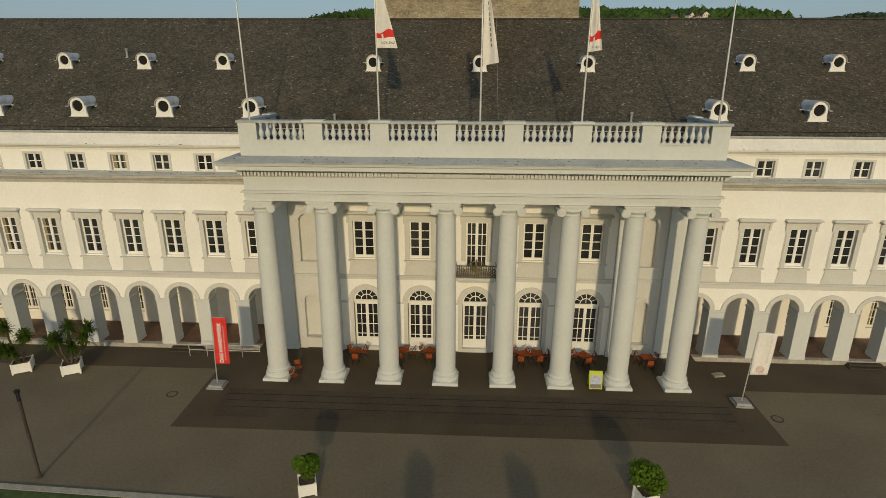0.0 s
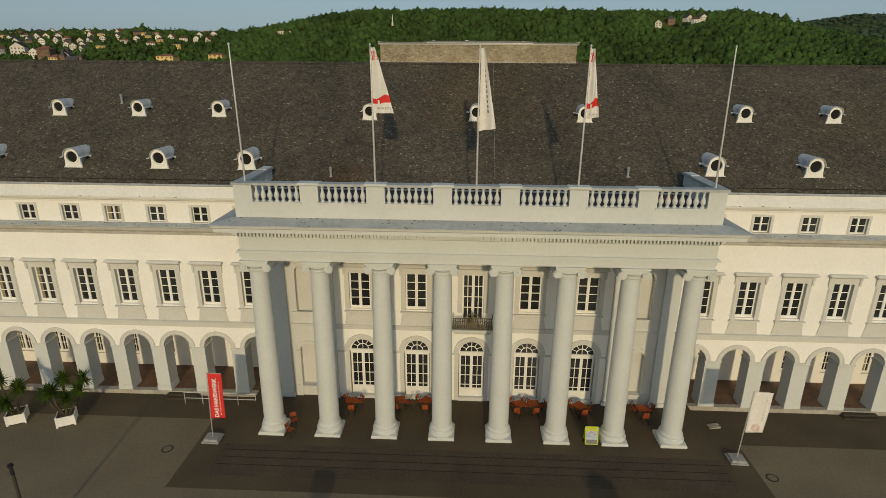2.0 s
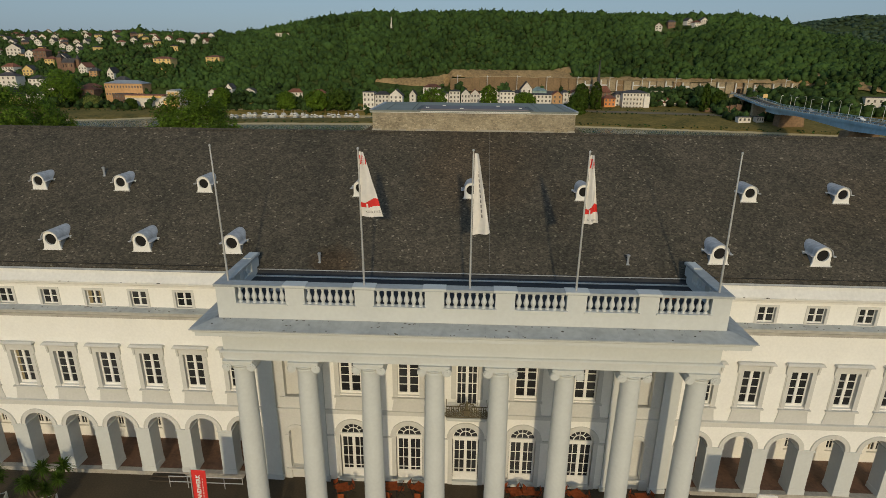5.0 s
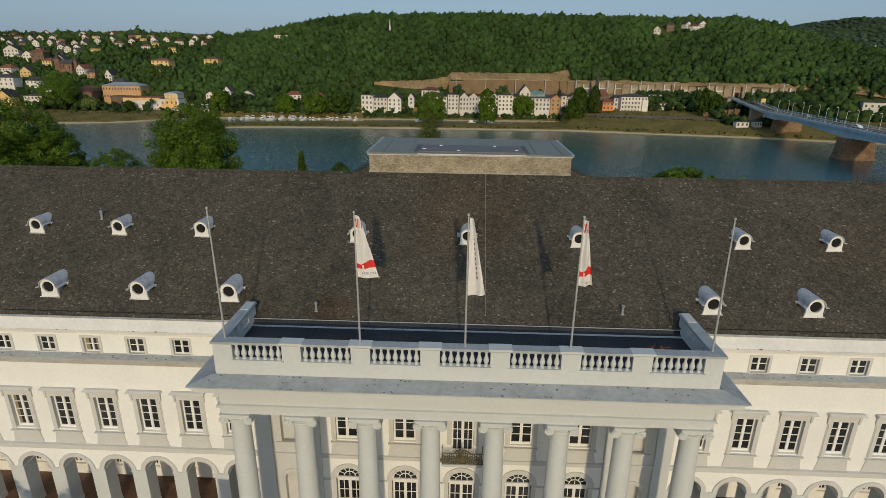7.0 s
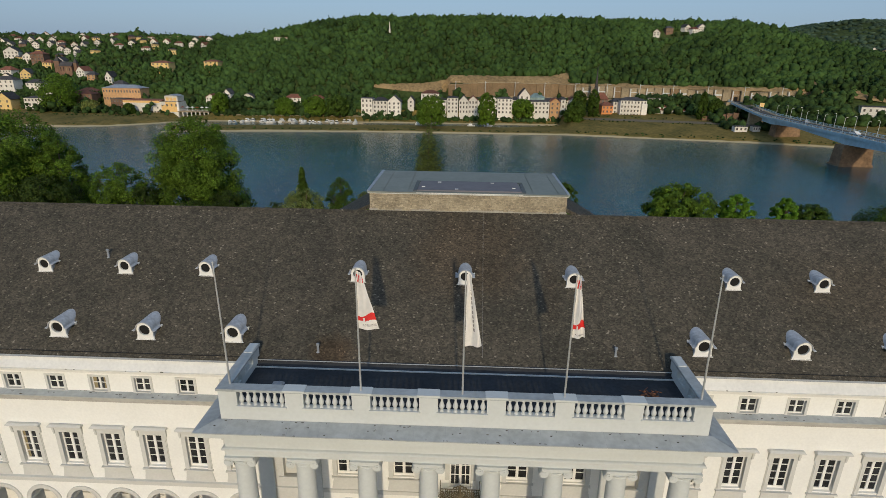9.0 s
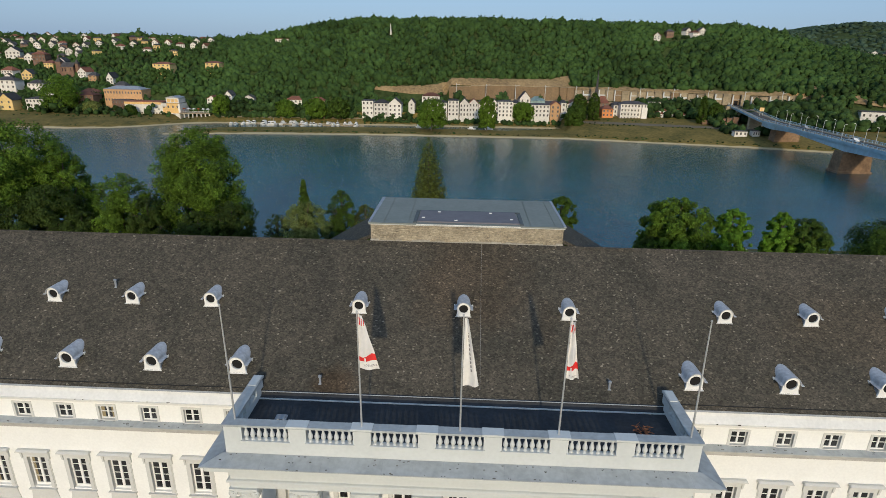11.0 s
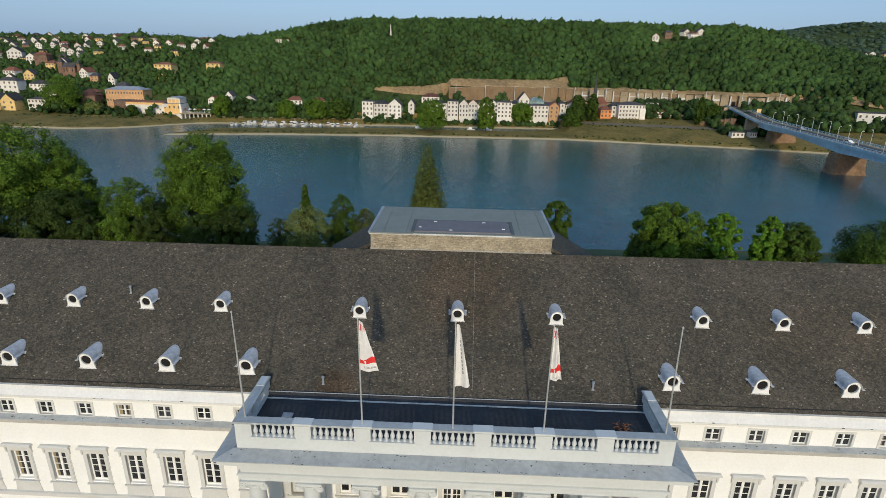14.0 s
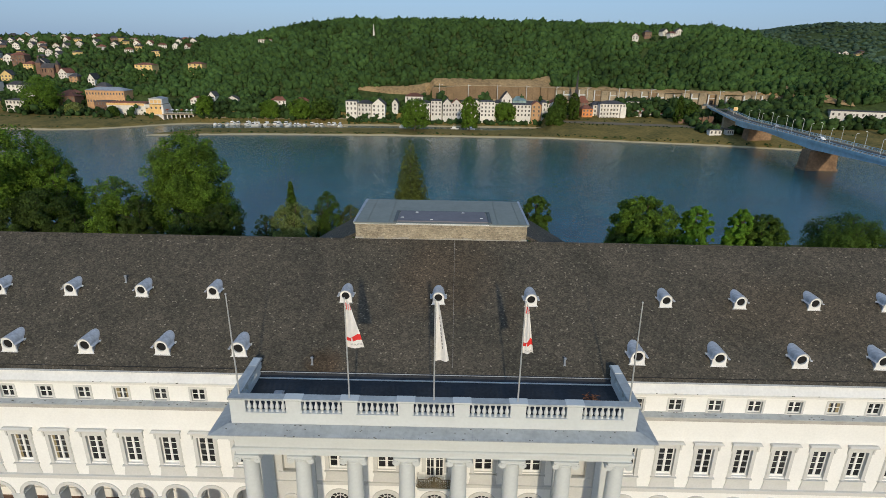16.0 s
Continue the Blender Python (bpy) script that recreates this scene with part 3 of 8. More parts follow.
for s, first, bay in SIDES:
    wing_wall(s, first, bay)
    a, b = sorted((s * (first - 1.5 * bay), s * (first + (NB - 0.5) * bay)))
    # arcade: back wall, floor, ceiling
    sh = Shape()
    for k in range(-1, NB):
        xc = s * (first + k * bay)
        xa, xb = xc - bay / 2, xc + bay / 2
        sh.box(xa, xc - 0.6, 7.8, 8.3, -0.2, 5.3)
        sh.box(xc + 0.6, xb, 7.8, 8.3, -0.2, 5.3)
        sh.box(xc - 0.6, xc + 0.6, 7.8, 8.3, 4.2, 5.3)
        sh.box(xc - 0.6, xc + 0.6, 7.8, 8.3, -0.2, 0.75)
    part("arcade_wall", sh, CREAM, palace)
    sh = Shape()
    sh.box(a, b, FY + 0.3, 7.8, -0.35, -0.12)
    part("arcade_floor", sh, BROWNFLOOR, palace, "red-brown tiled arcade floor")
    sh = Shape()
    sh.box(a, b, FY + 0.55, 8.3, 5.3, 5.5)
    part("arcade_ceiling", sh, CREAM, palace)
    # plinth step under the piers
    sh = Shape()
    sh.box(a, b, FY - 0.11, FY + 0.3, G - 0.1, -0.12)
    part("plinth_step", sh, STEPSTONE, palace, "pale stone step under the arcade piers")
    # string course, main cornice, eaves fascia
    sh = Shape()
    sh.run_x([(FY + 0.1, 5.18), (FY - 0.05, 5.18), (FY - 0.05, 5.46), (FY - 0.09, 5.48), (FY - 0.13, 5.54), (FY - 0.19, 5.55), (FY - 0.19, 5.63), (FY + 0.1, 5.69)], a, b)
    part("string_course", sh, GREY, palace, "grey moulded string course")
    sh = Shape()
    sh.run_x([(FY + 0.1, 12.02), (FY - 0.035, 12.02), (FY - 0.035, 12.10), (FY - 0.06, 12.12), (FY - 0.06, 12.22), (FY - 0.16, 12.32), (FY - 0.18, 12.40), (FY - 0.44, 12.46), (FY - 0.44, 12.60), (FY - 0.48, 12.63), (FY - 0.50, 12.71), (FY + 0.1, 12.89)], a, b)
    part("cornice", sh, CORNICE, palace, "grey moulded main cornice")
    n_ = int((b - a) / 2.05)
    for k in range(n_):
        xa, xb = a + (b - a) * k / n_ + 0.012, a + (b - a) * (k + 1) / n_ - 0.012
        sh = Shape()
        sh.add([(xa, FY - 0.515, 12.715 + 0.004 * (k % 2)), (xb, FY - 0.515, 12.715), (xb, FY + 0.01, 12.874), (xa, FY + 0.01, 12.874 + 0.004 * (k % 2)), (xa, FY - 0.515, 12.66), (xb, FY - 0.515, 12.66)], [(0, 1, 2, 3), (4, 5, 1, 0)])
        part("zinc_sheet", sh, ZINC, palace)
    sh = Shape()
    sh.run_x([(FY + 0.2, 14.26), (FY - 0.05, 14.26), (FY - 0.05, 14.38), (FY - 0.14, 14.44), (FY - 0.18, 14.54), (FY - 0.40, 14.58), (FY - 0.43, 14.70), (FY - 0.37, 14.71), (FY - 0.37, 14.76), (FY - 0.10, 15.16), (FY - 0.02, 15.42), (FY - 0.02, 15.47), (FY + 0.12, 15.47), (FY + 0.2, 15.3)], a, b)
    part("eaves_cornice", sh, FASCIA, palace, "pale grey sloping eaves cornice")
    sh = Shape()
    sh.run_x([(FY - 0.13, 15.42), (FY - 0.09, 15.38), (FY - 0.03, 15.38), (FY - 0.024, 15.52), (FY - 0.10, 15.53)], a, b)
    part("gutter", sh, LEAD, palace, "weathered zinc gutter")
    # snow rail above the gutter: thin pipe on short brackets
    sh = Shape()
    yy, zz = FY + 0.06, 15.79
    sh.tube((a, yy, zz), (b, yy, zz), 0.02, 0.02, 6)
    n_ = int((b - a) / 1.6)
    for k in range(n_ + 1):
        x = a + (b - a) * k / n_
        sh.tube((x, yy, zz), (x, yy + 0.08, zz - 0.14), 0.02, 0.02, 4)
    part("snow_rail", sh, IRON, palace, "thin dark snow rail on the roof foot")


def sash(w, z0, z1, cols, rows, y, bar=0.055, stile=0.115, meet=0.19):
    """White frame and dark panes of a casement window of half width w."""
    fr, pn = Shape(), Shape()
    fr.box(-w, w, y, y + 0.09, z0, z0 + stile * 1.6)
    fr.box(-w, w, y, y + 0.09, z1 - stile, z1)
    fr.box(-w, -w + stile, y, y + 0.09, z0 + stile * 1.6, z1 - stile)
    fr.box(w - stile, w, y, y + 0.09, z0 + stile * 1.6, z1 - stile)
    fr.box(-meet / 2, meet / 2, y - 0.02, y + 0.08, z0 + stile * 1.6, z1 - stile)
    zz0, zz1 = z0 + stile * 1.6, z1 - stile
    for side in (-1, 1):
        xa, xb = sorted((side * meet / 2, side * (w - stile)))
        for c in range(1, cols):
            x = xa + (xb - xa) * c / cols
            fr.box(x - bar / 2, x + bar / 2, y + 0.01, y + 0.07, zz0, zz1)
        for r in range(1, rows):
            z = zz0 + (zz1 - zz0) * r / rows
            fr.box(xa, xb, y + 0.013, y + 0.067, z - bar / 2, z + bar / 2)
        pn.box(xa, xb, y + 0.035, y + 0.05, zz0, zz1)
    return fr, pn


def surround_main(w=WIN[0], z0=WIN[1], z1=WIN[2], foot=5.69):
    """Stone frame, lintel cornice, sill and apron of a first-floor window, its wall plane at y = 0."""
    fr = Shape()
    t = 0.24
    for sx in (-1, 1):
        a, b = sorted((sx * (w - 0.012), sx * (w + t)))
        fr.box(a, b, -0.07, 0.25, z0 - 0.1, z1 + t)
        a, b = sorted((sx * (w + t), sx * (w + t + 0.07)))
        fr.box(a, b, -0.035, 0.1, z0 - 0.1, z1 + 0.1)
    fr.box(-w + 0.012, w - 0.012, -0.07, 0.25, z1 - 0.012, z1 + t)
    lint = Shape()
    h = w + t
    lint.box(-h - 0.02, h + 0.02, -0.10, 0.05, z1 + t, z1 + t + 0.16)
    lint.taper(-h - 0.08, h + 0.08, -0.16, 0.05, z1 + t + 0.16, z1 + t + 0.30, 0.16, 0.16)
    lint.box(-h - 0.27, h + 0.27, -0.36, 0.05, z1 + t + 0.30, z1 + t + 0.36)
    lint.taper(-h - 0.27, h + 0.27, -0.36, 0.05, z1 + t + 0.36, z1 + t + 0.45, -0.06, -0.12)
    for sx in (-1, 1):
        a, b = sorted((sx * (h + 0.02), sx * (h + 0.14)))
        lint.taper(a, b, -0.10, 0.05, z1 - 0.15, z1 + t + 0.16, 0.02, 0.05)
    sill = Shape()
    sill.box(-h - 0.12, h + 0.12, -0.20, 0.1, z0 - 0.20, z0 - 0.10)
    apron = Shape()
    apron.box(-h - 0.02, h + 0.02, -0.06, 0.05, foot, z0 - 0.20)
    for sx in (-1, 1):
        prof = [(sx * (h + 0.02), foot), (sx * (h + 0.16), foot), (sx * (h + 0.08), foot + 0.45), (sx * (h + 0.02), foot + 0.9)]
        apron.run_y(prof, -0.055, 0.05)
    return fr, lint, sill, apron


def main_window():
    ob = thing("window", "", "")
    ob.parent = palace
    ob["label"] = "tall casement window in a grey stone surround"
    fr, lint, sill, apron = surround_main()
    part("surround", fr, GREY, ob)
    part("lintel", lint, GREY, ob, "projecting grey lintel cornice")
    part("sill", sill, GREY, ob)
    part("apron", apron, GREY, ob)
    f, p = sash(WIN[0], WIN[1], WIN[2], 1, 4, 0.20)
    part("frame", f, WHITE, ob, "white painted casement frame")
    part("pane", p, GLASS, ob)
    # black sheet behind the opaque panes, painted shade of an unlit room
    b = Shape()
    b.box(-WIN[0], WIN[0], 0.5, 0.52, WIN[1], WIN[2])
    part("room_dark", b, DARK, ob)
    return ob


def attic_window():
    ob = new("attic_window")
    ob.parent = palace
    w, z0, z1 = ATT
    fr = Shape()
    for sx in (-1, 1):
        a, b = sorted((sx * (w - 0.012), sx * (w + 0.16)))
        fr.box(a, b, -0.045, 0.2, z0 - 0.08, z1 + 0.14)
    fr.box(-w + 0.012, w - 0.012, -0.045, 0.2, z1 - 0.012, z1 + 0.14)
    fr.box(-w + 0.012, w - 0.012, -0.07, 0.2, z0 - 0.1, z0 + 0.012)
    part("surround", fr, GREY, ob)
    f, p = sash(w, z0, z1, 1, 2, 0.14, stile=0.06, meet=0.12)
    part("frame", f, WHITE, ob)
    part("pane", p, GLASS, ob)
    # the unlit attic room, put into a black sheet
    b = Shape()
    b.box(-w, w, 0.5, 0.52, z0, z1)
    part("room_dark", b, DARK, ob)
    return ob


def arcade_bay():
    """Arch moulding of one arcade opening, the wall plane at y = 0."""
    ob = new("arch_moulding")
    ob.parent = palace
    sh = Shape()
    sh.arch_band(0, ARCH_R - 0.012, ARCH_R + 0.24, -0.07, 0.02, SPRING, 20)
    sh.arch_band(0, ARCH_R + 0.24, ARCH_R + 0.30, -0.10, 0.02, SPRING, 20)
    part("archivolt", sh, GREY, ob, "grey stone archivolt")
    return ob


def arcade_pier(bay):
    """A deep square pier between two openings, with its base and impost cap."""
    ob = new("arcade_pier")
    ob.parent = palace
    h = bay / 2 - ARCH_R + 0.02
    sh = Shape()
    sh.box(-h, h, -0.04, DEEP + 0.03, 0.28, SPRING - 0.15)
    part("shaft", sh, PALE, ob, "pale grey painted pier")
    sh = Shape()
    sh.taper(-h - 0.035, h + 0.035, -0.075, DEEP + 0.06, -0.13, 0.28, -0.012, -0.012)
    part("base", sh, PALE, ob)
    sh = Shape()
    sh.taper(-h, h, -0.04, DEEP + 0.03, SPRING - 0.15, SPRING - 0.10, 0.05, 0.05)
    sh.box(-h - 0.05, h + 0.05, -0.09, DEEP + 0.08, SPRING - 0.10, SPRING + 0.004)
    part("impost", sh, PALE, ob)
    return ob


def arcade_window():
    ob = new("arcade_window")
    ob.parent = palace
    f, p = sash(0.58, 0.8, 4.15, 2, 5, 0.12)
    part("frame", f, WHITE, ob)
    part("pane", p, GLASS, ob)
    # black sheet in place of the shade inside the room
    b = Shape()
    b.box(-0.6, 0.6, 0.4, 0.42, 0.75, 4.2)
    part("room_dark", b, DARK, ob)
    return ob


def repeat(ob, places, size=1.0):
    ob.matrix_basis = T(*places[0]) @ Matrix.Diagonal((size, size, size, 1))
    for q in places[1:]:
        copy_thing(ob, T(*q))


repeat(main_window(), [(x, FY, 0) for s, x, b, k in bays()])
repeat(attic_window(), [(x, FY, 0) for s, x, b, k in bays()])
repeat(arcade_bay(), [(x, FY, 0) for s, x, b, k in bays()])
for s, first, bay in SIDES:
    repeat(arcade_pier(bay), [(s * (first + (k - 0.5) * bay), FY, 0) for k in range(-1, NB + 1)])
for xs_, n_ in ((-21.2, 2), (27.6, 2)):
    # dark steps up to one arcade opening on each side
    sh = Shape()
    for k in range(n_):
        sh.box(xs_ - 1.25 + 0.1 * k, xs_ + 1.25 - 0.1 * k, FY - 0.75 + 0.3 * k, FY - 0.165, G - 0.05 + 0.005 * k, G + 0.13 * (k + 1))
    part("entrance_step", sh, BASALT, palace, "dark stone steps to the arcade")
repeat(arcade_window(), [(x, 7.8, 0) for s, x, b, k in bays()])

# main roof with a flat slope to the front, and the rear slope
XE = 52.5
sl = (RIDGE_Z - EAVE) / (RIDGE_Y - (FY - 0.12))
sh = Shape()
sh.run_x([(FY - 0.12, EAVE), (RIDGE_Y, RIDGE_Z), (24.6, 14.8), (24.6, 14.5), (FY - 0.06, EAVE - 0.09)], -XE, XE)
part("roof", sh, SLATE, palace, "brown-grey slate roof with lichen flecks")
sh = Shape()
sh.run_x([(RIDGE_Y - 0.18, RIDGE_Z - 0.08), (RIDGE_Y, RIDGE_Z + 0.05), (RIDGE_Y + 0.18, RIDGE_Z - 0.08)], -XE, XE)
part("ridge_cap", sh, SLATE, palace)
sh = Shape()
sh.box(-XE, XE, 24.0, 24.4, -6, 14.7)
for sx in (-1, 1):
    a, b = sorted((sx * (XE - 0.6), sx * (XE - 0.1)))
    sh.run_x([(4.8, -1), (4.8, 15.4), (RIDGE_Y, RIDGE_Z - 0.2), (24.0, 14.7), (24.0, -1)], a, b)
part("wall", sh, CREAM, palace)


def roof_z(y):
    return EAVE + sl * (y - (FY - 0.12))


# portico: platform, steps, columns
sh = Shape()
sh.box(-15.6, 15.6, -1.75, FY + 0.55, G - 0.1, 0.0)
part("platform", sh, ASPHALT, palace, "dark paved portico floor")
sh = Shape()
sh.run_x([(-1.75, -0.004), (-4.1, G + 0.014), (-4.1, G - 0.1), (-1.75, G - 0.1)], -15.6, 15.6)
part("ramp", sh, BASALT, palace, "gently sloping dark stone apron")
for k in range(3):
    # worn edge joints of the apron
    y = -2.2 - 0.55 * k
    z = (y + 1.75) / (-2.35) * (G + 0.014)
    sh = Shape()
    sh.box(-15.5, 15.5, y - 0.018, y + 0.018, z - 0.05, z + 0.004)
    part("step_edge", sh, DARK, palace)


def column():
    ob = new("column")
    ob.parent = palace
    sh = Shape()
    sh.box(-0.84, 0.84, -0.84, 0.84, 0.0, 0.12)
    sh.taper(-0.82, 0.82, -0.82, 0.82, 0.12, 0.2, -0.01, -0.01)
    part("plinth", sh, PALE, ob)
    base = [(0.80, 0.2), (0.84, 0.26), (0.84, 0.36), (0.79, 0.44), (0.72, 0.47), (0.69, 0.53), (0.72, 0.58), (0.745, 0.62), (0.745, 0.68), (0.71, 0.73), (0.66, 0.76), (0.645, 0.80)]
    sh = Shape()
    sh.lathe(base, sides=36)
    part("base", sh, PALE, ob, smooth=True)
    shaft = []
    for k in range(15):
        u = k / 14
        shaft.append((0.645 - 0.10 * u ** 1.7, 0.80 + (11.30 - 0.80) * u))
    sh = Shape()
    sh.lathe(shaft, sides=40)
    part("shaft", sh, PALE, ob, "smooth pale grey tapering shaft", smooth=True)
    cap = Shape()
    cap.lathe([(0.55, 11.30), (0.60, 11.34), (0.60, 11.40), (0.56, 11.43), (0.58, 11.5), (0.70, 11.62), (0.70, 11.68)], sides=32)
    cap.box(-0.78, 0.78, -0.62, 0.62, 11.68, 11.84)
    cap.box(-0.80, 0.80, -0.70, 0.70, 11.86, 11.93)
    cap.box(-0.86, 0.86, -0.76, 0.76, 11.93, 12.03)
    part("capital", cap, PALE, ob)
    for sx in (-1, 1):
        vol = Shape()
        n, xc, zc = 20, sx * 0.70, 11.58
        for y0, y1, r in ((-0.64, 0.64, 0.27), (-0.68, 0.68, 0.19), (-0.71, 0.71, 0.09)):
            v = [(xc + r * math.cos(2 * math.pi * k / n), y, zc + r * math.sin(2 * math.pi * k / n)) for y in (y0, y1) for k in range(n)]
            vol.add(v, [(k, (k + 1) % n, n + (k + 1) % n, n + k) for k in range(n)] + [tuple(range(n)), tuple(reversed(range(n, 2 * n)))])
        # raised spiral on both faces
        for yf in (-0.66, 0.66):
            last = None
            for k in range(26):
                a = sx * (math.pi / 2 - k * 0.48)
                r = 0.25 - 0.0075 * k
                q = (xc + r * math.cos(math.pi / 2 - k * 0.48 * sx), yf, zc + r * math.sin(math.pi / 2 - k * 0.48 * sx))
                if last:
                    vol.tube(last, q, 0.028, 0.028, 5)
                last = q
        part("volute", vol, PALE, ob)
    return ob


repeat(column(), [(-12.95 + 3.7 * k, 0, 0) for k in range(8)])

# entablature, with returns to the wall
HX = 13.72


def ring(profile, hx, back, mat, name, label=""):
    """A moulding of (out, z) round the front and both sides of the portico; out is measured from y = -0.6 and x = +-hx."""
    sh = Shape()
    n = len(profile)
    loops = []
    for cx, cy, dx, dy in ((-hx, back, -1, 0), (-hx, -0.6, -1, -1), (hx, -0.6, 1, -1), (hx, back, 1, 0)):
        loops.append([(cx + dx * o, cy + dy * o, z) for o, z in profile])
    v = [p for lp in loops for p in lp]
    f = [(a * n + k, a * n + (k + 1) % n, (a + 1) * n + (k + 1) % n, (a + 1) * n + k) for a in range(3) for k in range(n)]
    f += [tuple(range(n)), tuple(reversed(range(3 * n, 4 * n)))]
    sh.add(v, f)
    return part(name, sh, mat, palace, label)


ring([(-1.2, 12.03), (0.0, 12.03), (0.0, 12.27), (0.05, 12.27), (0.05, 12.485), (-0.03, 12.485), (-0.03, 12.535), (0.19, 12.535), (0.19, 12.60), (0.13, 12.66), (0.02, 12.68), (-1.2, 12.68)], HX, FY, PALE, "architrave", "pale grey two-stepped architrave")
ring([(-1.2, 12.68), (0.0, 12.68), (0.0, 13.46), (0.05, 13.52), (0.05, 13.56), (-1.2, 13.56)], HX, FY, PALE, "frieze", "plain pale grey frieze")
ring([(-1.2, 13.56), (0.10, 13.56), (0.10, 13.80), (0.30, 13.84), (0.34, 13.92), (0.98, 14.00), (0.98, 14.22), (1.06, 14.28), (1.10, 14.44), (-1.2, 14.44)], HX, FY, PALE, "cornice", "deep projecting portico cornice")
ring([(1.17, 14.44), (1.17, 14.47), (0.12, 14.70), (-0.5, 14.70), (-0.5, 14.44)], HX, FY, LEAD, "cornice_flashing", "zinc cornice bed")
SW = (2 * HX + 2.4) / 17
for k in range(17):
    # one zinc sheet, lapped over its neighbour along a low welt
    xa = -HX - 1.2 + SW * k
    tl, tr = max(xa, -HX - 0.12), min(xa + SW, HX + 0.12)
    sh = Shape()
    lo, hi = (-1.795, 14.475 + 0.004 * (k % 3)), (-0.76, 14.712 + 0.003 * (k % 2))
    xl, xr = xa + 0.007, xa + SW - 0.007
    tl, tr = max(xl, -HX - 0.16), min(xr, HX + 0.16)
    sh.add([(xl, lo[0], lo[1]), (xr, lo[0], lo[1]), (tr, hi[0], hi[1]), (tl, hi[0], hi[1]), (xl, lo[0], lo[1] - 0.05), (xr, lo[0], lo[1] - 0.05)], [(0, 1, 2, 3), (0, 4, 5, 1)])
    part("zinc_sheet", sh, ZINC, palace)
for sx in (-1, 1):
    for k in range(3):
        ya, yb = -0.72 + 1.62 * k, -0.74 + 1.62 * (k + 1)
        xo, xi = sx * (HX + 1.195), sx * (HX + 0.14)
        v = [(xo, max(ya, -1.7) - (1.0 if k == 0 else 0), 14.476), (xo, yb, 14.476), (xi, yb, 14.713), (xi, ya, 14.713)]
        sh = Shape()
        sh.add(v, [(0, 1, 2, 3) if sx > 0 else (3, 2, 1, 0)])
        part("zinc_sheet", sh, ZINC, palace)
sh = Shape()
sh.box(-0.052, 0.052, -0.13, 0.12, 0, 0.20)
den = mesh_of("dentil", sh, PALE)
for k in range(int(2 * HX / 0.206) + 1):
    part("dentil", den, PALE, palace, at=(-HX + 0.04 + k * 0.206, -0.80, 13.60))
sh = Shape()
sh.box(-0.12, 0.12, -0.065, 0.065, 0, 0.20)
den = mesh_of("dentil", sh, PALE)
for sx in (-1, 1):
    for k in range(20):
        part("dentil", den, PALE, palace, at=(sx * (HX + 0.20), -0.6 + k * 0.24, 13.60))
sh = Shape()
sh.box(-HX + 0.5, HX - 0.5, 0.55, FY, 12.35, 12.6)
part("portico_ceiling", sh, GREY, palace)

# balustrade with pedestal walls
PX, PY0, PY1 = 13.66, -0.74, -0.26
PANELS = [0.03 + 3.76 * (k - 3) for k in range(7)]
bal = new("balustrade")
bal.parent = palace
bal["label"] = "pale stone roof balustrade with turned balusters"
sh = Shape()
sh.box(-PX, PX, PY0, PY1, 14.6, 15.52)
edges = [-PX] + [e for c in PANELS for e in (c - 1.36, c + 1.36)] + [PX]
for k in range(0, len(edges), 2):
    sh.box(edges[k], edges[k + 1], PY0 + 0.004, PY1 - 0.004, 15.52, 16.56)
    if 0 < k < len(edges) - 2:
        sh.box(edges[k] - 0.10, edges[k + 1] + 0.10, PY0 - 0.10, PY1 + 0.10, 16.62, 16.735)
for c in PANELS:
    sh.box(c - 1.44, c + 1.44, PY0 - 0.08, PY0 + 0.30, 15.525, 15.62)
for sx in (-1, 1):
    a, b = sorted((sx * PX, sx * (PX - 0.5)))
    sh.box(a, b, PY1, 4.0, 14.6, 15.9)
    sh.box(a, b, 3.2, 4.35, 15.9, 16.75)
    sh.box(a, b, 1.4, 1.9, 15.9, 16.56)
part("pedestal", sh, PALE, bal)
sh = Shape()
sh.box(-PX - 0.08, PX + 0.08, PY0 - 0.08, PY1 + 0.08, 16.56, 16.70)
for sx in (-1, 1):
    a, b = sorted((sx * (PX + 0.08), sx * (PX - 0.58)))
    sh.box(a, b, PY1 + 0.08, 4.45, 16.565, 16.70)
part("rail", sh, ZINC, bal, "zinc-covered coping rail")
BAL = [(0.12, 15.62), (0.12, 15.69), (0.07, 15.73), (0.10, 15.80), (0.145, 15.90), (0.155, 15.99), (0.125, 16.10), (0.08, 16.22), (0.06, 16.34), (0.09, 16.41), (0.07, 16.45), (0.12, 16.50), (0.12, 16.56)]
sh = Shape()
sh.lathe(BAL, sides=12)
bm_ = mesh_of("baluster", sh, PALE, True)
for c in PANELS:
    for k in range(7):
        part("baluster", bm_, PALE, bal, at=(c - 1.14 + 0.38 * k, PY0 + 0.15, 0))
for sx in (-1, 1):
    for y0, n in ((0.05, 4), (2.1, 3)):
        for k in range(n):
            part("baluster", bm_, PALE, bal, at=(sx * (PX - 0.25), y0 + 0.36 * k, 0.0))
sh = Shape()
sh.box(-PX + 0.5, PX - 0.5, PY1, 4.1, 15.30, 15.45)
part("terrace_roof", sh, DARKROOF, palace, "dark bitumen flat terrace roof")
sh = Shape()
sh.box(-PX + 0.5, PX - 0.5, 3.56, 3.63, 15.45, 15.53)
part("edge_strip", sh, PALE, palace, "thin pale edge strip along the terrace")
sh = Shape()
sh.run_x([(3.63, 15.45), (3.63, 15.50), (3.95, 15.54), (4.12, 15.72), (4.20, 15.72), (4.20, 15.45)], -PX + 0.5, PX - 0.5)
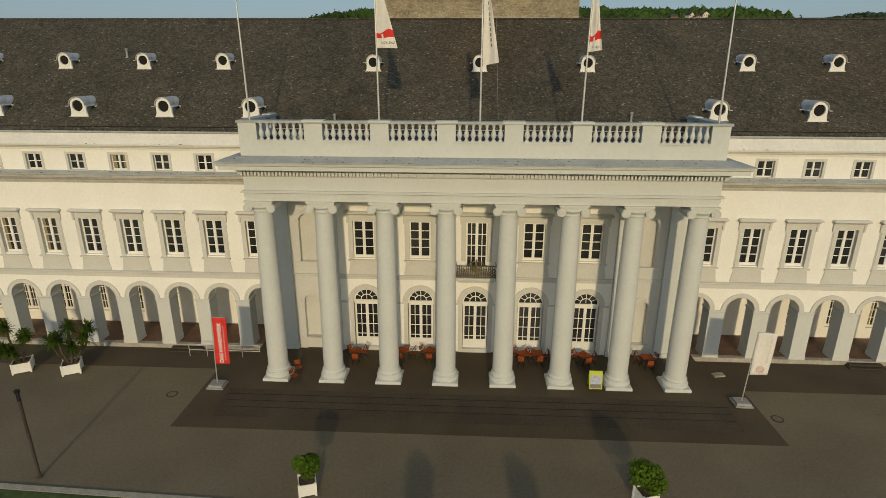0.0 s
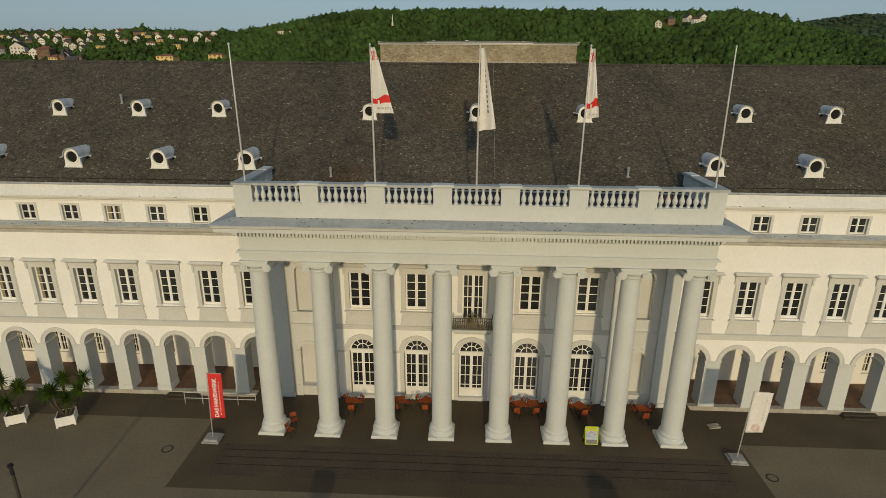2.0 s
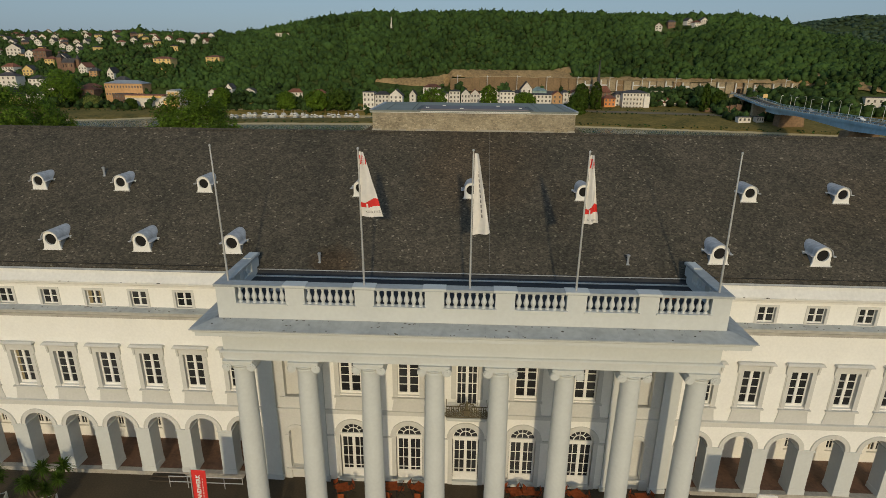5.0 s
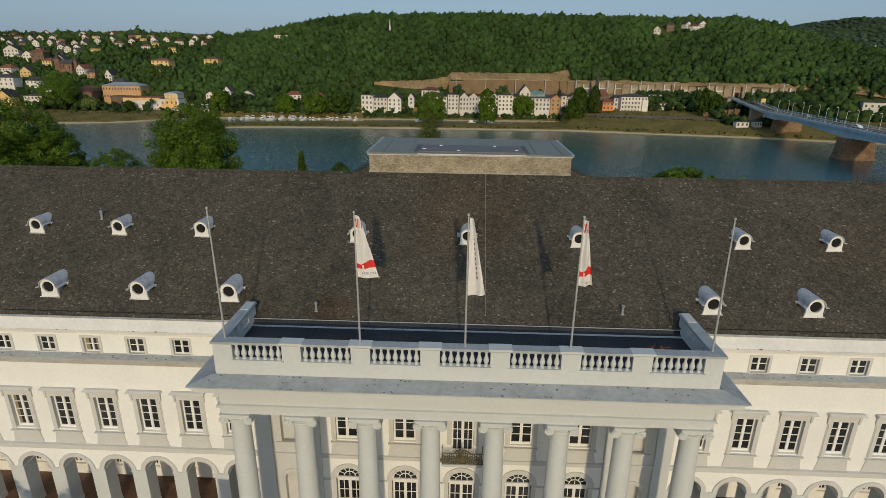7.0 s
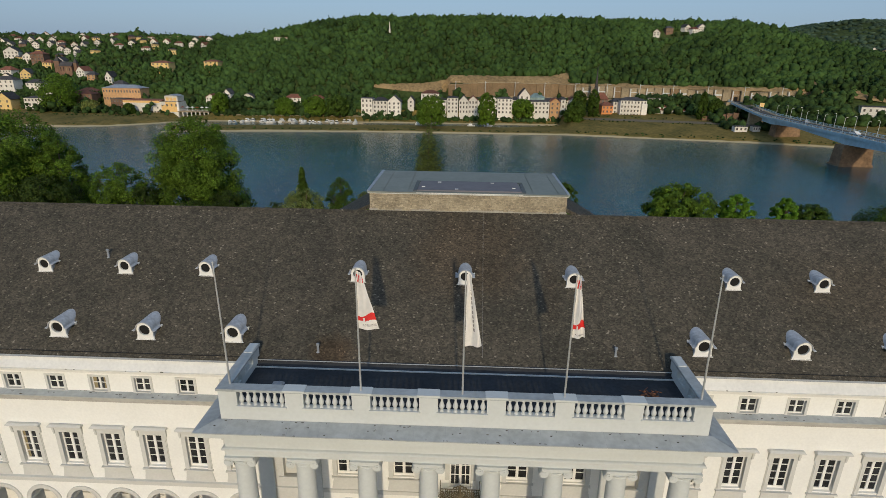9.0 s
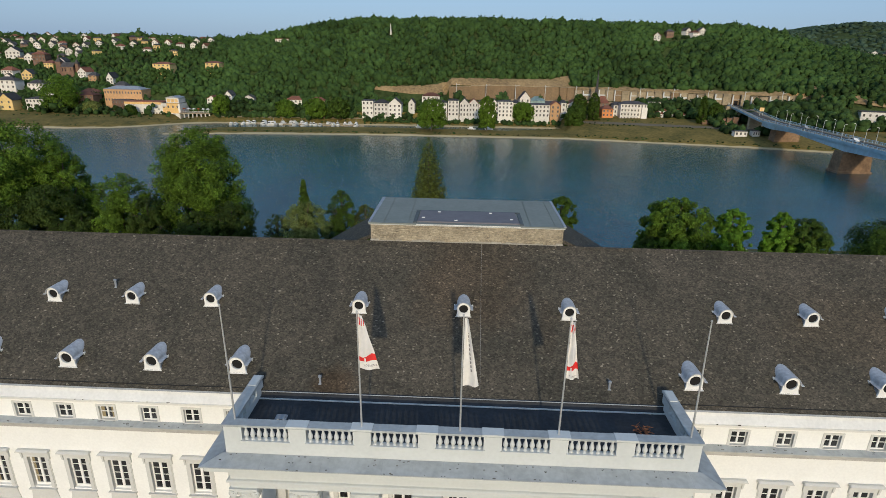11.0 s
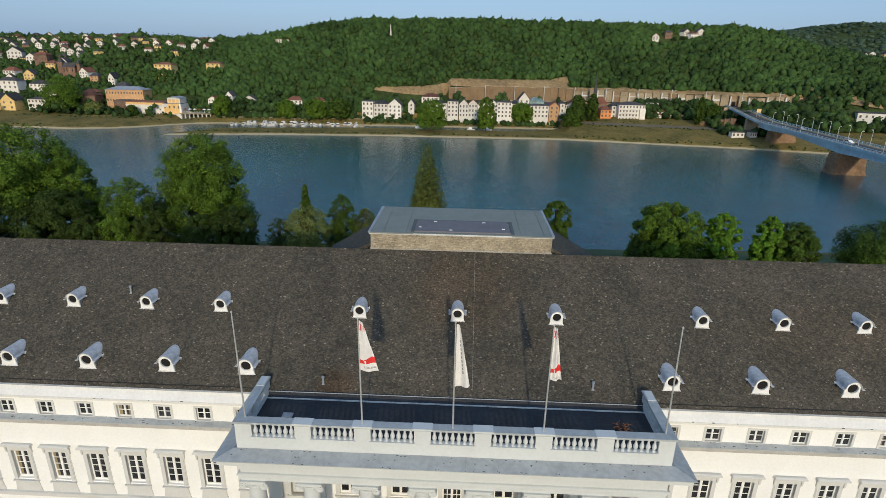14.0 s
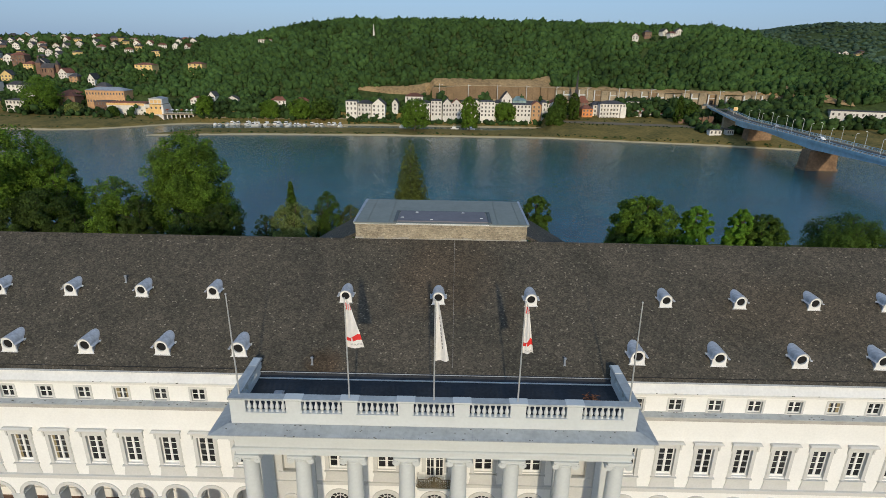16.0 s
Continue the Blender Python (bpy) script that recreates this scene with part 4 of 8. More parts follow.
part("flashing", sh, DARKROOF, palace, "dark bitumen upstand at the roof foot")
sh = Shape()
sh.tube((-PX + 0.5, 4.02, 15.76), (PX - 0.5, 4.02, 15.76), 0.028, 0.028, 6)
for k in range(17):
    x = -PX + 0.6 + (2 * PX - 1.2) * k / 16
    sh.tube((x, 4.02, 15.76), (x, 4.12, 15.66), 0.02, 0.02, 4)
part("snow_rail", sh, STEEL, palace, "thin pale snow rail at the roof foot")

# portico back wall with five doors, five windows and the side niches
DOORS = [0.07 + 3.86 * (k - 2) for k in range(5)]
DR, DS = 0.90, 3.82
sh = Shape()
for k, c in enumerate(DOORS):
    xa = -9.75 if k == 0 else (DOORS[k - 1] + c) / 2
    xb = 9.85 if k == 4 else (DOORS[k + 1] + c) / 2
    sh.arch_wall(xa, xb, WY, WY + 0.5, 0.0, 5.5, c, DR, DS)
    hw, z0, z1 = 0.74, 7.05 if k != 2 else 6.3, 9.72
    sh.box(xa, c - hw, WY, WY + 0.5, 5.5, 12.4)
    sh.box(c + hw, xb, WY, WY + 0.5, 5.5, 12.4)
    sh.box(c - hw, c + hw, WY, WY + 0.5, 5.5, z0)
    sh.box(c - hw, c + hw, WY, WY + 0.5, z1, 12.4)
part("wall", sh, CREAM, palace, "cream rendered wall behind the columns")
for sx in (-1, 1):
    a, b = sorted((sx * 9.75, sx * 13.9))
    if sx > 0:
        a += 0.1
    c = sx * 11.55
    sh = Shape()
    sh.arch_wall(a, b, WY, WY + 0.42, 0.0, 5.4, c, 0.56, 3.7)
    sh.arch_wall(a, b, WY, WY + 0.42, 6.6, 12.4, c, 0.56, 9.6)
    sh.box(a, b, WY, WY + 0.42, 5.4, 6.6)
    sh.box(a, b, WY + 0.42, WY + 0.6, 0.0, 12.4)
    sh.box(c - 0.56, c + 0.56, WY + 0.1, WY + 0.42, 0.0, 0.9)
    part("wall", sh, GREY, palace, "grey-beige side bay with blind niches")
    for z0, z in ((0.9, 3.7), (6.75, 9.6)):
        sh = Shape()
        sh.arch_band(c, 0.55, 0.76, WY - 0.05, WY + 0.02, z, 14)
        sh.arch_band(c, 0.76, 0.82, WY - 0.08, WY + 0.02, z, 14)
        for e in (-0.76, 0.55):
            sh.box(c + e, c + e + 0.21, WY - 0.05, WY + 0.02, z0, z)
            sh.box(c + e - 0.05, c + e + 0.26, WY - 0.09, WY + 0.02, z - 0.12, z)
        sh.box(c - 0.9, c + 0.9, WY - 0.12, WY + 0.02, z0 - 0.15, z0)
        part("niche_trim", sh, GREY, palace)
    for xp in (9.95, 13.25):
        sh = Shape()
        sh.box(sx * xp - 0.5, sx * xp + 0.5, WY - 0.16, WY, 0.35, 11.6)
        sh.box(sx * xp - 0.58, sx * xp + 0.58, WY - 0.24, WY, 0.0, 0.35)
        sh.box(sx * xp - 0.6, sx * xp + 0.6, WY - 0.26, WY, 11.6, 12.0)
        part("pilaster", sh, PALE, palace, "flat pale grey pilaster")
    # return wall between the portico back wall and the wing
    sh = Shape()
    a, b = sorted((sx * 13.9, sx * (18.25 - 1.5 * 2.955 if sx < 0 else 18.45 - 1.5 * 3.03)))
    if b > a:
        sh.box(a, b, WY + 0.2, FY + 0.4, 0, 15.4)
        part("wall", sh, CREAM, palace)
sh = Shape()
sh.run_x([(WY + 0.02, 5.5), (WY - 0.06, 5.5), (WY - 0.06, 5.68), (WY - 0.14, 5.74), (WY - 0.14, 5.84), (WY + 0.02, 5.86)], -13.9, 13.9)
part("string_course", sh, GREY, palace)
sh = Shape()
sh.run_x([(WY + 0.02, 11.3), (WY - 0.08, 11.3), (WY - 0.12, 11.5), (WY - 0.3, 11.62), (WY - 0.3, 11.74), (WY + 0.02, 11.8)], -9.4, 9.4)
part("string_course", sh, CREAM, palace)
# one black sheet stands in for the unlit rooms behind doors and windows
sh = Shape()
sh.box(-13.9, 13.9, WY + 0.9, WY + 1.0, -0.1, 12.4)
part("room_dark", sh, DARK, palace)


def portico_door():
    ob = new("door")
    ob.parent = palace
    ob["label"] = "white glazed double door with a fanlight"
    f, p = sash(DR - 0.04, 0.24, 3.66, 2, 4, 0.15, bar=0.05, stile=0.12, meet=0.2)
    f.box(-DR + 0.06, DR - 0.06, 0.14, 0.23, 0.42, 0.95)
    part("leaf", f, WHITE, ob, "white painted door leaves")
    part("pane", p, DOORGLASS, ob)
    sh = Shape()
    sh.arch_band(0, DR - 0.09, DR, 0.13, 0.25, DS, 16)
    sh.box(-DR, DR, 0.12, 0.26, DS - 0.16, DS + 0.05)
    sh.arch_band(0, 0.38, 0.43, 0.16, 0.22, DS + 0.05, 12)
    for k in range(1, 6):
        a = math.pi * k / 6
        r0 = 0.4 if k != 3 else 0.05
        sh.tube((r0 * math.cos(a), 0.19, DS + 0.05 + r0 * math.sin(a)), ((DR - 0.05) * math.cos(a), 0.19, DS + (DR - 0.05) * math.sin(a)), 0.025, 0.025, 6)
    part("fanlight_frame", sh, WHITE, ob)
    sh = Shape()
    sh.disc(0, 0.21, DS, DR - 0.05, 24, True)
    part("fanlight_pane", sh, DOORGLASS, ob)
    sh = Shape()
    sh.arch_band(0, DR, DR + 0.30, -0.06, 0.1, DS, 18)
    sh.arch_band(0, DR + 0.30, DR + 0.38, -0.10, 0.02, DS, 18)
    for sx in (-1, 1):
        a, b = sorted((sx * DR, sx * (DR + 0.30)))
        sh.box(a, b, -0.06, 0.1, 0.0, DS - 0.12)
        a, b = sorted((sx * DR, sx * (DR + 1.0)))
        sh.box(a, b, -0.09, 0.02, DS - 0.12, DS)
    part("surround", sh, GREY, ob)
    sh = Shape()
    sh.box(-DR, DR, -0.1, 0.4, 0.0, 0.28)
    part("threshold", sh, PALE, ob)
    return ob


repeat(portico_door(), [(c, WY, 0) for c in DOORS])


def portico_window(balcony):
    ob = new("window")
    ob.parent = palace
    ob["label"] = "tall white casement window in a grey surround"
    w, z0, z1 = 0.74, 7.05, 9.72
    if balcony:
        z0 = 6.3
    fr, lint, sill, apron = surround_main(w, 7.05, z1, foot=5.86)
    part("surround", fr, GREY, ob)
    part("lintel", lint, GREY, ob)
    if not balcony:
        part("sill", sill, GREY, ob)
        part("apron", apron, GREY, ob)
    f, p = sash(w, z0, z1, 2 if balcony else 1, 4, 0.16)
    part("frame", f, WHITE, ob)
    part("pane", p, DOORGLASS, ob)
    return ob


repeat(portico_window(False), [(c, WY, 0) for k, c in enumerate(DOORS) if k != 2])
repeat(portico_window(True), [(DOORS[2], WY, 0)])

# small wrought-iron balcony over the middle door
bc = new("balcony")
bc.parent = palace
bc["label"] = "wrought-iron balcony with scrolled railing"
sh = Shape()
sh.box(-1.35 + 0.07, 1.35 + 0.07, WY - 0.85, WY, 5.86, 6.0)
sh.taper(-1.15, 1.29, WY - 0.6, WY, 5.6, 5.86, 0.1, 0.1)
part("slab", sh, PALE, bc)
sh = Shape()
for z in (6.05, 6.85):
    sh.box(-1.28, 1.42, WY - 0.82, WY - 0.78, z, z + 0.05)
    for x in (-1.28, 1.38):
        sh.box(x, x + 0.04, WY - 0.8, WY, z, z + 0.05)
for k in range(19):
    x = -1.26 + k * 0.149
    top = 6.85 + 0.32 * max(0, 1 - abs(x - 0.07) / 0.55)
    sh.tube((x, WY - 0.8, 6.05), (x + 0.05, WY - 0.82, top), 0.028, 0.028, 5)
    n = 9
    for j in range(n):
        a, b = 2 * math.pi * j / n, 2 * math.pi * (j + 1) / n
        zc = 6.28 + 0.28 * (k % 2)
        sh.tube((x + 0.1 * math.cos(a), WY - 0.81, zc + 0.12 * math.sin(a)), (x + 0.1 * math.cos(b), WY - 0.81, zc + 0.12 * math.sin(b)), 0.034, 0.034, 4)
part("railing", sh, BRONZE, bc, "dark scrolled iron railing")
cr = Shape()
yc = WY - 0.92
for sx in (-1, 1):
    for k in range(12):
        # scrolled leaves rising to the middle
        a0, a1 = k * 0.42, (k + 1) * 0.42
        p0 = (0.07 + sx * (0.10 + 0.045 * k), yc - 0.03, 6.95 + 0.30 * math.cos(0.14 * k) + 0.05 * math.sin(a0 * 3))
        p1 = (0.07 + sx * (0.145 + 0.045 * k), yc - 0.03, 6.95 + 0.30 * math.cos(0.14 * (k + 1)) + 0.05 * math.sin(a1 * 3))
        cr.tube(p0, p1, 0.045, 0.04, 6)
    for k in range(8):
        a0, a1 = k * 0.7, (k + 1) * 0.7
        cr.tube((0.07 + sx * 0.25 + 0.12 * math.cos(a0), yc - 0.04, 6.75 + 0.12 * math.sin(a0)), (0.07 + sx * 0.25 + 0.12 * math.cos(a1), yc - 0.04, 6.75 + 0.12 * math.sin(a1)), 0.03, 0.03, 5)
cr.taper(-0.08, 0.22, yc - 0.09, yc + 0.0, 6.35, 6.75, 0.06, 0.0)
cr.taper(-0.02, 0.16, yc - 0.07, yc, 6.75, 7.40, -0.05, -0.02)
part("crest", cr, BRONZE, bc, "ornate bronze crest of scrolled leaves")


# dormers
def dormer():
    ob = new("dormer")
    ob.parent = palace
    ob["label"] = "small round-windowed dormer with a curved zinc roof"
    front = Shape()
    w, h, zc, r = 0.62, 0.62, 0.78, 0.40
    n = 28
    outer, inner = [], []
    for k in range(n):
        a = 2 * math.pi * k / n - math.pi / 2
        c, s_ = math.cos(a), math.sin(a)
        inner.append((r * c, zc + r * s_))
        if s_ > 0:
            outer.append((w * 0.93 * c, zc + h * s_))
        else:
            t = 1 / max(abs(c) / (w * 0.93), abs(s_) / (zc))
            outer.append((t * c * (1 + 0.12 * (1 if t * s_ < -0.6 else 0)), zc + t * s_))
    v = [(x, y, z) for y in (0, 0.12) for lp in (outer, inner) for x, z in lp]
    f = []
    for k in range(n):
        j = (k + 1) % n
        f += [(k, j, n + j, n + k), (2 * n + j, 2 * n + k, 3 * n + k, 3 * n + j), (n + k, n + j, 3 * n + j, 3 * n + k), (j, k, 2 * n + k, 2 * n + j)]
    front.add(v, f)
    front.arch_band(0, r, r + 0.10, -0.04, 0.02, zc, 24, 0, 2 * math.pi)
    front.box(-0.72, 0.72, -0.06, 0.16, -0.08, 0.05)
    part("front", front, WHITE, ob, "white painted round-holed front")
    # flat black disc: the dormer's dark inside is put into its colour
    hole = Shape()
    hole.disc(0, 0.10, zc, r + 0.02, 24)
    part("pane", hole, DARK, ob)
    for sx in (-1, 1):
        body = Shape()
        body.run_x([(0.12, 0), (0.12, zc), (0.12 + zc / sl, zc)], sx * 0.56 - 0.03, sx * 0.56 + 0.03)
        part("cheek", body, LEAD, ob)
    top = Shape()
    n = 14
    prof = []
    for k in range(n + 1):
        a = math.pi * k / n
        prof.append((0.585 * math.cos(a), zc + 0.02 + 0.585 * math.sin(a)))
    prof = [(0.82, zc - 0.05), (0.67, zc - 0.06)] + prof + [(-0.67, zc - 0.06), (-0.82, zc - 0.05)]
    m = len(prof)
    v = [(x, -0.14, z) for x, z in prof] + [(x, max(0.2, z / sl + 0.03), z) for x, z in prof] + [(x * 1.03, -0.14, z + 0.04) for x, z in prof] + [(x * 1.03, max(0.2, z / sl + 0.13), z + 0.04) for x, z in prof]
    f = []
    for k in range(m - 1):
        f += [(k, k + 1, m + k + 1, m + k), (2 * m + k + 1, 2 * m + k, 3 * m + k, 3 * m + k + 1), (k + 1, k, 2 * m + k, 2 * m + k + 1)]
    f += [(0, m, 3 * m, 2 * m), (m - 1, 3 * m - 1, 4 * m - 1, 2 * m - 1)]
    top.add(v, f)
    part("roof", top, HOODZINC, ob, "curved weathered zinc dormer roof")
    # black strip for the flashing gap, with the slates' shade painted in
    collar = Shape()
    for k in range(m - 3):
        (xa, za), (xb, zb) = prof[k + 1], prof[k + 2]
        collar.add([(x * e, (z + d) / sl + 0.02, z + d + 0.03) for x, z, e, d in ((xa, za, 1.0, 0.0), (xb, zb, 1.0, 0.0), (xb, zb, 1.13, 0.09), (xa, za, 1.13, 0.09))], [(0, 1, 2, 3), (3, 2, 1, 0)])
    part("collar", collar, DARK, ob, "dark strip round the hood, flashing gap and shaded slates")
    for sx in (-1, 1):
        foot = Shape()
        foot.taper(sx * 0.80 - 0.07, sx * 0.80 + 0.07, (zc - 0.06) / sl - 0.16, (zc - 0.06) / sl + 0.06, zc - 0.16, zc + 0.02, -0.02, -0.03)
        part("flashing", foot, FASCIA, ob)
    return ob


LOWY, UPY = 5.1, 9.0
low, up = [], []
for s in (-1, 1):
    x_low, x_up = (15.1, 18.3) if s < 0 else (15.4, 18.55)
    for k in range(6):
        low.append((s * (x_low + (5.9 if s < 0 else 6.2) * k), LOWY, roof_z(LOWY) - 0.05))
        up.append((s * (x_up + (5.85 if s < 0 else 6.0) * k), UPY, roof_z(UPY) - 0.05))
up += [(0.08 + 7.52 * k, UPY - 0.12, roof_z(UPY - 0.12) - 0.05) for k in (-1, 0, 1)]
repeat(dormer(), low, 0.92)
repeat(dormer(), up, 0.81)

# vent pipes
def vent_pipe():
    ob = new("vent_pipe")
    ob.parent = palace
    sh = Shape()
    sh.lathe([(0.075, -0.1), (0.075, 0.42), (0.11, 0.44), (0.11, 0.56), (0.02, 0.60)], sides=12)
    sh.box(-0.10, 0.10, -0.10, 0.10, -0.2, -0.02)
    part("pipe", sh, LEAD, ob, smooth=True)
    return ob


repeat(vent_pipe(), [(-9.4, 4.72, roof_z(4.72)), (9.85, 5.0, roof_z(5.0)), (-25.9, 10.07, roof_z(10.07))])

# low attic block behind the ridge
AF = RIDGE_Y + 0.18
sh = Shape()
sh.box(-7.32, 7.62, AF, 21.9, 21.0, 24.58)
part("attic_block", sh, STONEWALL, palace, "buff rubble-stone attic block")
rng = random.Random(41)
sh = Shape()
z = 22.9
while z < 24.52:
    hh = min(rng.uniform(0.07, 0.13), 24.56 - z)
    x = -7.30
    while x < 7.58:
        ww = min(rng.uniform(0.08, 0.27), 7.60 - x)
        q = rng.uniform(0.02, 0.09)
        lift = rng.uniform(-0.045, 0.045) if z < 24.3 else 0.0
        v = 0.35 * min(hh, ww) * 0.2
        sh.taper(x + 0.012, x + ww - 0.012, AF - q, AF + 0.02, z + 0.008 + lift, z + hh - 0.008 + lift, -v, 0)
        x += ww
    z += hh
tagged(part("rubble_facing", sh, RUBBLE, palace, "uneven buff rubble stone facing"), kind="stuff")
sh = Shape()
x = -7.34
while x < 7.6:
    # pale mortar fillet where the block meets the ridge
    ww = min(rng.uniform(0.3, 0.8), 7.64 - x)
    sh.taper(x, x + ww, AF - rng.uniform(0.10, 0.14), AF, 22.9, 23.2 + rng.uniform(0.04, 0.2), 0, 0.01)
    x += ww
part("mortar_fillet", sh, STEPSTONE, palace, "uneven pale mortar along the foot of the block")
sh = Shape()
sh.add([(-7.48, AF - 0.14, 24.60), (7.78, AF - 0.14, 24.60), (7.86, 22.1, 24.60), (-7.52, 22.1, 24.60), (-7.48, AF - 0.14, 24.71), (7.78, AF - 0.14, 24.71), (7.86, 22.1, 24.71), (-7.52, 22.1, 24.71), (-7.1, 21.7, 24.80), (7.45, 21.7, 24.80)],
       [(0, 3, 2, 1), (0, 1, 5, 4), (1, 2, 6, 5), (2, 3, 7, 6), (3, 0, 4, 7), (4, 5, 9, 8), (5, 6, 9), (6, 7, 8, 9), (7, 4, 8)])
part("attic_roof", sh, ATTICMETAL, palace, "low hipped grey-green metal roof")
sh = Shape()
sh.run_x([(AF - 0.10, 24.54), (AF - 0.10, 24.60), (AF + 0.02, 24.60), (AF + 0.02, 24.54)], -7.44, 7.74)
part("drip_edge", sh, PALE, palace, "pale metal drip edge")
sh = Shape()
k_ = (24.80 - 24.71) / (21.7 - AF + 0.14)
q0, q1 = (AF + 0.25, 24.715 + k_ * 0.39), (17.3, 24.715 + k_ * (17.3 - AF + 0.14))
sh.add([(-3.7, q0[0], q0[1]), (4.25, q0[0], q0[1]), (4.1, q1[0], q1[1]), (-3.6, q1[0], q1[1])] + [(-3.7, q0[0], q0[1] + 0.1), (4.25, q0[0], q0[1] + 0.1), (4.1, q1[0], q1[1] + 0.1), (-3.6, q1[0], q1[1] + 0.1)],
       [(0, 3, 2, 1), (4, 5, 6, 7), (0, 1, 5, 4), (1, 2, 6, 5), (2, 3, 7, 6), (3, 0, 4, 7)])
part("skylight", sh, SKYLIGHT, palace, "dark flat rooflight panels")
for x0, x1, ya, yb in ((-4.0, 4.55, 17.3, 17.55), (-4.0, -3.72, AF + 0.1, 17.3), (4.27, 4.55, AF + 0.1, 17.3)):
    # dark upstand round the rooflight
    sh = Shape()
    z = 24.72 + k_ * ((ya + yb) / 2 - AF + 0.14)
    sh.box(x0, x1, ya, yb, z - 0.06, z + 0.06)
    part("upstand", sh, LEADDARK, palace)
sh = Shape()
sh.box(-3.75, 4.3, AF - 0.17, AF - 0.142, 24.63, 24.68)
part("front_flashing", sh, FASCIA, palace, "thin bright flashing under the rooflight")
for x0, x1 in ((-7.50, -7.32), (7.62, 7.80)):
    sh = Shape()
    sh.add([(x0, AF - 0.14, 24.714), (x1, AF - 0.14, 24.714), (x1 + (0.02 if x0 > 0 else 0.1), 21.9, 24.73), (x0, 21.9, 24.73), (x0, AF - 0.14, 24.76), (x1, AF - 0.14, 24.76), (x1 + (0.02 if x0 > 0 else 0.1), 21.9, 24.79), (x0, 21.9, 24.79)], [(0, 3, 2, 1), (4, 5, 6, 7), (0, 1, 5, 4), (1, 2, 6, 5), (2, 3, 7, 6), (3, 0, 4, 7)])
    part("verge", sh, LEAD, palace, "pale verge strip")
for x, y in ((-3.3, 15.2), (-2.1, 16.9), (2.1, 16.9), (3.7, 15.2), (-0.7, 14.6)):
    sh = Shape()
    z = 24.82 + k_ * (y - AF + 0.14)
    sh.box(x - 0.12, x + 0.12, y - 0.04, y + 0.04, z - 0.02, z + 0.04)
    part("clip", sh, WHITE, palace)
for k in range(8):
    # standing seams of the metal roof
    x = -6.3 + 1.9 * k
    sh = Shape()
    for ya, yb in ((AF + 0.0, 21.6),):
        za, zb = 24.712 + k_ * (ya - AF + 0.14), 24.712 + k_ * (yb - AF + 0.14)
        sh.add([(x - 0.02, ya, za), (x + 0.02, ya, za), (x + 0.02, yb, zb), (x - 0.02, yb, zb), (x - 0.02, ya, za + 0.04), (x + 0.02, ya, za + 0.04), (x + 0.02, yb, zb + 0.04), (x - 0.02, yb, zb + 0.04)], [(4, 5, 6, 7), (0, 1, 5, 4), (1, 2, 6, 5), (3, 0, 4, 7)])
    if abs(x - 0.3) > 4.3:
        part("seam", sh, ATTICMETAL, palace)
for x in (1.3,):
    # lightning conductors down the slope
    sh = Shape()
    sh.tube((x, 4.6, roof_z(4.6) + 0.05), (x + 0.05, RIDGE_Y, RIDGE_Z + 0.06), 0.008, 0.008, 5)
    part("lightning_cable", sh, GREYBASE, palace, "thin lightning conductor cable")
for sx, x in ((-1, -7.32), (1, 7.62)):
    # lean-to roof beside the block, falling outward
    sh = Shape()
    xo = x + sx * 5.6
    v = [(x, 14.4, 23.6), (x, 23.8, 23.3), (xo, 23.8, 20.0), (xo, 16.5, 20.6)]
    sh.add(v + [(p[0], p[1], p[2] - 0.3) for p in v], [(0, 1, 2, 3) if sx < 0 else (3, 2, 1, 0), (0, 3, 7, 4), (3, 2, 6, 7)])
    part("side_roof", sh, SLATE, palace)


# ---------------------------------------------------------------- flagpoles and flags on the balustrade
def flagpole(x, y, lean, label):
    ob = thing("flagpole", label, "flagpole", "flagpoles on the balustrade", at=pose(x, y, 16.5, 0, lean, 0))
    sh = Shape()
    sh.lathe([(0.06, 0), (0.052, 3.0), (0.036, 7.3), (0.03, 7.42)], sides=10)
    part("pole", sh, STEEL, ob, smooth=True)
    sh = Shape()
    sh.lathe([(0.02, 7.42), (0.06, 7.46), (0.06, 7.52), (0.01, 7.57)], sides=10)
    part("finial", sh, STEEL, ob, smooth=True)
    return ob


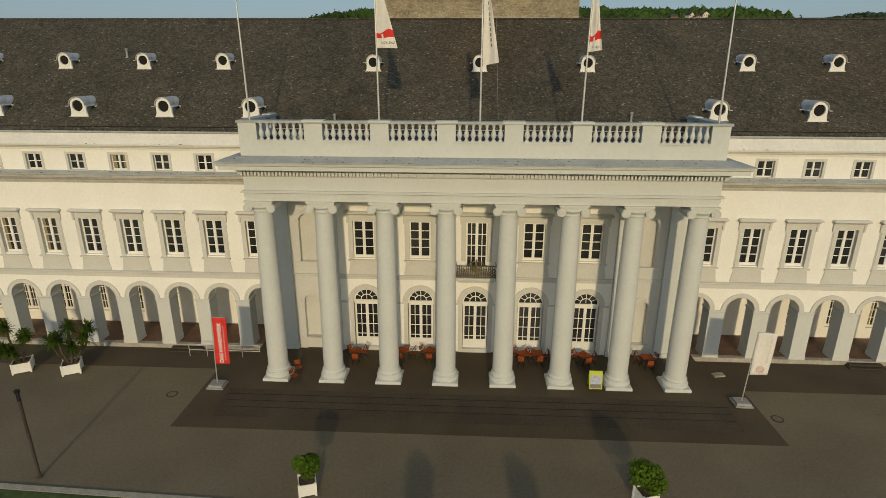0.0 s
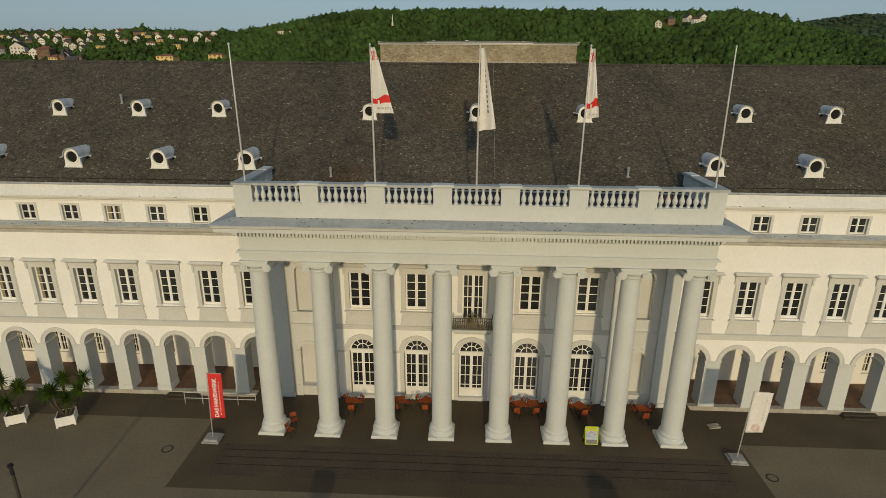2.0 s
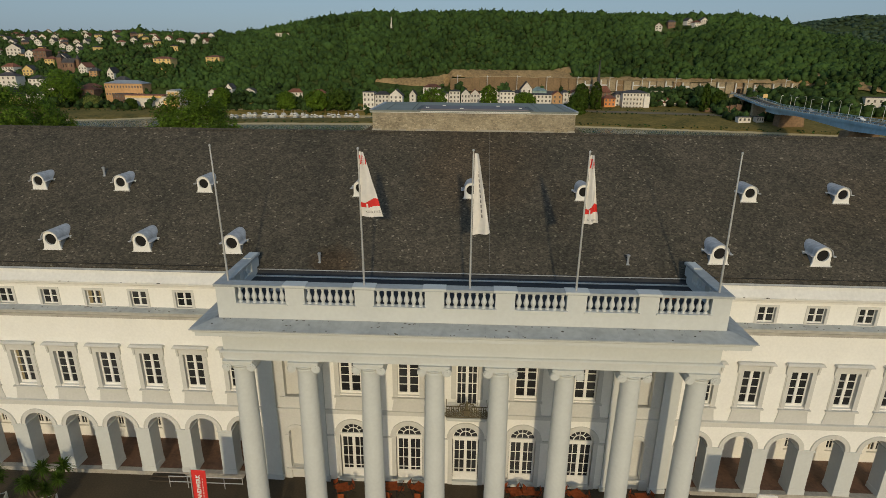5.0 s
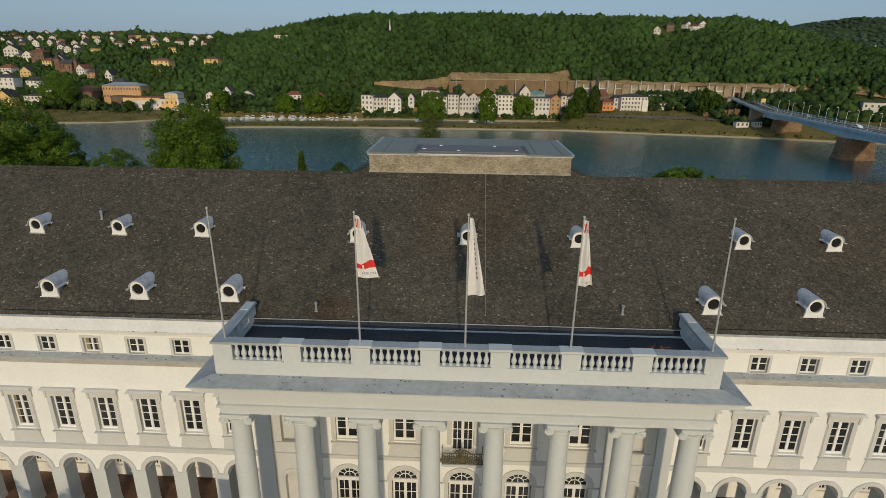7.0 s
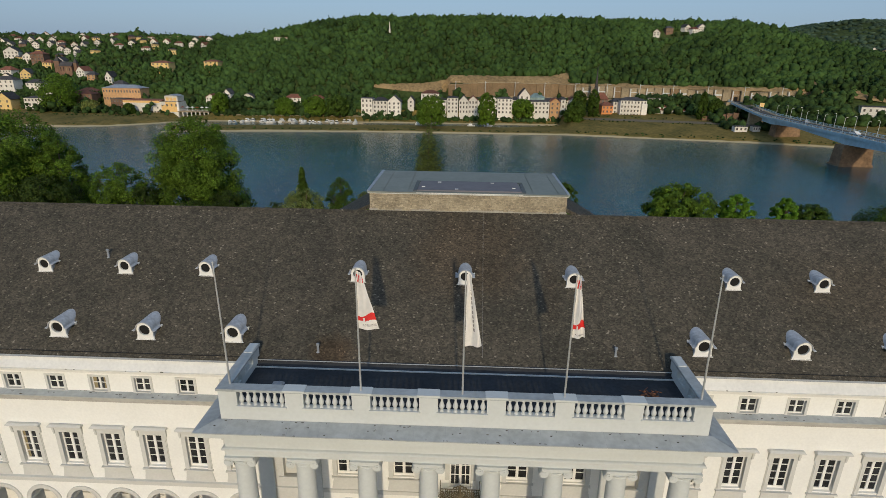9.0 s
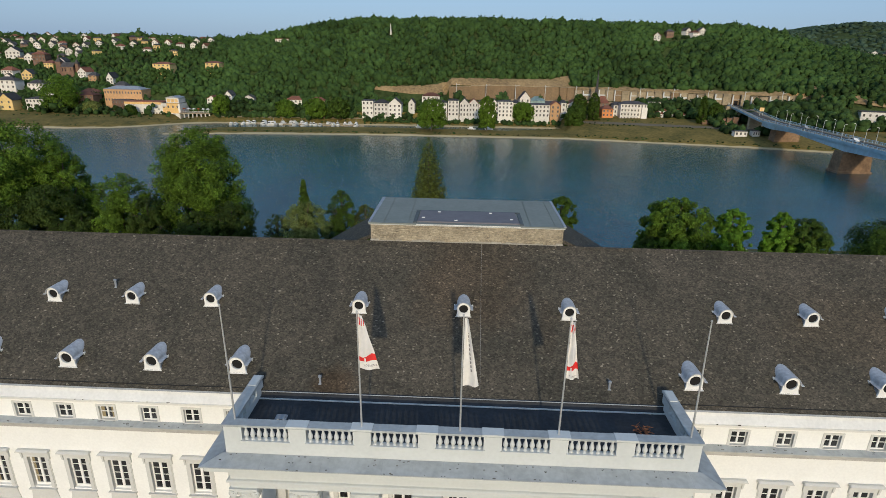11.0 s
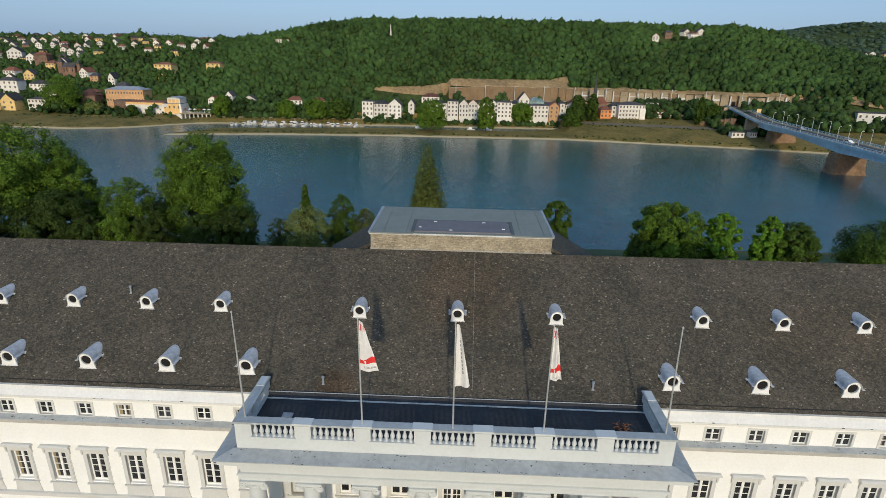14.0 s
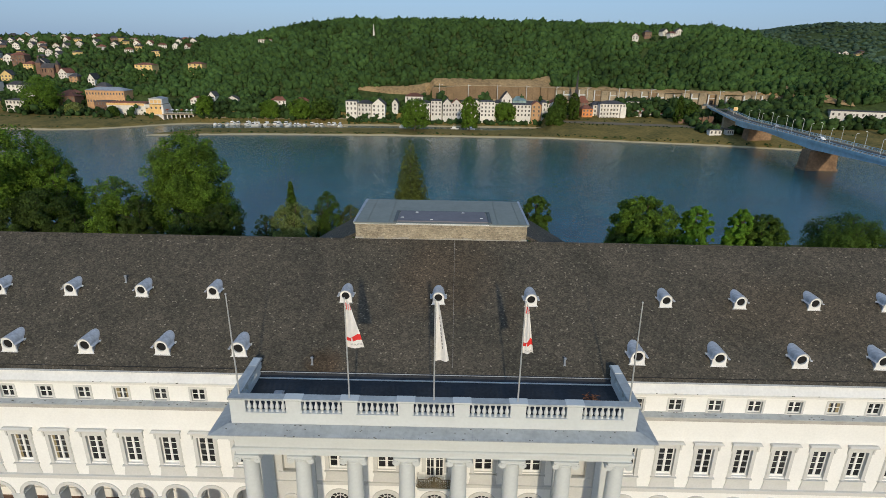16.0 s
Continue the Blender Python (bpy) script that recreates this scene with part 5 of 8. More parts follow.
def flag(x, y, kind, seed, width, label, L=3.3):
    """A limp flag: its hoist along the pole, its fly hanging in soft folds."""
    sh = Shape()
    nu, nv = 31, 97

    def drape(u, v):
        """Depth of the cloth's folds."""
        return (0.05 + 0.10 * v) * math.sin(u * 9.0 / (0.6 + width) + seed + v * 2.0) * (0.2 + u) + 0.03 * math.sin(14 * v + 5 * u) - 0.12 * u

    for j in range(nv):
        v = j / (nv - 1)
        wid = 0.10 + width * (0.12 + 0.88 * v)
        for i in range(nu):
            u = i / (nu - 1)
            sh.v.append((0.05 + u * wid, drape(u, v), -v * L * (1 - 0.02 * u) - 0.10 * u * v * math.sin(seed)))
    for j in range(nv - 1):
        for i in range(nu - 1):
            u, v = (i + 0.5) / (nu - 1), (j + 0.5) / (nv - 1)
            sh.f.append((j * nu + i, j * nu + i + 1, (j + 1) * nu + i + 1, (j + 1) * nu + i))
            wave = 0.035 * math.sin(u * 5.0 + 0.6)
            red = kind == 1 and (0.745 + wave < v < 0.845 + 0.4 * wave and not (abs(u - 0.34) < 0.05 and v > 0.79) or (0.05 < v < 0.19 and abs((u - 0.3) * 1.2 + 2.4 * (v - 0.12)) % 0.36 < 0.13))
            grey = kind == 2 and 0.22 < v < 0.8 and abs(u - 0.62) < 0.05 and j % 6 < 4
            sh.i.append(1 if red else 2 if grey else 0)
    ob = thing("flag", label, "flag", "flags on the balustrade", at=(x, y, 23.85))
    part("cloth", mesh_of("cloth", sh, [FLAGCLOTH, RED, PRINT], True), FLAGCLOTH, ob)
    if kind == 1:
        tx = bpy.data.curves.new("lettering", "FONT")
        tx.body, tx.size, tx.extrude = "KOBLENZ", 0.165 * (0.35 + 0.65 * width), 0.003
        tx.materials.append(PRINT)
        t = new("lettering", tx)
        bpy.context.view_layer.update()
        me = bpy.data.meshes.new_from_object(t)
        bpy.data.objects.remove(t)
        for vt in me.vertices:
            x_, z_ = 0.05 + 0.24 * width + vt.co.x, 0.20 - L + vt.co.y
            vt.co = (x_, drape((x_ - 0.05) / (0.10 + width), -z_ / L) - 0.012, z_)
        t = new("lettering", me)
        t.parent = ob
        t["label"] = "dark grey lettering KOBLENZ"
    return ob


for x, y, lean in ((-13.12, -0.24, -0.8), (-5.63, -0.5, -0.4), (0.02, -0.5, 0), (5.62, -0.5, 0.4), (13.16, -0.24, -0.8)):
    flagpole(x, y, lean, "slim pale aluminium flagpole on the balustrade")
flag(-5.68, -0.5, 1, 1, 1.02, "limp white flag with a red band and grey lettering")
flag(0.03, -0.5, 2, 4, 0.78, "limp white flag with a faint grey print", 4.2)
flag(5.66, -0.5, 1, 6, 0.56, "closely furled white flag with a red band", 3.5)


# ---------------------------------------------------------------- trees
def foliage(centres, leaves, size, rng, up=0.35):
    """Small leaf clumps, as bent quads, on the shells of ball-shaped clusters (x, y, z, r)."""
    total = sum(r * r for *_, r in centres)
    P, S, N = [], [], []
    for x, y, z, r in centres:
        n = max(12, int(leaves * r * r / total))
        d = rng.normal(size=(n, 3))
        d /= np.linalg.norm(d, axis=1)[:, None]
        d[:, 2] *= 0.85
        P.append(np.array([x, y, z]) + d * r * rng.uniform(0.55, 1.06, (n, 1)))
        N.append(d)
        S.append(size * rng.uniform(0.6, 1.35, n))
    P, N, S = np.concatenate(P), np.concatenate(N), np.concatenate(S)
    # leaves face outward from their cluster and from the whole crown
    out = P - P.mean(axis=0)
    out /= np.linalg.norm(out, axis=1)[:, None] + 1e-6
    N = 0.45 * N + 0.75 * out + rng.normal(scale=0.40, size=N.shape) + np.array([0, 0, up])
    N /= np.linalg.norm(N, axis=1)[:, None]
    U = np.cross(N, rng.normal(size=N.shape))
    U /= np.linalg.norm(U, axis=1)[:, None]
    V = np.cross(N, U)
    s = S[:, None]
    q = np.stack([P - U * s, P + V * s * 0.6 + N * s * 0.2, P + U * s, P - V * s * 0.6 - N * s * 0.1], 1).reshape(-1, 3)
    sh = Shape()
    sh.v = [tuple(a) for a in q.tolist()]
    sh.f = [(4 * k, 4 * k + 1, 4 * k + 2, 4 * k + 3) for k in range(len(P))]
    sh.i = [0] * len(P)
    return sh


def tree(x, y, z0, h, r, seed, mat, label, name="tree", leaves=9000, size=0.34, low=0.12, category="tree", point=1.0, lumps=120):
    """A forked trunk and a crown of uneven leaf clumps; point > 1 draws the crown in towards its top."""
    rng = np.random.default_rng(seed)
    ob = thing(name, label, category, at=(x, y, z0))
    tr = Shape()
    top = h * 0.72
    tr.tube((0, 0, -0.3), (0.1, 0, h * 0.3), 0.018 * h, 0.0125 * h, 10)
    tr.tube((0.1, 0, h * 0.3), (0, 0.1, top), 0.0125 * h, 0.05, 8)
    part("trunk", tr, BARK, ob)
    cl = []
    lean = [rng.uniform(-0.14, 0.14) * r for _ in range(2)]
    for k in range(lumps):
        v = 1 - 2 * (k + 0.5) / lumps
        u = 0.5 + 0.5 * v
        cr = r * rng.uniform(0.11, 0.26) * (1 - 0.25 * u)
        zz = h * (low + (1 - low) * u) - cr * (0.9 if v > 0.7 else v)
        shell = math.sqrt(max(0.0, 1 - v * v)) ** 0.75 if v > -0.3 else 0.97
        rad = r * shell * (1 - 0.45 * (point - 1) * u) * rng.uniform(0.72, 1.08)
        a = k * 2.4 + rng.uniform(-0.5, 0.5)
        rad = max(0.0, rad - cr * 0.8)
        cl.append((rad * math.cos(a) + lean[0] * u, rad * math.sin(a) + lean[1] * u, zz, cr))
    for cx, cy, cz, cr in cl[::10]:
        lb = Shape()
        zs = max(h * 0.18, cz - 0.3 * h)
        mid = (cx * 0.5, cy * 0.5, (zs + cz) / 2 + 0.4)
        lb.tube((0, 0, zs), mid, 0.16, 0.10, 6)
        lb.tube(mid, (cx, cy, cz), 0.10, 0.03, 5)
        part("limb", lb, BARK, ob)
    # loose inner fill, so that the crown is not hollow
    cl += [(0.25 * r * math.cos(k), 0.25 * r * math.sin(k), h * (low + 0.15 + 0.5 * (1 - low) * k / 5), r * 0.38) for k in range(6)]
    part("crown", foliage(cl, leaves, size, rng), mat, ob, "uneven leafy crown")
    return ob


def conifer(x, y, z0, h, r, seed, mat, label):
    rng = np.random.default_rng(seed)
    ob = thing("conifer", label, "tree", at=(x, y, z0))
    tr = Shape()
    tr.tube((0, 0, -0.3), (0, 0, h * 0.95), 0.3, 0.05, 8)
    part("trunk", tr, BARK, ob)
    cl = []
    for k in range(110):
        u = (k + 0.5) / 110
        rr = r * (1 - u) ** 0.62 * min(1, 0.6 + u * 4)
        a = k * 2.4
        rr *= 1 + 0.12 * math.sin(k * 5.3)
        cl.append((rr * 0.6 * math.cos(a), rr * 0.6 * math.sin(a), 0.6 + u * (h - 1), max(0.3, rr * 0.5)))
    part("crown", foliage(cl, 34000, 0.19, rng, up=0.1), mat, ob, "slim pointed crown")
    return ob


big = "large broad deciduous tree in the park behind the palace"
bush = "dense dark shrubby tree in the park undergrowth"
wall_of = "rounded green park tree by the river"
tree(-93.5, 82, -2, 26.5, 13.0, 11, LEAF_MID, big, leaves=58799, size=0.231, low=0.18)
tree(-81.0, 80, -2, 20.3, 5.6, 12, LEAF_MID, big, leaves=28000, size=0.203, low=0.1)
tree(-80.5, 72, -1.5, 14.6, 7.0, 13, LEAF_SHADE, bush, leaves=28000, size=0.183, low=0.05)
tree(-91.0, 69, -1.2, 14.5, 6.0, 29, LEAF_SHADE, bush, leaves=22400, size=0.183, low=0.05)
tree(-88.5, 62, -0.8, 9.0, 3.6, 30, LEAF_OLIVE, "yellowish flowering shrub behind the roof", leaves=12600, size=0.134, low=0.05)
tree(-54.6, 82, -2, 25.6, 10.8, 14, LEAF_MID, "large broad deciduous tree with drooping outer branches", leaves=58799, size=0.212, low=0.12, point=1.5)
tree(-66.3, 74, -1.5, 16.8, 5.8, 15, LEAF_MID, big, leaves=28000, size=0.174, low=0.08)
tree(-60.5, 73, -1.5, 12.5, 4.6, 32, LEAF_SHADE, bush, leaves=16800, size=0.174, low=0.05)
tree(-43.8, 72, -1.5, 12.4, 4.7, 24, LEAF_SHADE, bush, leaves=21000, size=0.174, low=0.05)
tree(-50.0, 71, -1.5, 10.6, 4.4, 33, LEAF_SHADE, bush, leaves=16800, size=0.174, low=0.05)
tree(-72.5, 71, -1.5, 10.0, 4.0, 34, LEAF_SHADE, bush, leaves=16800, size=0.174, low=0.05)
tree(-27.2, 64, -0.8, 14.3, 5.1, 16, LEAF_BLOSSOM, "rounded flowering tree with pale blossom flecks", leaves=30799, size=0.134, low=0.1)
tree(-33.0, 66, -0.8, 11.2, 2.8, 35, LEAF_SHADE, bush, leaves=9800, size=0.134, low=0.05)
conifer(-28.5, 68, -1, 17.4, 2.3, 17, LEAF_DARK, "small dark conifer among the park trees")
tree(-21.8, 68, -1, 15.6, 3.5, 18, LEAF_DARK, "dense dark green park tree", leaves=21000, size=0.134, point=1.6)
tree(-17.6, 68, -1, 13.0, 2.8, 19, LEAF_OLIVE, "dense olive green park tree", leaves=16800, size=0.134, point=1.3)
conifer(-6.7, 75, -2, 25.6, 5.3, 20, LEAF_OLIVE, "tall slim conical tree near the river")
tree(17.4, 70, -1, 15.0, 3.4, 21, LEAF_DARK, "dense green park tree beyond the roof", leaves=20000, size=0.203)
tree(37.5, 68, -1, 16.0, 6.9, 22, LEAF_MID, wall_of, leaves=40000, size=0.222, low=0.1)
tree(33.4, 66, -1, 9.6, 3.4, 36, LEAF_SHADE, bush, leaves=12600, size=0.155, low=0.05)
tree(48.2, 70, -1, 13.6, 3.5, 23, LEAF_LIGHT, "bright yellow-green park tree", leaves=26000, size=0.193, low=0.08)
tree(58.2, 72, -1, 12.8, 3.1, 25, LEAF_LIGHT, "bright yellow-green park tree", leaves=26000, size=0.193, low=0.08, point=1.3)
tree(62.9, 72, -1, 11.7, 4.8, 26, LEAF_DARK, wall_of, leaves=26000, size=0.193, low=0.05)
tree(79.1, 72, -1, 12.2, 8.2, 27, LEAF_DARK, wall_of, leaves=33600, size=0.174, low=0.05)


# forest on the hill: many uneven crowns of leaf sprays in one mesh
def canopy(name, spots, label, mat=FOREST, seed=5, sprays=24, fine=1):
    """spots: x, y, z, radius, tallness of each crown: a lumpy dome with leaf sprays that start on it."""
    rng = np.random.default_rng(seed)
    bm = bmesh.new()
    bmesh.ops.create_icosphere(bm, subdivisions=fine, radius=1.0)
    bmesh.ops.delete(bm, geom=[f for f in bm.faces if f.calc_center_median().z < (-0.3 if fine > 1 else -0.75)], context="FACES")
    bmesh.ops.delete(bm, geom=[v for v in bm.verts if not v.link_faces], context="VERTS")
    bm.verts.index_update()
    bv = np.array([v.co[:] for v in bm.verts])
    bf = np.array([[v.index for v in f.verts] for f in bm.faces])
    bm.free()
    S = np.array(spots)
    m, k, n = len(S), sprays, len(bv)
    scale = np.stack([S[:, 3], S[:, 3], S[:, 3] * S[:, 4]], 1)[:, None, :]
    a = rng.uniform(0, 6.28, m)
    ca, sa = np.cos(a)[:, None], np.sin(a)[:, None]
    D = np.stack([bv[None, :, 0] * ca - bv[None, :, 1] * sa, bv[None, :, 0] * sa + bv[None, :, 1] * ca, np.repeat(bv[None, :, 2], m, 0)], 2)
    dome = S[:, None, :3] + D * scale * rng.normal(0.88, 0.14, (m, n, 1))
    pick = rng.integers(0, n, (m, k))
    rows = np.arange(m)[:, None]
    B, N = dome[rows, pick], D[rows, pick] + rng.normal(scale=0.55, size=(m, k, 3))
    N /= np.linalg.norm(N, axis=2)[:, :, None]
    U = np.cross(N, rng.normal(size=N.shape))
    U /= np.linalg.norm(U, axis=2)[:, :, None]
    V = np.cross(N, U)
    s = S[:, 3][:, None, None] * rng.uniform(0.18, 0.40, (m, k, 1))
    P1, P2, P3 = B + V * s * 0.6 + U * s * 0.5 + N * s * 0.25, B + V * s * 1.2 + N * s * 0.3, B + V * s * 0.6 - U * s * 0.5 + N * s * 0.25
    tip = np.stack([P1, P2, P3], 2).reshape(m, 3 * k, 3)
    verts = np.concatenate([dome, tip], 1)
    w = n + 3 * k
    base = (np.arange(m) * w)[:, None, None]
    quads = np.stack([pick, n + 3 * np.arange(k)[None, :] + 0 * pick, n + 3 * np.arange(k)[None, :] + 1 + 0 * pick, n + 3 * np.arange(k)[None, :] + 2 + 0 * pick], 2) + base
    tris = bf[None] + base
    nt, nq = m * len(bf), m * k
    me = bpy.data.meshes.new(name)
    me.vertices.add(m * w)
    me.vertices.foreach_set("co", verts.astype(np.float32).ravel())
    me.loops.add(3 * nt + 4 * nq)
    me.loops.foreach_set("vertex_index", np.concatenate([tris.ravel(), quads.ravel()]).astype(np.int32))
    me.polygons.add(nt + nq)
    me.polygons.foreach_set("loop_start", np.concatenate([np.arange(nt) * 3, 3 * nt + np.arange(nq) * 4]).astype(np.int32))
    me.update(calc_edges=True)
    me.polygons.foreach_set("use_smooth", np.concatenate([np.ones(nt, bool), np.zeros(nq, bool)]))
    me.materials.append(mat)
    return tagged(new(name, me), label, "forest", kind="stuff")


CLEAR = [(-345, -290, 345, 368), (-262, -190, 345, 375), (-234, -219, 395.5, 406), (-194, -182, 395.5, 406), (-64, -57, 432, 440), (-154, -138, 430, 438), (141, 178, 418, 430), (232, 294, 312, 342)]


def cut_top(x):
    """Depth of the bare earth cutting behind the railway."""
    return 380.5 + 14 * max(0.0, (x + 66) / 134) ** 0.6


def forest_spots():
    rng = np.random.default_rng(3)
    out = []
    for _ in range(27000):
        x, y = rng.uniform(-480, 490), rng.uniform(300, 480)
        s = y - along(BANK, x)
        if s < 66 or s > 182:
            continue
        if any(a < x < b and c < y < d for a, b, c, d in CLEAR):
            continue
        if -66 < x < 74 and 372 < y < cut_top(x):
            continue
        if -16 < x < 222 and s < 90:
            continue
        town = x < -205 and s > 88
        if town and rng.random() < 0.15:
            continue
        r = rng.uniform(1.5, 2.7) if rng.random() < 0.8 else rng.uniform(2.7, 3.7)
        if town:
            r *= 0.72
        out.append((x, y, height(x, y) + r * 0.35 + 0.4, r, rng.uniform(0.95, 1.4)))
    # ridge line, uneven
    for x in np.arange(-490, 500, 1.25):
        y = along(BANK, x) + 158 + rng.uniform(-4, 4)
        r = rng.uniform(1.3, 2.6) if rng.random() < 0.82 else rng.uniform(2.6, 4.0)
        if x < -200:
            r = 1.2 * r + 0.6
        out.append((x, y, height(x, y) + r * 0.3, r, rng.uniform(0.8, 1.1)))
    # bushes before the two villas and above the low pavilion
    for xa, xb, y, z in ((-235, -218, 393.6, 25.6), (-195, -181, 393.6, 27.4), (-153, -139, 430.2, 46.4)):
        for x in np.arange(xa, xb, 1.5):
            r = rng.uniform(1.1, 1.9)
            for drop in (0.4, 2.2, 4.0, 5.8):
                out.append((x + rng.normal() * 0.9, y + rng.uniform(-0.9, 0.6), z - drop + rng.normal() * 0.5, r * rng.uniform(0.7, 1.35), 1.0))
    return out


def far_spots():
    rng = np.random.default_rng(9)
    out = []
    for _ in range(5200):
        x, y = rng.uniform(140, 800), rng.uniform(400, 820)
        if y - along(BANK, x) < 178:
            continue
        r = rng.uniform(2.6, 4.6)
        out.append((x, y, height(x, y) + r * 0.05, r, rng.uniform(0.45, 0.7)))
    return out


canopy("forest", forest_spots(), "dense green mixed forest on the far hillside", sprays=19)
canopy("far_forest", far_spots(), "pale green woods on the hill behind", HAZEWOOD, 6, 3)


sh = Shape()
rng = np.random.default_rng(14)
xs_ = np.linspace(-900, -150, 160)
tops = np.interp(xs_, [-900, -620, -500, -380, -300, -150], [58, 68, 74, 85, 87, 82]) + rng.normal(scale=0.8, size=160)
for x, z in zip(xs_, tops):
    sh.v += [(x, 1300 + rng.normal() * 6, float(z)), (x, 1220, float(z) - 18 + rng.normal()), (x, 1100, 15.0)]
sh.f = [(3 * k + j, 3 * k + j + 1, 3 * k + j + 4, 3 * k + j + 3) for k in range(159) for j in range(2)]
sh.i = [0] * len(sh.f)
solid("backdrop_ridge", sh, HAZEWOOD, "distant wooded ridge behind the town hill", "ridge", kind="structure", smooth=True)


# ---------------------------------------------------------------- the square: banners, tubs, lamp, signs, furniture
def bars(sh, x0, x1, z0, z1, y, rows):
    for k in range(rows):
        h = (z1 - z0) / (2 * rows - 1)
        sh.box(x0, x1 if k % 2 == 0 else x0 + (x1 - x0) * 0.7, y, y + 0.004, z0 + 2 * k * h, z0 + (2 * k + 1) * h)


def banner(x, y, lean, mat, label, red):
    ob = thing("banner_stand", label, "banner", "banner stands", at=pose(x, y, G + 0.01, 0, lean, 0))
    sh = Shape()
    sh.box(-0.55, 0.55, -0.5, 0.5, 0.0, 0.10)
    sh.taper(-0.48, 0.48, -0.42, 0.42, 0.10, 0.24, -0.05, -0.05)
    part("base_plate", sh, GREYBASE, ob, "grey steel base slab")
    sh = Shape()
    sh.tube((0, 0, 0.24), (0, 0, 5.0), 0.035, 0.03, 10)
    sh.tube((0, 0, 4.97), (0.95, 0, 4.97), 0.02, 0.02, 6)
    part("pole", sh, STEEL, ob)
    sh = Shape()
    nu, nv = 8, 20
    for j in range(nv):
        for i in range(nu):
            u, v = i / (nu - 1), j / (nv - 1)
            sh.v.append((0.05 + (0.9 if red else 1.12) * u, 0.05 * math.sin(3 * u + 5 * v) * v, 4.95 - (3.3 if red else 2.85) * v))
    for j in range(nv - 1):
        for i in range(nu - 1):
            sh.f.append((j * nu + i, (j + 1) * nu + i, (j + 1) * nu + i + 1, j * nu + i + 1))
            sh.i.append(0)
    cl = part("cloth", sh, mat, ob, smooth=True)
    so = cl.modifiers.new("thick", "SOLIDIFY")
    so.thickness = 0.012
    if red:
        tx = bpy.data.curves.new("lettering", "FONT")
        tx.body, tx.size, tx.extrude, tx.offset = "DAS HANDWERK", 0.36, 0.004, 0.010
        tx.materials.append(WHITE)
        t = new("lettering", tx)
        t.parent = ob
        t.matrix_basis = Matrix.Translation((0.60, -0.085, 1.80)) @ pose(0, 0, 0, 90, 0, 0) @ pose(0, 0, 0, 0, 0, 90)
        t["label"] = "white sans lettering DAS HANDWERK"
        sh = Shape()
        bars(sh, 0.72, 0.78, 2.0, 4.4, -0.085, 12)
        part("small_print", sh, WHITE, ob)
    else:
        sh = Shape()
        sh.arch_band(0.6, 0.2, 0.25, -0.075, -0.07, 2.5, 20, 0, 2 * math.pi)
        sh.arch_band(0.6, 0.1, 0.14, -0.075, -0.07, 2.5, 16, 0, 2 * math.pi)
        part("emblem", sh, PALERED, ob, "pale red round emblem")
        sh = Shape()
        bars(sh, 0.85, 0.885, 3.0, 4.6, -0.07, 14)
        part("small_print", sh, FAINT, ob)
    return ob


banner(-16.85, -0.85, 2.0, RED, "red cloth banner with white lettering on a pole", True)
banner(16.75, -1.2, 2.5, FLAGCLOTH, "white cloth banner with a faint red emblem", False)


def planter_box(parent, w, h):
    sh = Shape()
    for sx in (-1, 1):
        sh.box(*sorted((sx * w, sx * (w - 0.04))), -w, w, 0.08, h)
        sh.box(-w + 0.04, w - 0.04, *sorted((sx * w, sx * (w - 0.04))), 0.08, h)
    sh.box(-w + 0.04, w - 0.04, -w + 0.04, w - 0.04, 0.1, h - 0.12)
    part("box", sh, WHITE, parent, "white painted wooden planter box")
    for sx in (-1, 1):
        for sy in (-1, 1):
            sh = Shape()
            sh.box(sx * (w - 0.03) - 0.05, sx * (w - 0.03) + 0.05, sy * (w - 0.03) - 0.05, sy * (w - 0.03) + 0.05, 0.0, h + 0.05)
            part("corner_post", sh, WHITE, parent)
    sh = Shape()
    sh.box(-w + 0.05, w - 0.05, -w + 0.05, w - 0.05, h - 0.12, h - 0.05)
    part("soil", sh, BARK, parent)


def yucca(x, y, heads, seed, label):
    rng = np.random.default_rng(seed)
    ob = thing("potted_yucca", label, "plant", "potted yuccas", at=T(x, y, G + 0.004, 28))
    planter_box(ob, 0.55, 0.75)
    for hx, hy, hz in heads:
        sh = Shape()
        mid = (hx * 0.75, hy * 0.75, 0.6 + (hz - 0.6) * 0.45)
        sh.tube((hx * 0.12, hy * 0.12, 0.6), mid, 0.09, 0.075, 8)
        sh.tube(mid, (hx, hy, hz), 0.075, 0.06, 8)
        part("stem", sh, BARK, ob)
        lf = Shape()
        for k in range(150):
            a, e = rng.uniform(0, 2 * math.pi), rng.uniform(-0.9, 1.45)
            L = rng.uniform(0.5, 0.85)
            d = Vector((math.cos(a) * math.cos(e), math.sin(a) * math.cos(e), math.sin(e)))
            s_ = d.cross(Vector((0, 0, 1))).normalized() * 0.035
            o = Vector((hx, hy, hz - 0.25 + 0.3 * rng.random()))
            m_ = o + d * L * 0.55 + Vector((0, 0, 0.02))
            e_ = o + d * L - Vector((0, 0, 0.12 * L))
            lf.add([o - s_, o + s_, m_ + s_, m_ - s_, e_], [(0, 1, 2, 3), (3, 2, 4)])
        part("leaf_rosette", lf, LEAF_DARK, ob, "spiky dark green leaf rosette")
    return ob


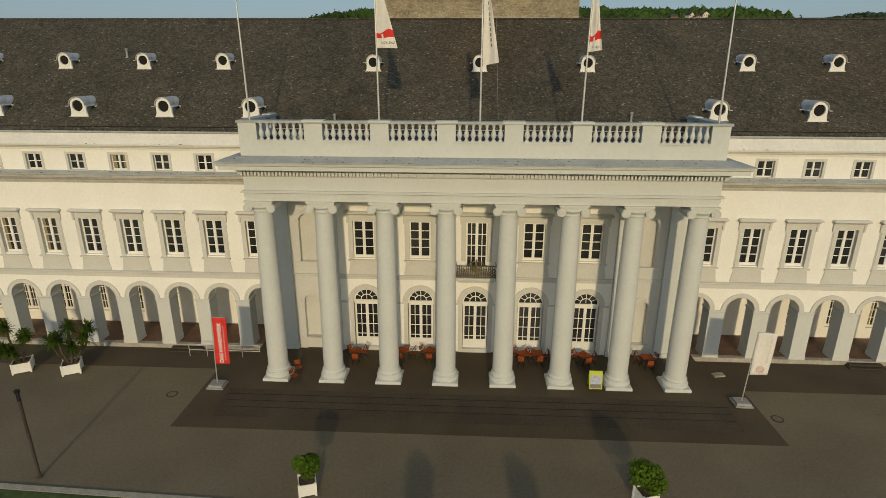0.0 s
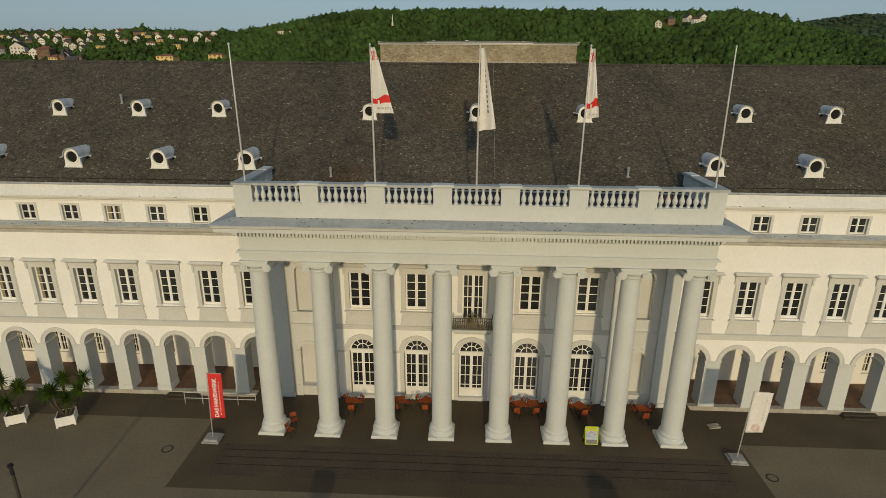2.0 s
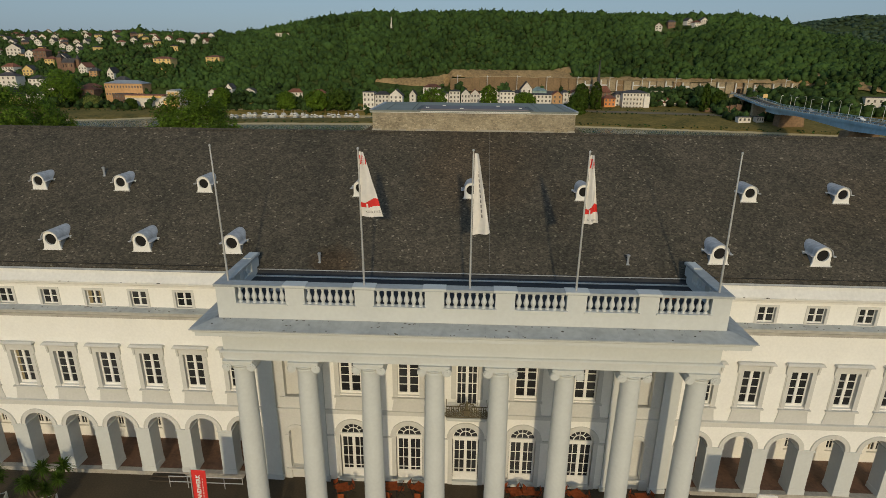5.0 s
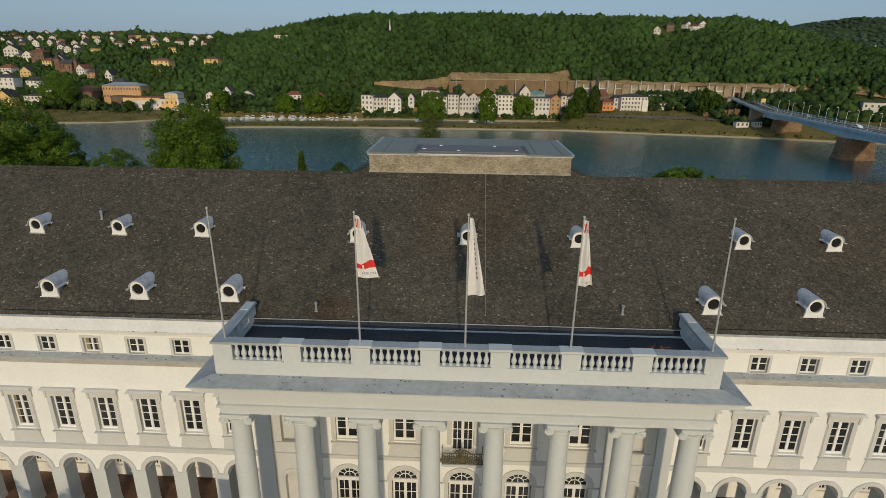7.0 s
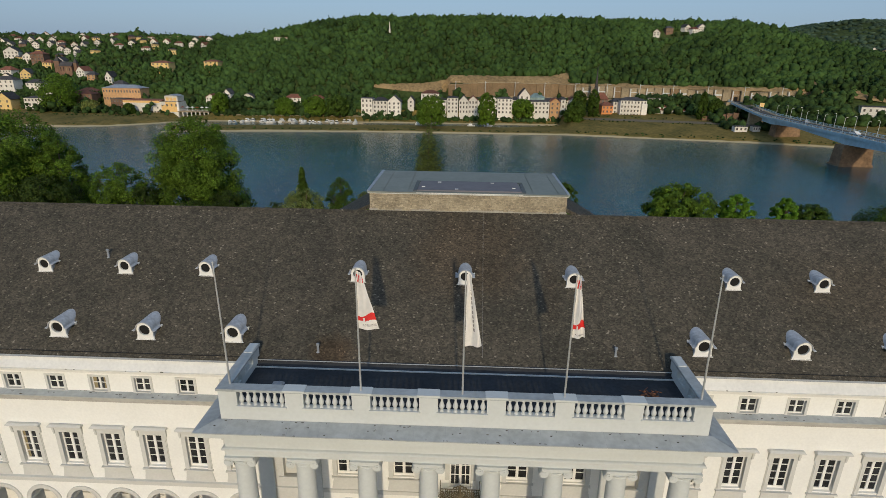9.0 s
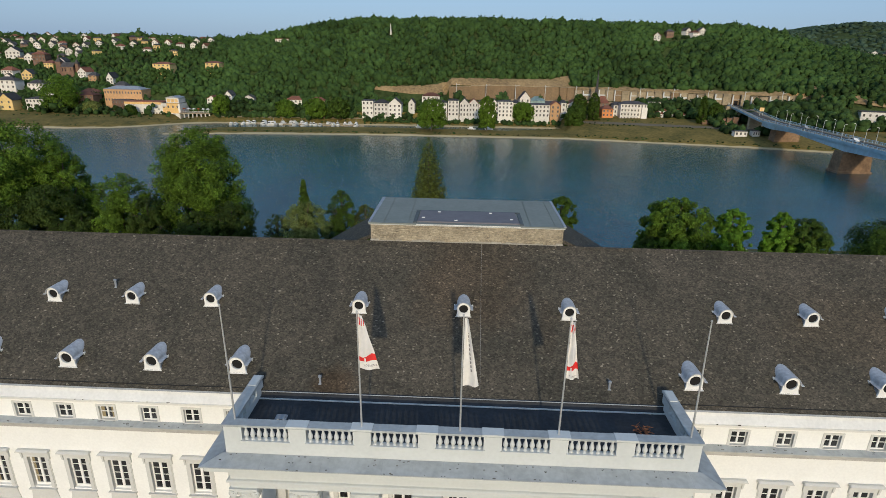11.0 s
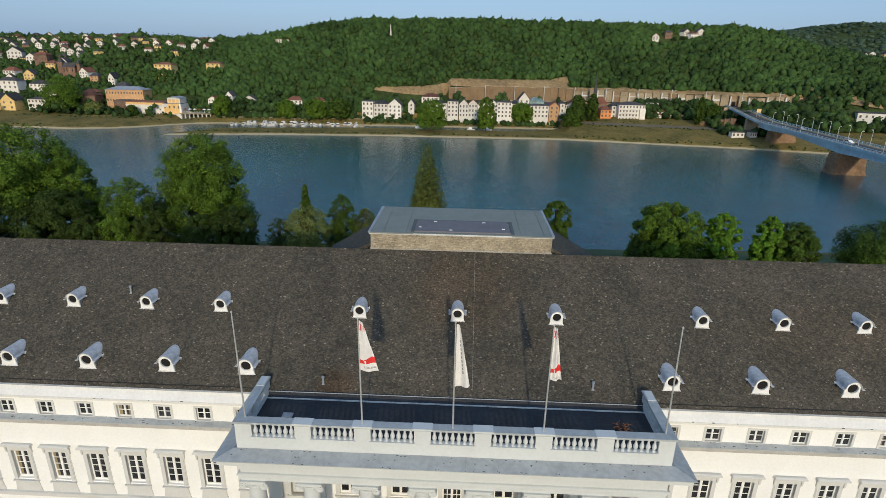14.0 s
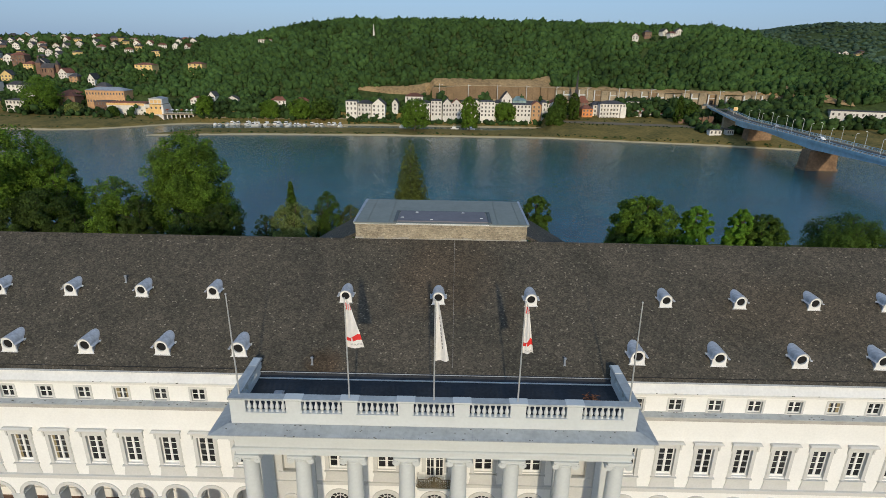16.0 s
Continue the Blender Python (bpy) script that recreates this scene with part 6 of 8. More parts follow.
yucca(-31.1, 0.45, [(-0.5, 0.2, 3.3), (0.5, -0.2, 2.6), (-0.2, -0.8, 1.9), (-1.0, 0.5, 1.6), (0.3, 0.6, 2.4)], 1, "spiky yucca palm in a white box planter")
yucca(-27.6, 0.45, [(-0.9, 0.2, 2.5), (0.2, 0.2, 3.3), (1.0, -0.2, 2.5), (0.3, -0.6, 2.2), (-0.4, -0.4, 2.9), (1.3, 0.5, 2.9)], 2, "many-headed spiky yucca in a white box planter")


def bay_tree(x, y, r, seed):
    rng = np.random.default_rng(seed)
    ob = thing("potted_bay_tree", "clipped green bay tree in a white box planter", "plant", "potted bay trees", at=T(x, y, G + 0.004, 18))
    planter_box(ob, 0.42, 0.72)
    sh = Shape()
    sh.tube((0, 0, 0.6), (0.02, 0, 1.25), 0.05, 0.045, 8)
    part("trunk", sh, BARK, ob)
    cl = [(r * 0.55 * math.cos(k * 2.4) * (0.4 + 0.6 * rng.random()), r * 0.55 * math.sin(k * 2.4), 1.55 + 0.55 * r * (rng.random() - 0.4), r * rng.uniform(0.42, 0.6)) for k in range(12)]
    part("crown", foliage(cl, 3800, 0.075, rng), LEAF, ob, "dense rounded green crown")
    return ob


bay_tree(-8.25, -10.0, 0.70, 5)
bay_tree(8.2, -9.95, 0.95, 6)


# stands out of view, added for the long shadow it throws on the square
def yew(x, y, seed):
    rng = np.random.default_rng(seed)
    ob = thing("clipped_yew", "tall unseen yew added to cast a shadow on the square", "plant", "clipped yews", at=T(x, y, G))
    sh = Shape()
    sh.tube((0, 0, -0.1), (0, 0, 2.4), 0.12, 0.05, 8)
    part("trunk", sh, BARK, ob)
    cl = [(0.25 * math.cos(k * 2.4), 0.25 * math.sin(k * 2.4), 0.5 + 0.24 * k, 0.85 * (1 - 0.045 * k)) for k in range(10)]
    part("crown", foliage(cl, 4000, 0.11, rng), LEAF_DARK, ob)


yew(-2.2, -17.1, 31)
yew(3.0, -17.1, 32)

lamp = thing("lamp_post", "slim dark metal lamp post on the square", "lamp", at=T(-22.2, -9.7, G))
sh = Shape()
sh.lathe([(0.16, 0), (0.16, 0.08), (0.085, 0.1), (0.075, 4.4), (0.09, 4.42), (0.09, 4.5)], sides=16)
part("post", sh, LAMPIRON, lamp, smooth=True)
sh = Shape()
sh.lathe([(0.085, 4.5), (0.085, 4.95)], sides=16)
part("lamp_glass", sh, GLASS, lamp)
sh = Shape()
sh.lathe([(0.12, 4.95), (0.13, 5.0), (0.13, 5.1), (0.03, 5.16)], sides=16)
part("cap", sh, IRON, lamp, smooth=True)


def manhole(x, y):
    ob = thing("manhole_cover", "round iron manhole cover in a pale ring", "manhole", "manhole covers", at=T(x, y, G + 0.004))
    sh = Shape()
    sh.lathe([(0.36, 0.0), (0.36, 0.012)], sides=28)
    part("ring", sh, IRON, ob)
    sh = Shape()
    sh.lathe([(0.27, 0.0), (0.27, 0.02)], sides=24)
    part("lid", sh, PAVING, ob)


manhole(-19.35, -1.95)
manhole(18.2, -2.7)

ds = thing("a_frame_sign", "lime green folding pavement sign with a colourful poster", "sign", at=T(7.75, -0.55, 0.0))
for sy in (-1, 1):
    sh = Shape()
    sh.add([(-0.42, sy * 0.30, 0.1), (0.42, sy * 0.30, 0.1), (0.42, sy * 0.03, 1.25), (-0.42, sy * 0.03, 1.25)] + [(-0.42, sy * 0.27, 0.1), (0.42, sy * 0.27, 0.1), (0.42, 0, 1.25), (-0.42, 0, 1.25)],
           [(0, 1, 2, 3), (7, 6, 5, 4), (0, 4, 5, 1), (1, 5, 6, 2), (2, 6, 7, 3), (3, 7, 4, 0)])
    part("board", sh, LIME, ds, "lime green painted frame")
for z0, z1, m in ((0.16, 0.42, PRINT), (0.43, 0.70, SIGNBLUE), (0.71, 0.98, SIGNVIOLET)):
    sh = Shape()
    ya, yb = -0.30 + (z0 - 0.1) * 0.235 - 0.012, -0.30 + (z1 - 0.1) * 0.235 - 0.012
    sh.add([(-0.34, ya, z0), (0.34, ya, z0), (0.34, yb, z1), (-0.34, yb, z1)], [(0, 1, 2, 3)])
    part("poster", sh, m, ds)
for sx in (-1, 1):
    for sy in (-1, 1):
        sh = Shape()
        sh.tube((sx * 0.38, sy * 0.31, 0.0), (sx * 0.38, sy * 0.28, 0.12), 0.02, 0.02, 6)
        part("leg", sh, IRON, ds)

bx = Shape()
bx.box(-0.40, 0.40, -0.24, -0.05, 0.0, 0.10)
bx.box(-0.36, 0.44, 0.06, 0.22, 0.0, 0.10)
bx.box(-0.30, 0.36, -0.05, 0.06, 0.0, 0.05)
ob = solid("stone_block", bx, KERB, "low pale stone block on the dark asphalt", "stone")
ob.matrix_basis = T(16.75, 2.2, G + 0.01, 12)


def garden_chair():
    ob = thing("garden_chair", "red-brown slatted wooden folding chair under the portico", "chair", "portico chairs")
    for k in range(5):
        sh = Shape()
        sh.box(-0.22, 0.22, -0.21 + k * 0.088, -0.21 + k * 0.088 + 0.07, 0.44, 0.46)
        part("seat_slat", sh, TERRA, ob)
    for k in range(4):
        sh = Shape()
        sh.box(-0.20, 0.20, 0.22, 0.24, 0.56 + k * 0.085, 0.62 + k * 0.085)
        part("back_slat", sh, TERRA, ob)
    for sx in (-1, 1):
        for a, b in (((sx * 0.22, -0.24, 0), (sx * 0.22, 0.24, 0.9)), ((sx * 0.2, 0.26, 0), (sx * 0.2, -0.2, 0.46))):
            sh = Shape()
            sh.tube(a, b, 0.018, 0.018, 6)
            part("leg", sh, IRON, ob)
    return ob


def cafe_table():
    ob = thing("cafe_table", "red-brown square wooden cafe table", "table", "portico tables")
    sh = Shape()
    sh.box(-0.36, 0.36, -0.36, 0.36, 0.69, 0.72)
    top = part("tabletop", sh, TERRA, ob)
    for k in range(6):
        sh = Shape()
        sh.box(-0.4, 0.4, -0.4 + k * 0.135, -0.4 + k * 0.135 + 0.125, 0.721, 0.746)
        part("slat", sh, TERRA, top)
    for sx in (-1, 1):
        for sy in (-1, 1):
            sh = Shape()
            sh.tube((sx * 0.33, sy * 0.33, 0), (sx * 0.3, -sy * 0.3, 0.7), 0.018, 0.018, 6)
            part("leg", sh, IRON, ob)
    return ob


ch, tb = garden_chair(), cafe_table()
first_c = first_t = True
rng = random.Random(8)
for x, y in ((-8.2, 2.3), (-4.9, 2.6), (-3.0, 2.6), (3.45, 2.5), (4.4, 2.6), (7.6, 2.5), (11.9, 2.4)):
    m_ = T(x, y, 0.0, rng.uniform(0, 90))
    if first_t:
        tb.matrix_basis, first_t = m_, False
    else:
        copy_thing(tb, m_)
    for a in (20, 150, 265):
        a += rng.uniform(-20, 20)
        q = T(x + 0.62 * math.cos(radians(a)), y + 0.62 * math.sin(radians(a)) * 0.9, 0.0, a - 90)
        if first_c:
            ch.matrix_basis, first_c = q, False
        else:
            copy_thing(ch, q)
for x, y, a in ((-11.75, 0.3, 30), (-11.7, -0.75, 70)):
    copy_thing(ch, T(x, y, 0.0, a))

# handrail of the ramp beside the portico
hr = thing("handrail", "grey metal handrail along the arcade ramp", "railing", at=T(-20.6, 3.0, G))
for k in range(5):
    sh = Shape()
    sh.tube((k * 1.3, 0, 0), (k * 1.3, 0, 0.95), 0.03, 0.03, 8)
    part("post", sh, STEEL, hr)
for z in (0.5, 0.95):
    sh = Shape()
    sh.tube((0, 0, z), (5.2, 0, z), 0.03, 0.03, 8)
    part("rail", sh, STEEL, hr)

# reddish heap on the terrace roof
rng = np.random.default_rng(9)
sh = Shape()
for k in range(26):
    a = rng.uniform(0, 6.28)
    p0 = Vector((0.22 * rng.normal(), 0.24 * rng.normal(), 0.03 + 0.2 * rng.random()))
    sh.tube(p0, p0 + Vector((math.cos(a) * 0.4, math.sin(a) * 0.4, 0.1 * rng.random())), 0.035, 0.02, 5)
ob = solid("debris_heap", sh, DEADWOOD, "small heap of reddish-brown branches on the terrace", "debris")
ob.matrix_basis = T(11.2, 1.7, 15.47)
sh = Shape()
sh.box(-0.35, 0.35, -0.3, 0.3, 0, 0.10)
sh.box(-0.28, 0.28, -0.24, 0.24, 0.10, 0.16)
ob = solid("roof_hatch", sh, LEAD, "small flat metal roof hatch on the terrace", "hatch")
ob.matrix_basis = T(-11.1, 1.6, 15.45)

# leaf litter and moss flecks on the wing cornices, gutters and the portico cover
rng = random.Random(77)
sh = Shape()
for s, first, bay in SIDES:
    a, b = sorted((s * (first - 1.5 * bay), s * (first + (NB - 0.5) * bay)))
    for k in range(70):
        x = rng.uniform(a, b)
        w_, d_ = rng.uniform(0.02, 0.10), rng.uniform(0.015, 0.035)
        if k % 8:
            u = rng.uniform(0.1, 0.95)
            y, z = FY - 0.50 + 0.52 * u, 12.71 + 0.156 * u
        else:
            y, z = FY - 0.41, 14.71
        sh.box(x - w_, x + w_, y - d_, y + d_, z - 0.005, z + 0.02)
for k in range(64):
    x, u = rng.uniform(-HX - 0.6, HX + 0.6), rng.choice((0.08, 0.55, 0.9)) + rng.uniform(-0.06, 0.06)
    w_ = rng.uniform(0.015, 0.07)
    y, z = -1.79 + 1.03 * u, 14.478 + 0.237 * u
    sh.box(x - w_, x + w_, y - 0.02, y + 0.02, z - 0.004, z + 0.022)
ob = solid("leaf_litter", sh, MOSS, "dark leaf litter and moss flecks on cornices", "litter", kind="stuff")


# ---------------------------------------------------------------- the far bank
def house(name, w, d, h, rh, wall, roof, cols, rows, label, gable=False, group="", category="house"):
    """A house with its front to -y, its base at z = 0, and its windows as parts of their own."""
    ob = thing(name, label, category, group)
    sh = Shape()
    sh.box(-w / 2, w / 2, -d / 2, d / 2, -6, h)
    if gable:
        sh.add([(-w / 2, -d / 2, h), (w / 2, -d / 2, h), (0, -d / 2, h + rh), (-w / 2, d / 2, h), (w / 2, d / 2, h), (0, d / 2, h + rh)], [(0, 1, 2), (4, 3, 5)])
    part("wall", sh, wall, ob)
    sh = Shape()
    o = 0.4
    if gable:
        sl_ = rh / (w / 2)
        for sx in (-1, 1):
            v = [(0, -d / 2 - o, h + rh + 0.02), (0, d / 2 + o, h + rh + 0.02), (sx * (w / 2 + o), d / 2 + o, h - o * sl_ + 0.02), (sx * (w / 2 + o), -d / 2 - o, h - o * sl_ + 0.02)]
            sh.add(v + [(x, y, z + 0.3) for x, y, z in v], [(0, 3, 2, 1) if sx > 0 else (0, 1, 2, 3), (4, 5, 6, 7) if sx > 0 else (7, 6, 5, 4), (3, 0, 4, 7), (2, 3, 7, 6), (1, 2, 6, 5), (0, 1, 5, 4)])
    elif rh < 0.6:
        sh.box(-w / 2 - 0.2, w / 2 + 0.2, -d / 2 - 0.2, d / 2 + 0.2, h, h + max(rh, 0.25))
    else:
        i_ = min(w * 0.3, d * 0.5)
        v = [(-w / 2 - o, -d / 2 - o, h), (w / 2 + o, -d / 2 - o, h), (w / 2 + o, d / 2 + o, h), (-w / 2 - o, d / 2 + o, h), (-w / 2 + i_, 0, h + rh), (w / 2 - i_, 0, h + rh)]
        sh.add(v, [(0, 3, 2, 1), (0, 1, 5, 4), (1, 2, 5), (2, 3, 4, 5), (3, 0, 4)])
    part("roof", sh, roof, ob)
    ww, wh = min(1.1, 0.44 * w / cols), min(1.5, 0.52 * h / max(rows, 1))
    me = None
    for r in range(rows):
        for c in range(cols):
            if me is None:
                s2 = Shape()
                s2.box(-ww / 2, ww / 2, -0.06, 0.1, -wh / 2, wh / 2)
                me = mesh_of("window", s2, FARGLASS)
            part("window", me, FARGLASS, ob, at=(-w / 2 + w * (c + 0.5) / cols, -d / 2, h * (r + 0.55) / rows))
    return ob


def stand(x, y, z, rz, *args, **kw):
    ob = house(*args, **kw)
    ob.matrix_basis = T(x, y, z, rz)
    return ob


row = "riverside houses"
white_row = "white rendered riverside town house in the row"
for x_, y_, z_, w_, h_, rh_, m_, r_, c_, n_, g_, lab in (
        (-66.0, 358, -0.5, 7.6, 9.6, 0.4, HOUSEWHITE, TILE_DARK, 3, 3, False, "white flat-roofed riverside house"),
        (-57.2, 359, -0.5, 9.4, 8.2, 2.2, HOUSEWHITE, TILE_DARK, 4, 3, False, white_row),
        (-47.6, 358, -0.5, 8.8, 7.8, 3.8, HOUSEWHITE, TILE_DARK, 3, 3, True, "white gabled riverside town house with dark roof"),
        (-36.8, 363, 3.0, 4.2, 5.0, 2.6, HOUSEWHITE, TILE_DARK, 1, 2, True, "small white gabled house among trees"),
        (-24.0, 367, 6.0, 12.0, 6.4, 2.2, HOUSEWHITE, TILE_RED, 4, 2, False, "white red-roofed house standing above the row"),
        (-19.0, 358, 0.2, 13.2, 8.8, 1.7, HOUSEWHITE, TILE_DARK, 6, 3, False, white_row),
        (-8.2, 358, 0.2, 7.2, 10.2, 1.0, HOUSEWHITE, TILE_DARK, 3, 4, False, white_row),
        (-0.8, 358, 0.0, 6.2, 8.6, 3.2, HOUSEWHITE, TILE_DARK, 3, 3, True, "narrow white gabled riverside house"),
        (5.4, 358, 0.0, 6.0, 9.0, 2.6, HOUSEWHITE, TILE_RED, 3, 3, True, "narrow white gabled riverside house"),
        (12.0, 362, 1.0, 6.4, 8.6, 1.6, HOUSEWHITE, TILE_DARK, 3, 3, False, white_row),
        (19.0, 362, 1.0, 6.4, 8.0, 2.4, HOUSEWHITE, TILE_DARK, 3, 3, True, white_row),
        (26.6, 358, 0.2, 9.8, 10.2, 1.0, HOUSEWHITE, TILE_DARK, 4, 4, False, "white four-storey riverside house with dark roof"),
        (33.8, 362, 1.0, 4.2, 8.4, 2.0, HOUSEWHITE, TILE_DARK, 2, 3, False, white_row),
        (40.2, 366, 6.0, 7.2, 6.2, 4.4, HOUSEWHITE, TILE_DARK, 2, 2, True, "steep white gabled house above the row"),
        (48.9, 366, 6.0, 9.4, 5.0, 2.6, GREENGLASS, GREENGLASS, 4, 1, False, "pale green glazed conservatory above the row"),
        (52.0, 364, 3.0, 30.0, 5.4, 2.4, HOUSEWHITE, TILE_DARK, 12, 2, False, "long house with a dark slate roof"),
        (50.0, 358, 0.6, 12.2, 8.2, 0.9, HOUSEWHITE, TILE_DARK, 5, 3, False, "white three-storey house with stacked balconies"),
        (59.8, 358, 0.6, 6.6, 8.0, 2.4, HOUSEOCHRE, TILE_RED, 2, 3, True, "orange-brown gabled house in the riverside row"),
        (65.3, 359, 1.0, 3.4, 9.4, 1.6, HOUSEWHITE, TILE_DARK, 1, 3, False, "very narrow white riverside house"),
        (71.5, 361, 1.0, 7.6, 8.2, 2.2, HOUSEWHITE, TILE_RED, 3, 3, True, white_row),
        (92.9, 366, 4.5, 7.0, 6.0, 4.2, SANDSTONE, TILE_RED, 3, 2, False, "brown house with a tall red hipped roof"),
        (94.2, 357, -0.6, 7.2, 7.6, 2.2, ORANGE, TILE_RED, 3, 3, False, "bright orange riverside house with red roof"),
        (102.0, 362, 1.0, 6.0, 8.4, 2.0, HOUSEWHITE, TILE_DARK, 2, 3, False, white_row),
        (126.4, 364, 2.0, 8.2, 9.6, 0.4, HOUSEWHITE, TILE_DARK, 4, 3, False, "white flat-roofed house with a roof terrace"),
        (148.6, 360, 0.0, 5.0, 7.6, 2.0, HOUSEWHITE, TILE_DARK, 2, 2, False, white_row),
        (-176, 366, 3.5, 6.5, 4.2, 2.0, HOUSEWHITE, TILE_RED, 3, 2, True, "small white house among the bank trees"),
        (-150, 366, 4.5, 7.5, 4.2, 2.0, HOUSEWHITE, TILE_DARK, 3, 2, True, "small white house among the bank trees"),
        (-118.5, 366, 3.6, 11.0, 4.6, 2.4, HOUSEWHITE, TILE_RED, 4, 2, False, "long white house among the bank trees"),
        (-102.5, 366, 3.6, 10.5, 4.4, 2.2, HOUSEYELLOW, TILE_RED, 4, 2, False, "cream house with red roof among the bank trees"),
        (300, 358, 3.5, 10.0, 5.5, 3.0, HOUSEWHITE, TILE_DARK, 3, 2, True, "white gabled house on the far bank")):
    stand(x_, y_, z_, 0, "house", w_, 10, h_, rh_, m_, r_, c_, n_, lab, gable=g_, group=row)
ob = stand(110.7, 357, -2.6, 0, "apartment_block", 17, 12, 13.2, 1.9, HOUSEWHITE, TILE_DARK, 8, 5, "white five-storey apartment block with stacked balconies", category="building")
for k in range(4):
    for c_ in (-4.6, 0.6):
        sh = Shape()
        sh.box(c_ - 2.0, c_ + 2.0, -7.3, -6.0, 2.3 + 2.55 * k, 2.5 + 2.55 * k)
        sh.box(c_ - 2.0, c_ + 2.0, -7.3, -7.2, 2.5 + 2.55 * k, 3.3 + 2.55 * k)
        part("balcony", sh, HOUSEWHITE, ob)
sh = Shape()
sh.box(5.0, 8.6, -7.6, -6.0, -3.0, 11.2)
part("stair_wing", sh, HOUSEWHITE, ob)
ob = stand(135.6, 357, -1.4, -3, "house", 19.5, 10, 6.0, 3.6, HOUSEWHITE, TILE_RED, 8, 2, "long white house with a brown tiled roof and dormers", group=row)
for k in range(6):
    sh = Shape()
    sh.box(-7.2 + 2.7 * k, -6.0 + 2.7 * k, -4.4, -2.2, 6.6, 7.9)
    part("roof_dormer", sh, HOUSEWHITE, ob)
for x_, w_ in ((157.0, 7.0), (165.6, 4.0)):
    stand(x_, 299.5, height(x_, 299.5), 0, "kiosk", w_, 4, 2.7, 0.3, HOUSEWHITE, TILE_DARK, 3, 1, "low white flat-roofed hut on the bank", group="bank huts", category="hut")
stand(258, 327, 6.2, -20, "hall", 32, 10, 4.4, 0.3, HOUSEWHITE, TILE_DARK, 10, 1, "long low white hall on the far bank", category="hall")

# hotel and old buildings by the harbour
ob = stand(-217.6, 355, -5.0, 0, "hotel", 26.6, 12, 10.6, 0.5, HOUSEWHITE, TILE_RED, 1, 0, "long white hotel wing with a yellow upper band", category="hotel")
sh = Shape()
sh.box(-13.4, 13.4, -6.15, -6.0, 9.2, 10.5)
part("upper_band", sh, HOTELYELLOW, ob, "pale yellow band under the roof edge")
sh = Shape()
sh.box(-13.4, 13.4, -6.5, -6.0, 8.9, 9.15)
part("band", sh, HOUSEWHITE, ob)
for k in range(13):
    sh = Shape()
    sh.box(-12.6 + 2.0 * k, -11.4 + 2.0 * k, -6.08, -5.9, 3.0, 3.9)
    part("window", sh, FARGLASS, ob)
    if k in (2, 6, 7, 11):
        sh = Shape()
        sh.box(-12.4 + 2.0 * k, -11.6 + 2.0 * k, -6.08, -5.9, 5.6, 6.5)
        part("window", sh, FARGLASS, ob)
sh = Shape()
sh.box(-4.0, 13.2, -6.6, -6.0, -1.5, 1.4)
part("ground_storey", sh, FARGLASS, ob, "dark glazed ground storey")
ob = stand(-198.8, 354, -5.0, 0, "hotel_tower", 12.4, 12, 10.2, 0.3, HOTELYELLOW, TILE_DARK, 4, 2, "yellow and white hotel block with a raised stair tower", category="hotel")
for x0, x1, z0, z1 in ((-6.3, -5.5, 3.6, 10.1), (-6.3, 6.3, -1.0, 3.6), (-5.5, -2.6, 8.0, 10.1), (5.2, 6.3, 3.6, 10.1)):
    sh = Shape()
    sh.box(x0, x1, -6.25, -6.0, z0, z1)
    part("white_trim", sh, HOUSEWHITE, ob)
sh = Shape()
sh.box(-2.6, 6.2, -6.1, 3.0, 10.2, 13.9)
part("stair_tower", sh, HOUSEWHITE, ob, "raised white stair tower")
for k in range(3):
    sh = Shape()
    sh.box(-1.8 + 2.6 * k, 0.2 + 2.6 * k, -6.2, -6.0, 10.9, 13.0)
    part("yellow_panel", sh, HOTELYELLOW, ob)
sh = Shape()
sh.add([(-3.0, -6.6, 13.9), (6.6, -6.6, 13.9), (6.6, 3.4, 13.9), (-3.0, 3.4, 13.9), (1.8, -6.6, 15.0), (1.8, 3.4, 15.0)], [(0, 3, 2, 1), (0, 1, 4), (1, 2, 5, 4), (2, 3, 5), (3, 0, 4, 5)])
part("tower_roof", sh, LEAD, ob, "low grey gabled roof")
sh = Shape()
sh.box(6.2, 6.5, -6.0, 6.0, -1.0, 10.1)
part("side_wall", sh, HOUSEWHITE, ob)
stand(-236.6, 357, -5.0, 0, "annex", 10, 9, 11.0, 0.4, SANDSTONE, TILE_DARK, 5, 4, "brown hotel annex with deep balconies", category="building")
dk = thing("river_terrace", "dining terrace on concrete piles beside the hotel", "terrace", at=(-182.5, 350, 0))
sh = Shape()
sh.box(-10.5, 10.5, -3.5, 4, -1.3, -0.8)
part("slab", sh, CONCRETE, dk)
for k in range(8):
    sh = Shape()
    sh.box(-10.3 + 2.9 * k, -9.7 + 2.9 * k, -3.4, -2.8, -6.2, -1.3)
    part("pile", sh, HOUSEWHITE, dk)
for z_ in (-0.2, 0.3):
    sh = Shape()
    sh.box(-10.5, 10.5, -3.5, -3.4, z_, z_ + 0.1)
    part("rail", sh, HOUSEWHITE, dk)
for k in range(6):
    sh = Shape()
    sh.tube((-8.5 + 3.3 * k, 0.5, -0.8), (-8.5 + 3.3 * k, 0.5, 1.6), 0.08, 0.08, 6)
    sh.lathe([(1.4, 1.5), (0.1, 2.2)], -8.5 + 3.3 * k, 0.5, 8)
    part("parasol", sh, WHITE if k % 3 else TERRA, dk)
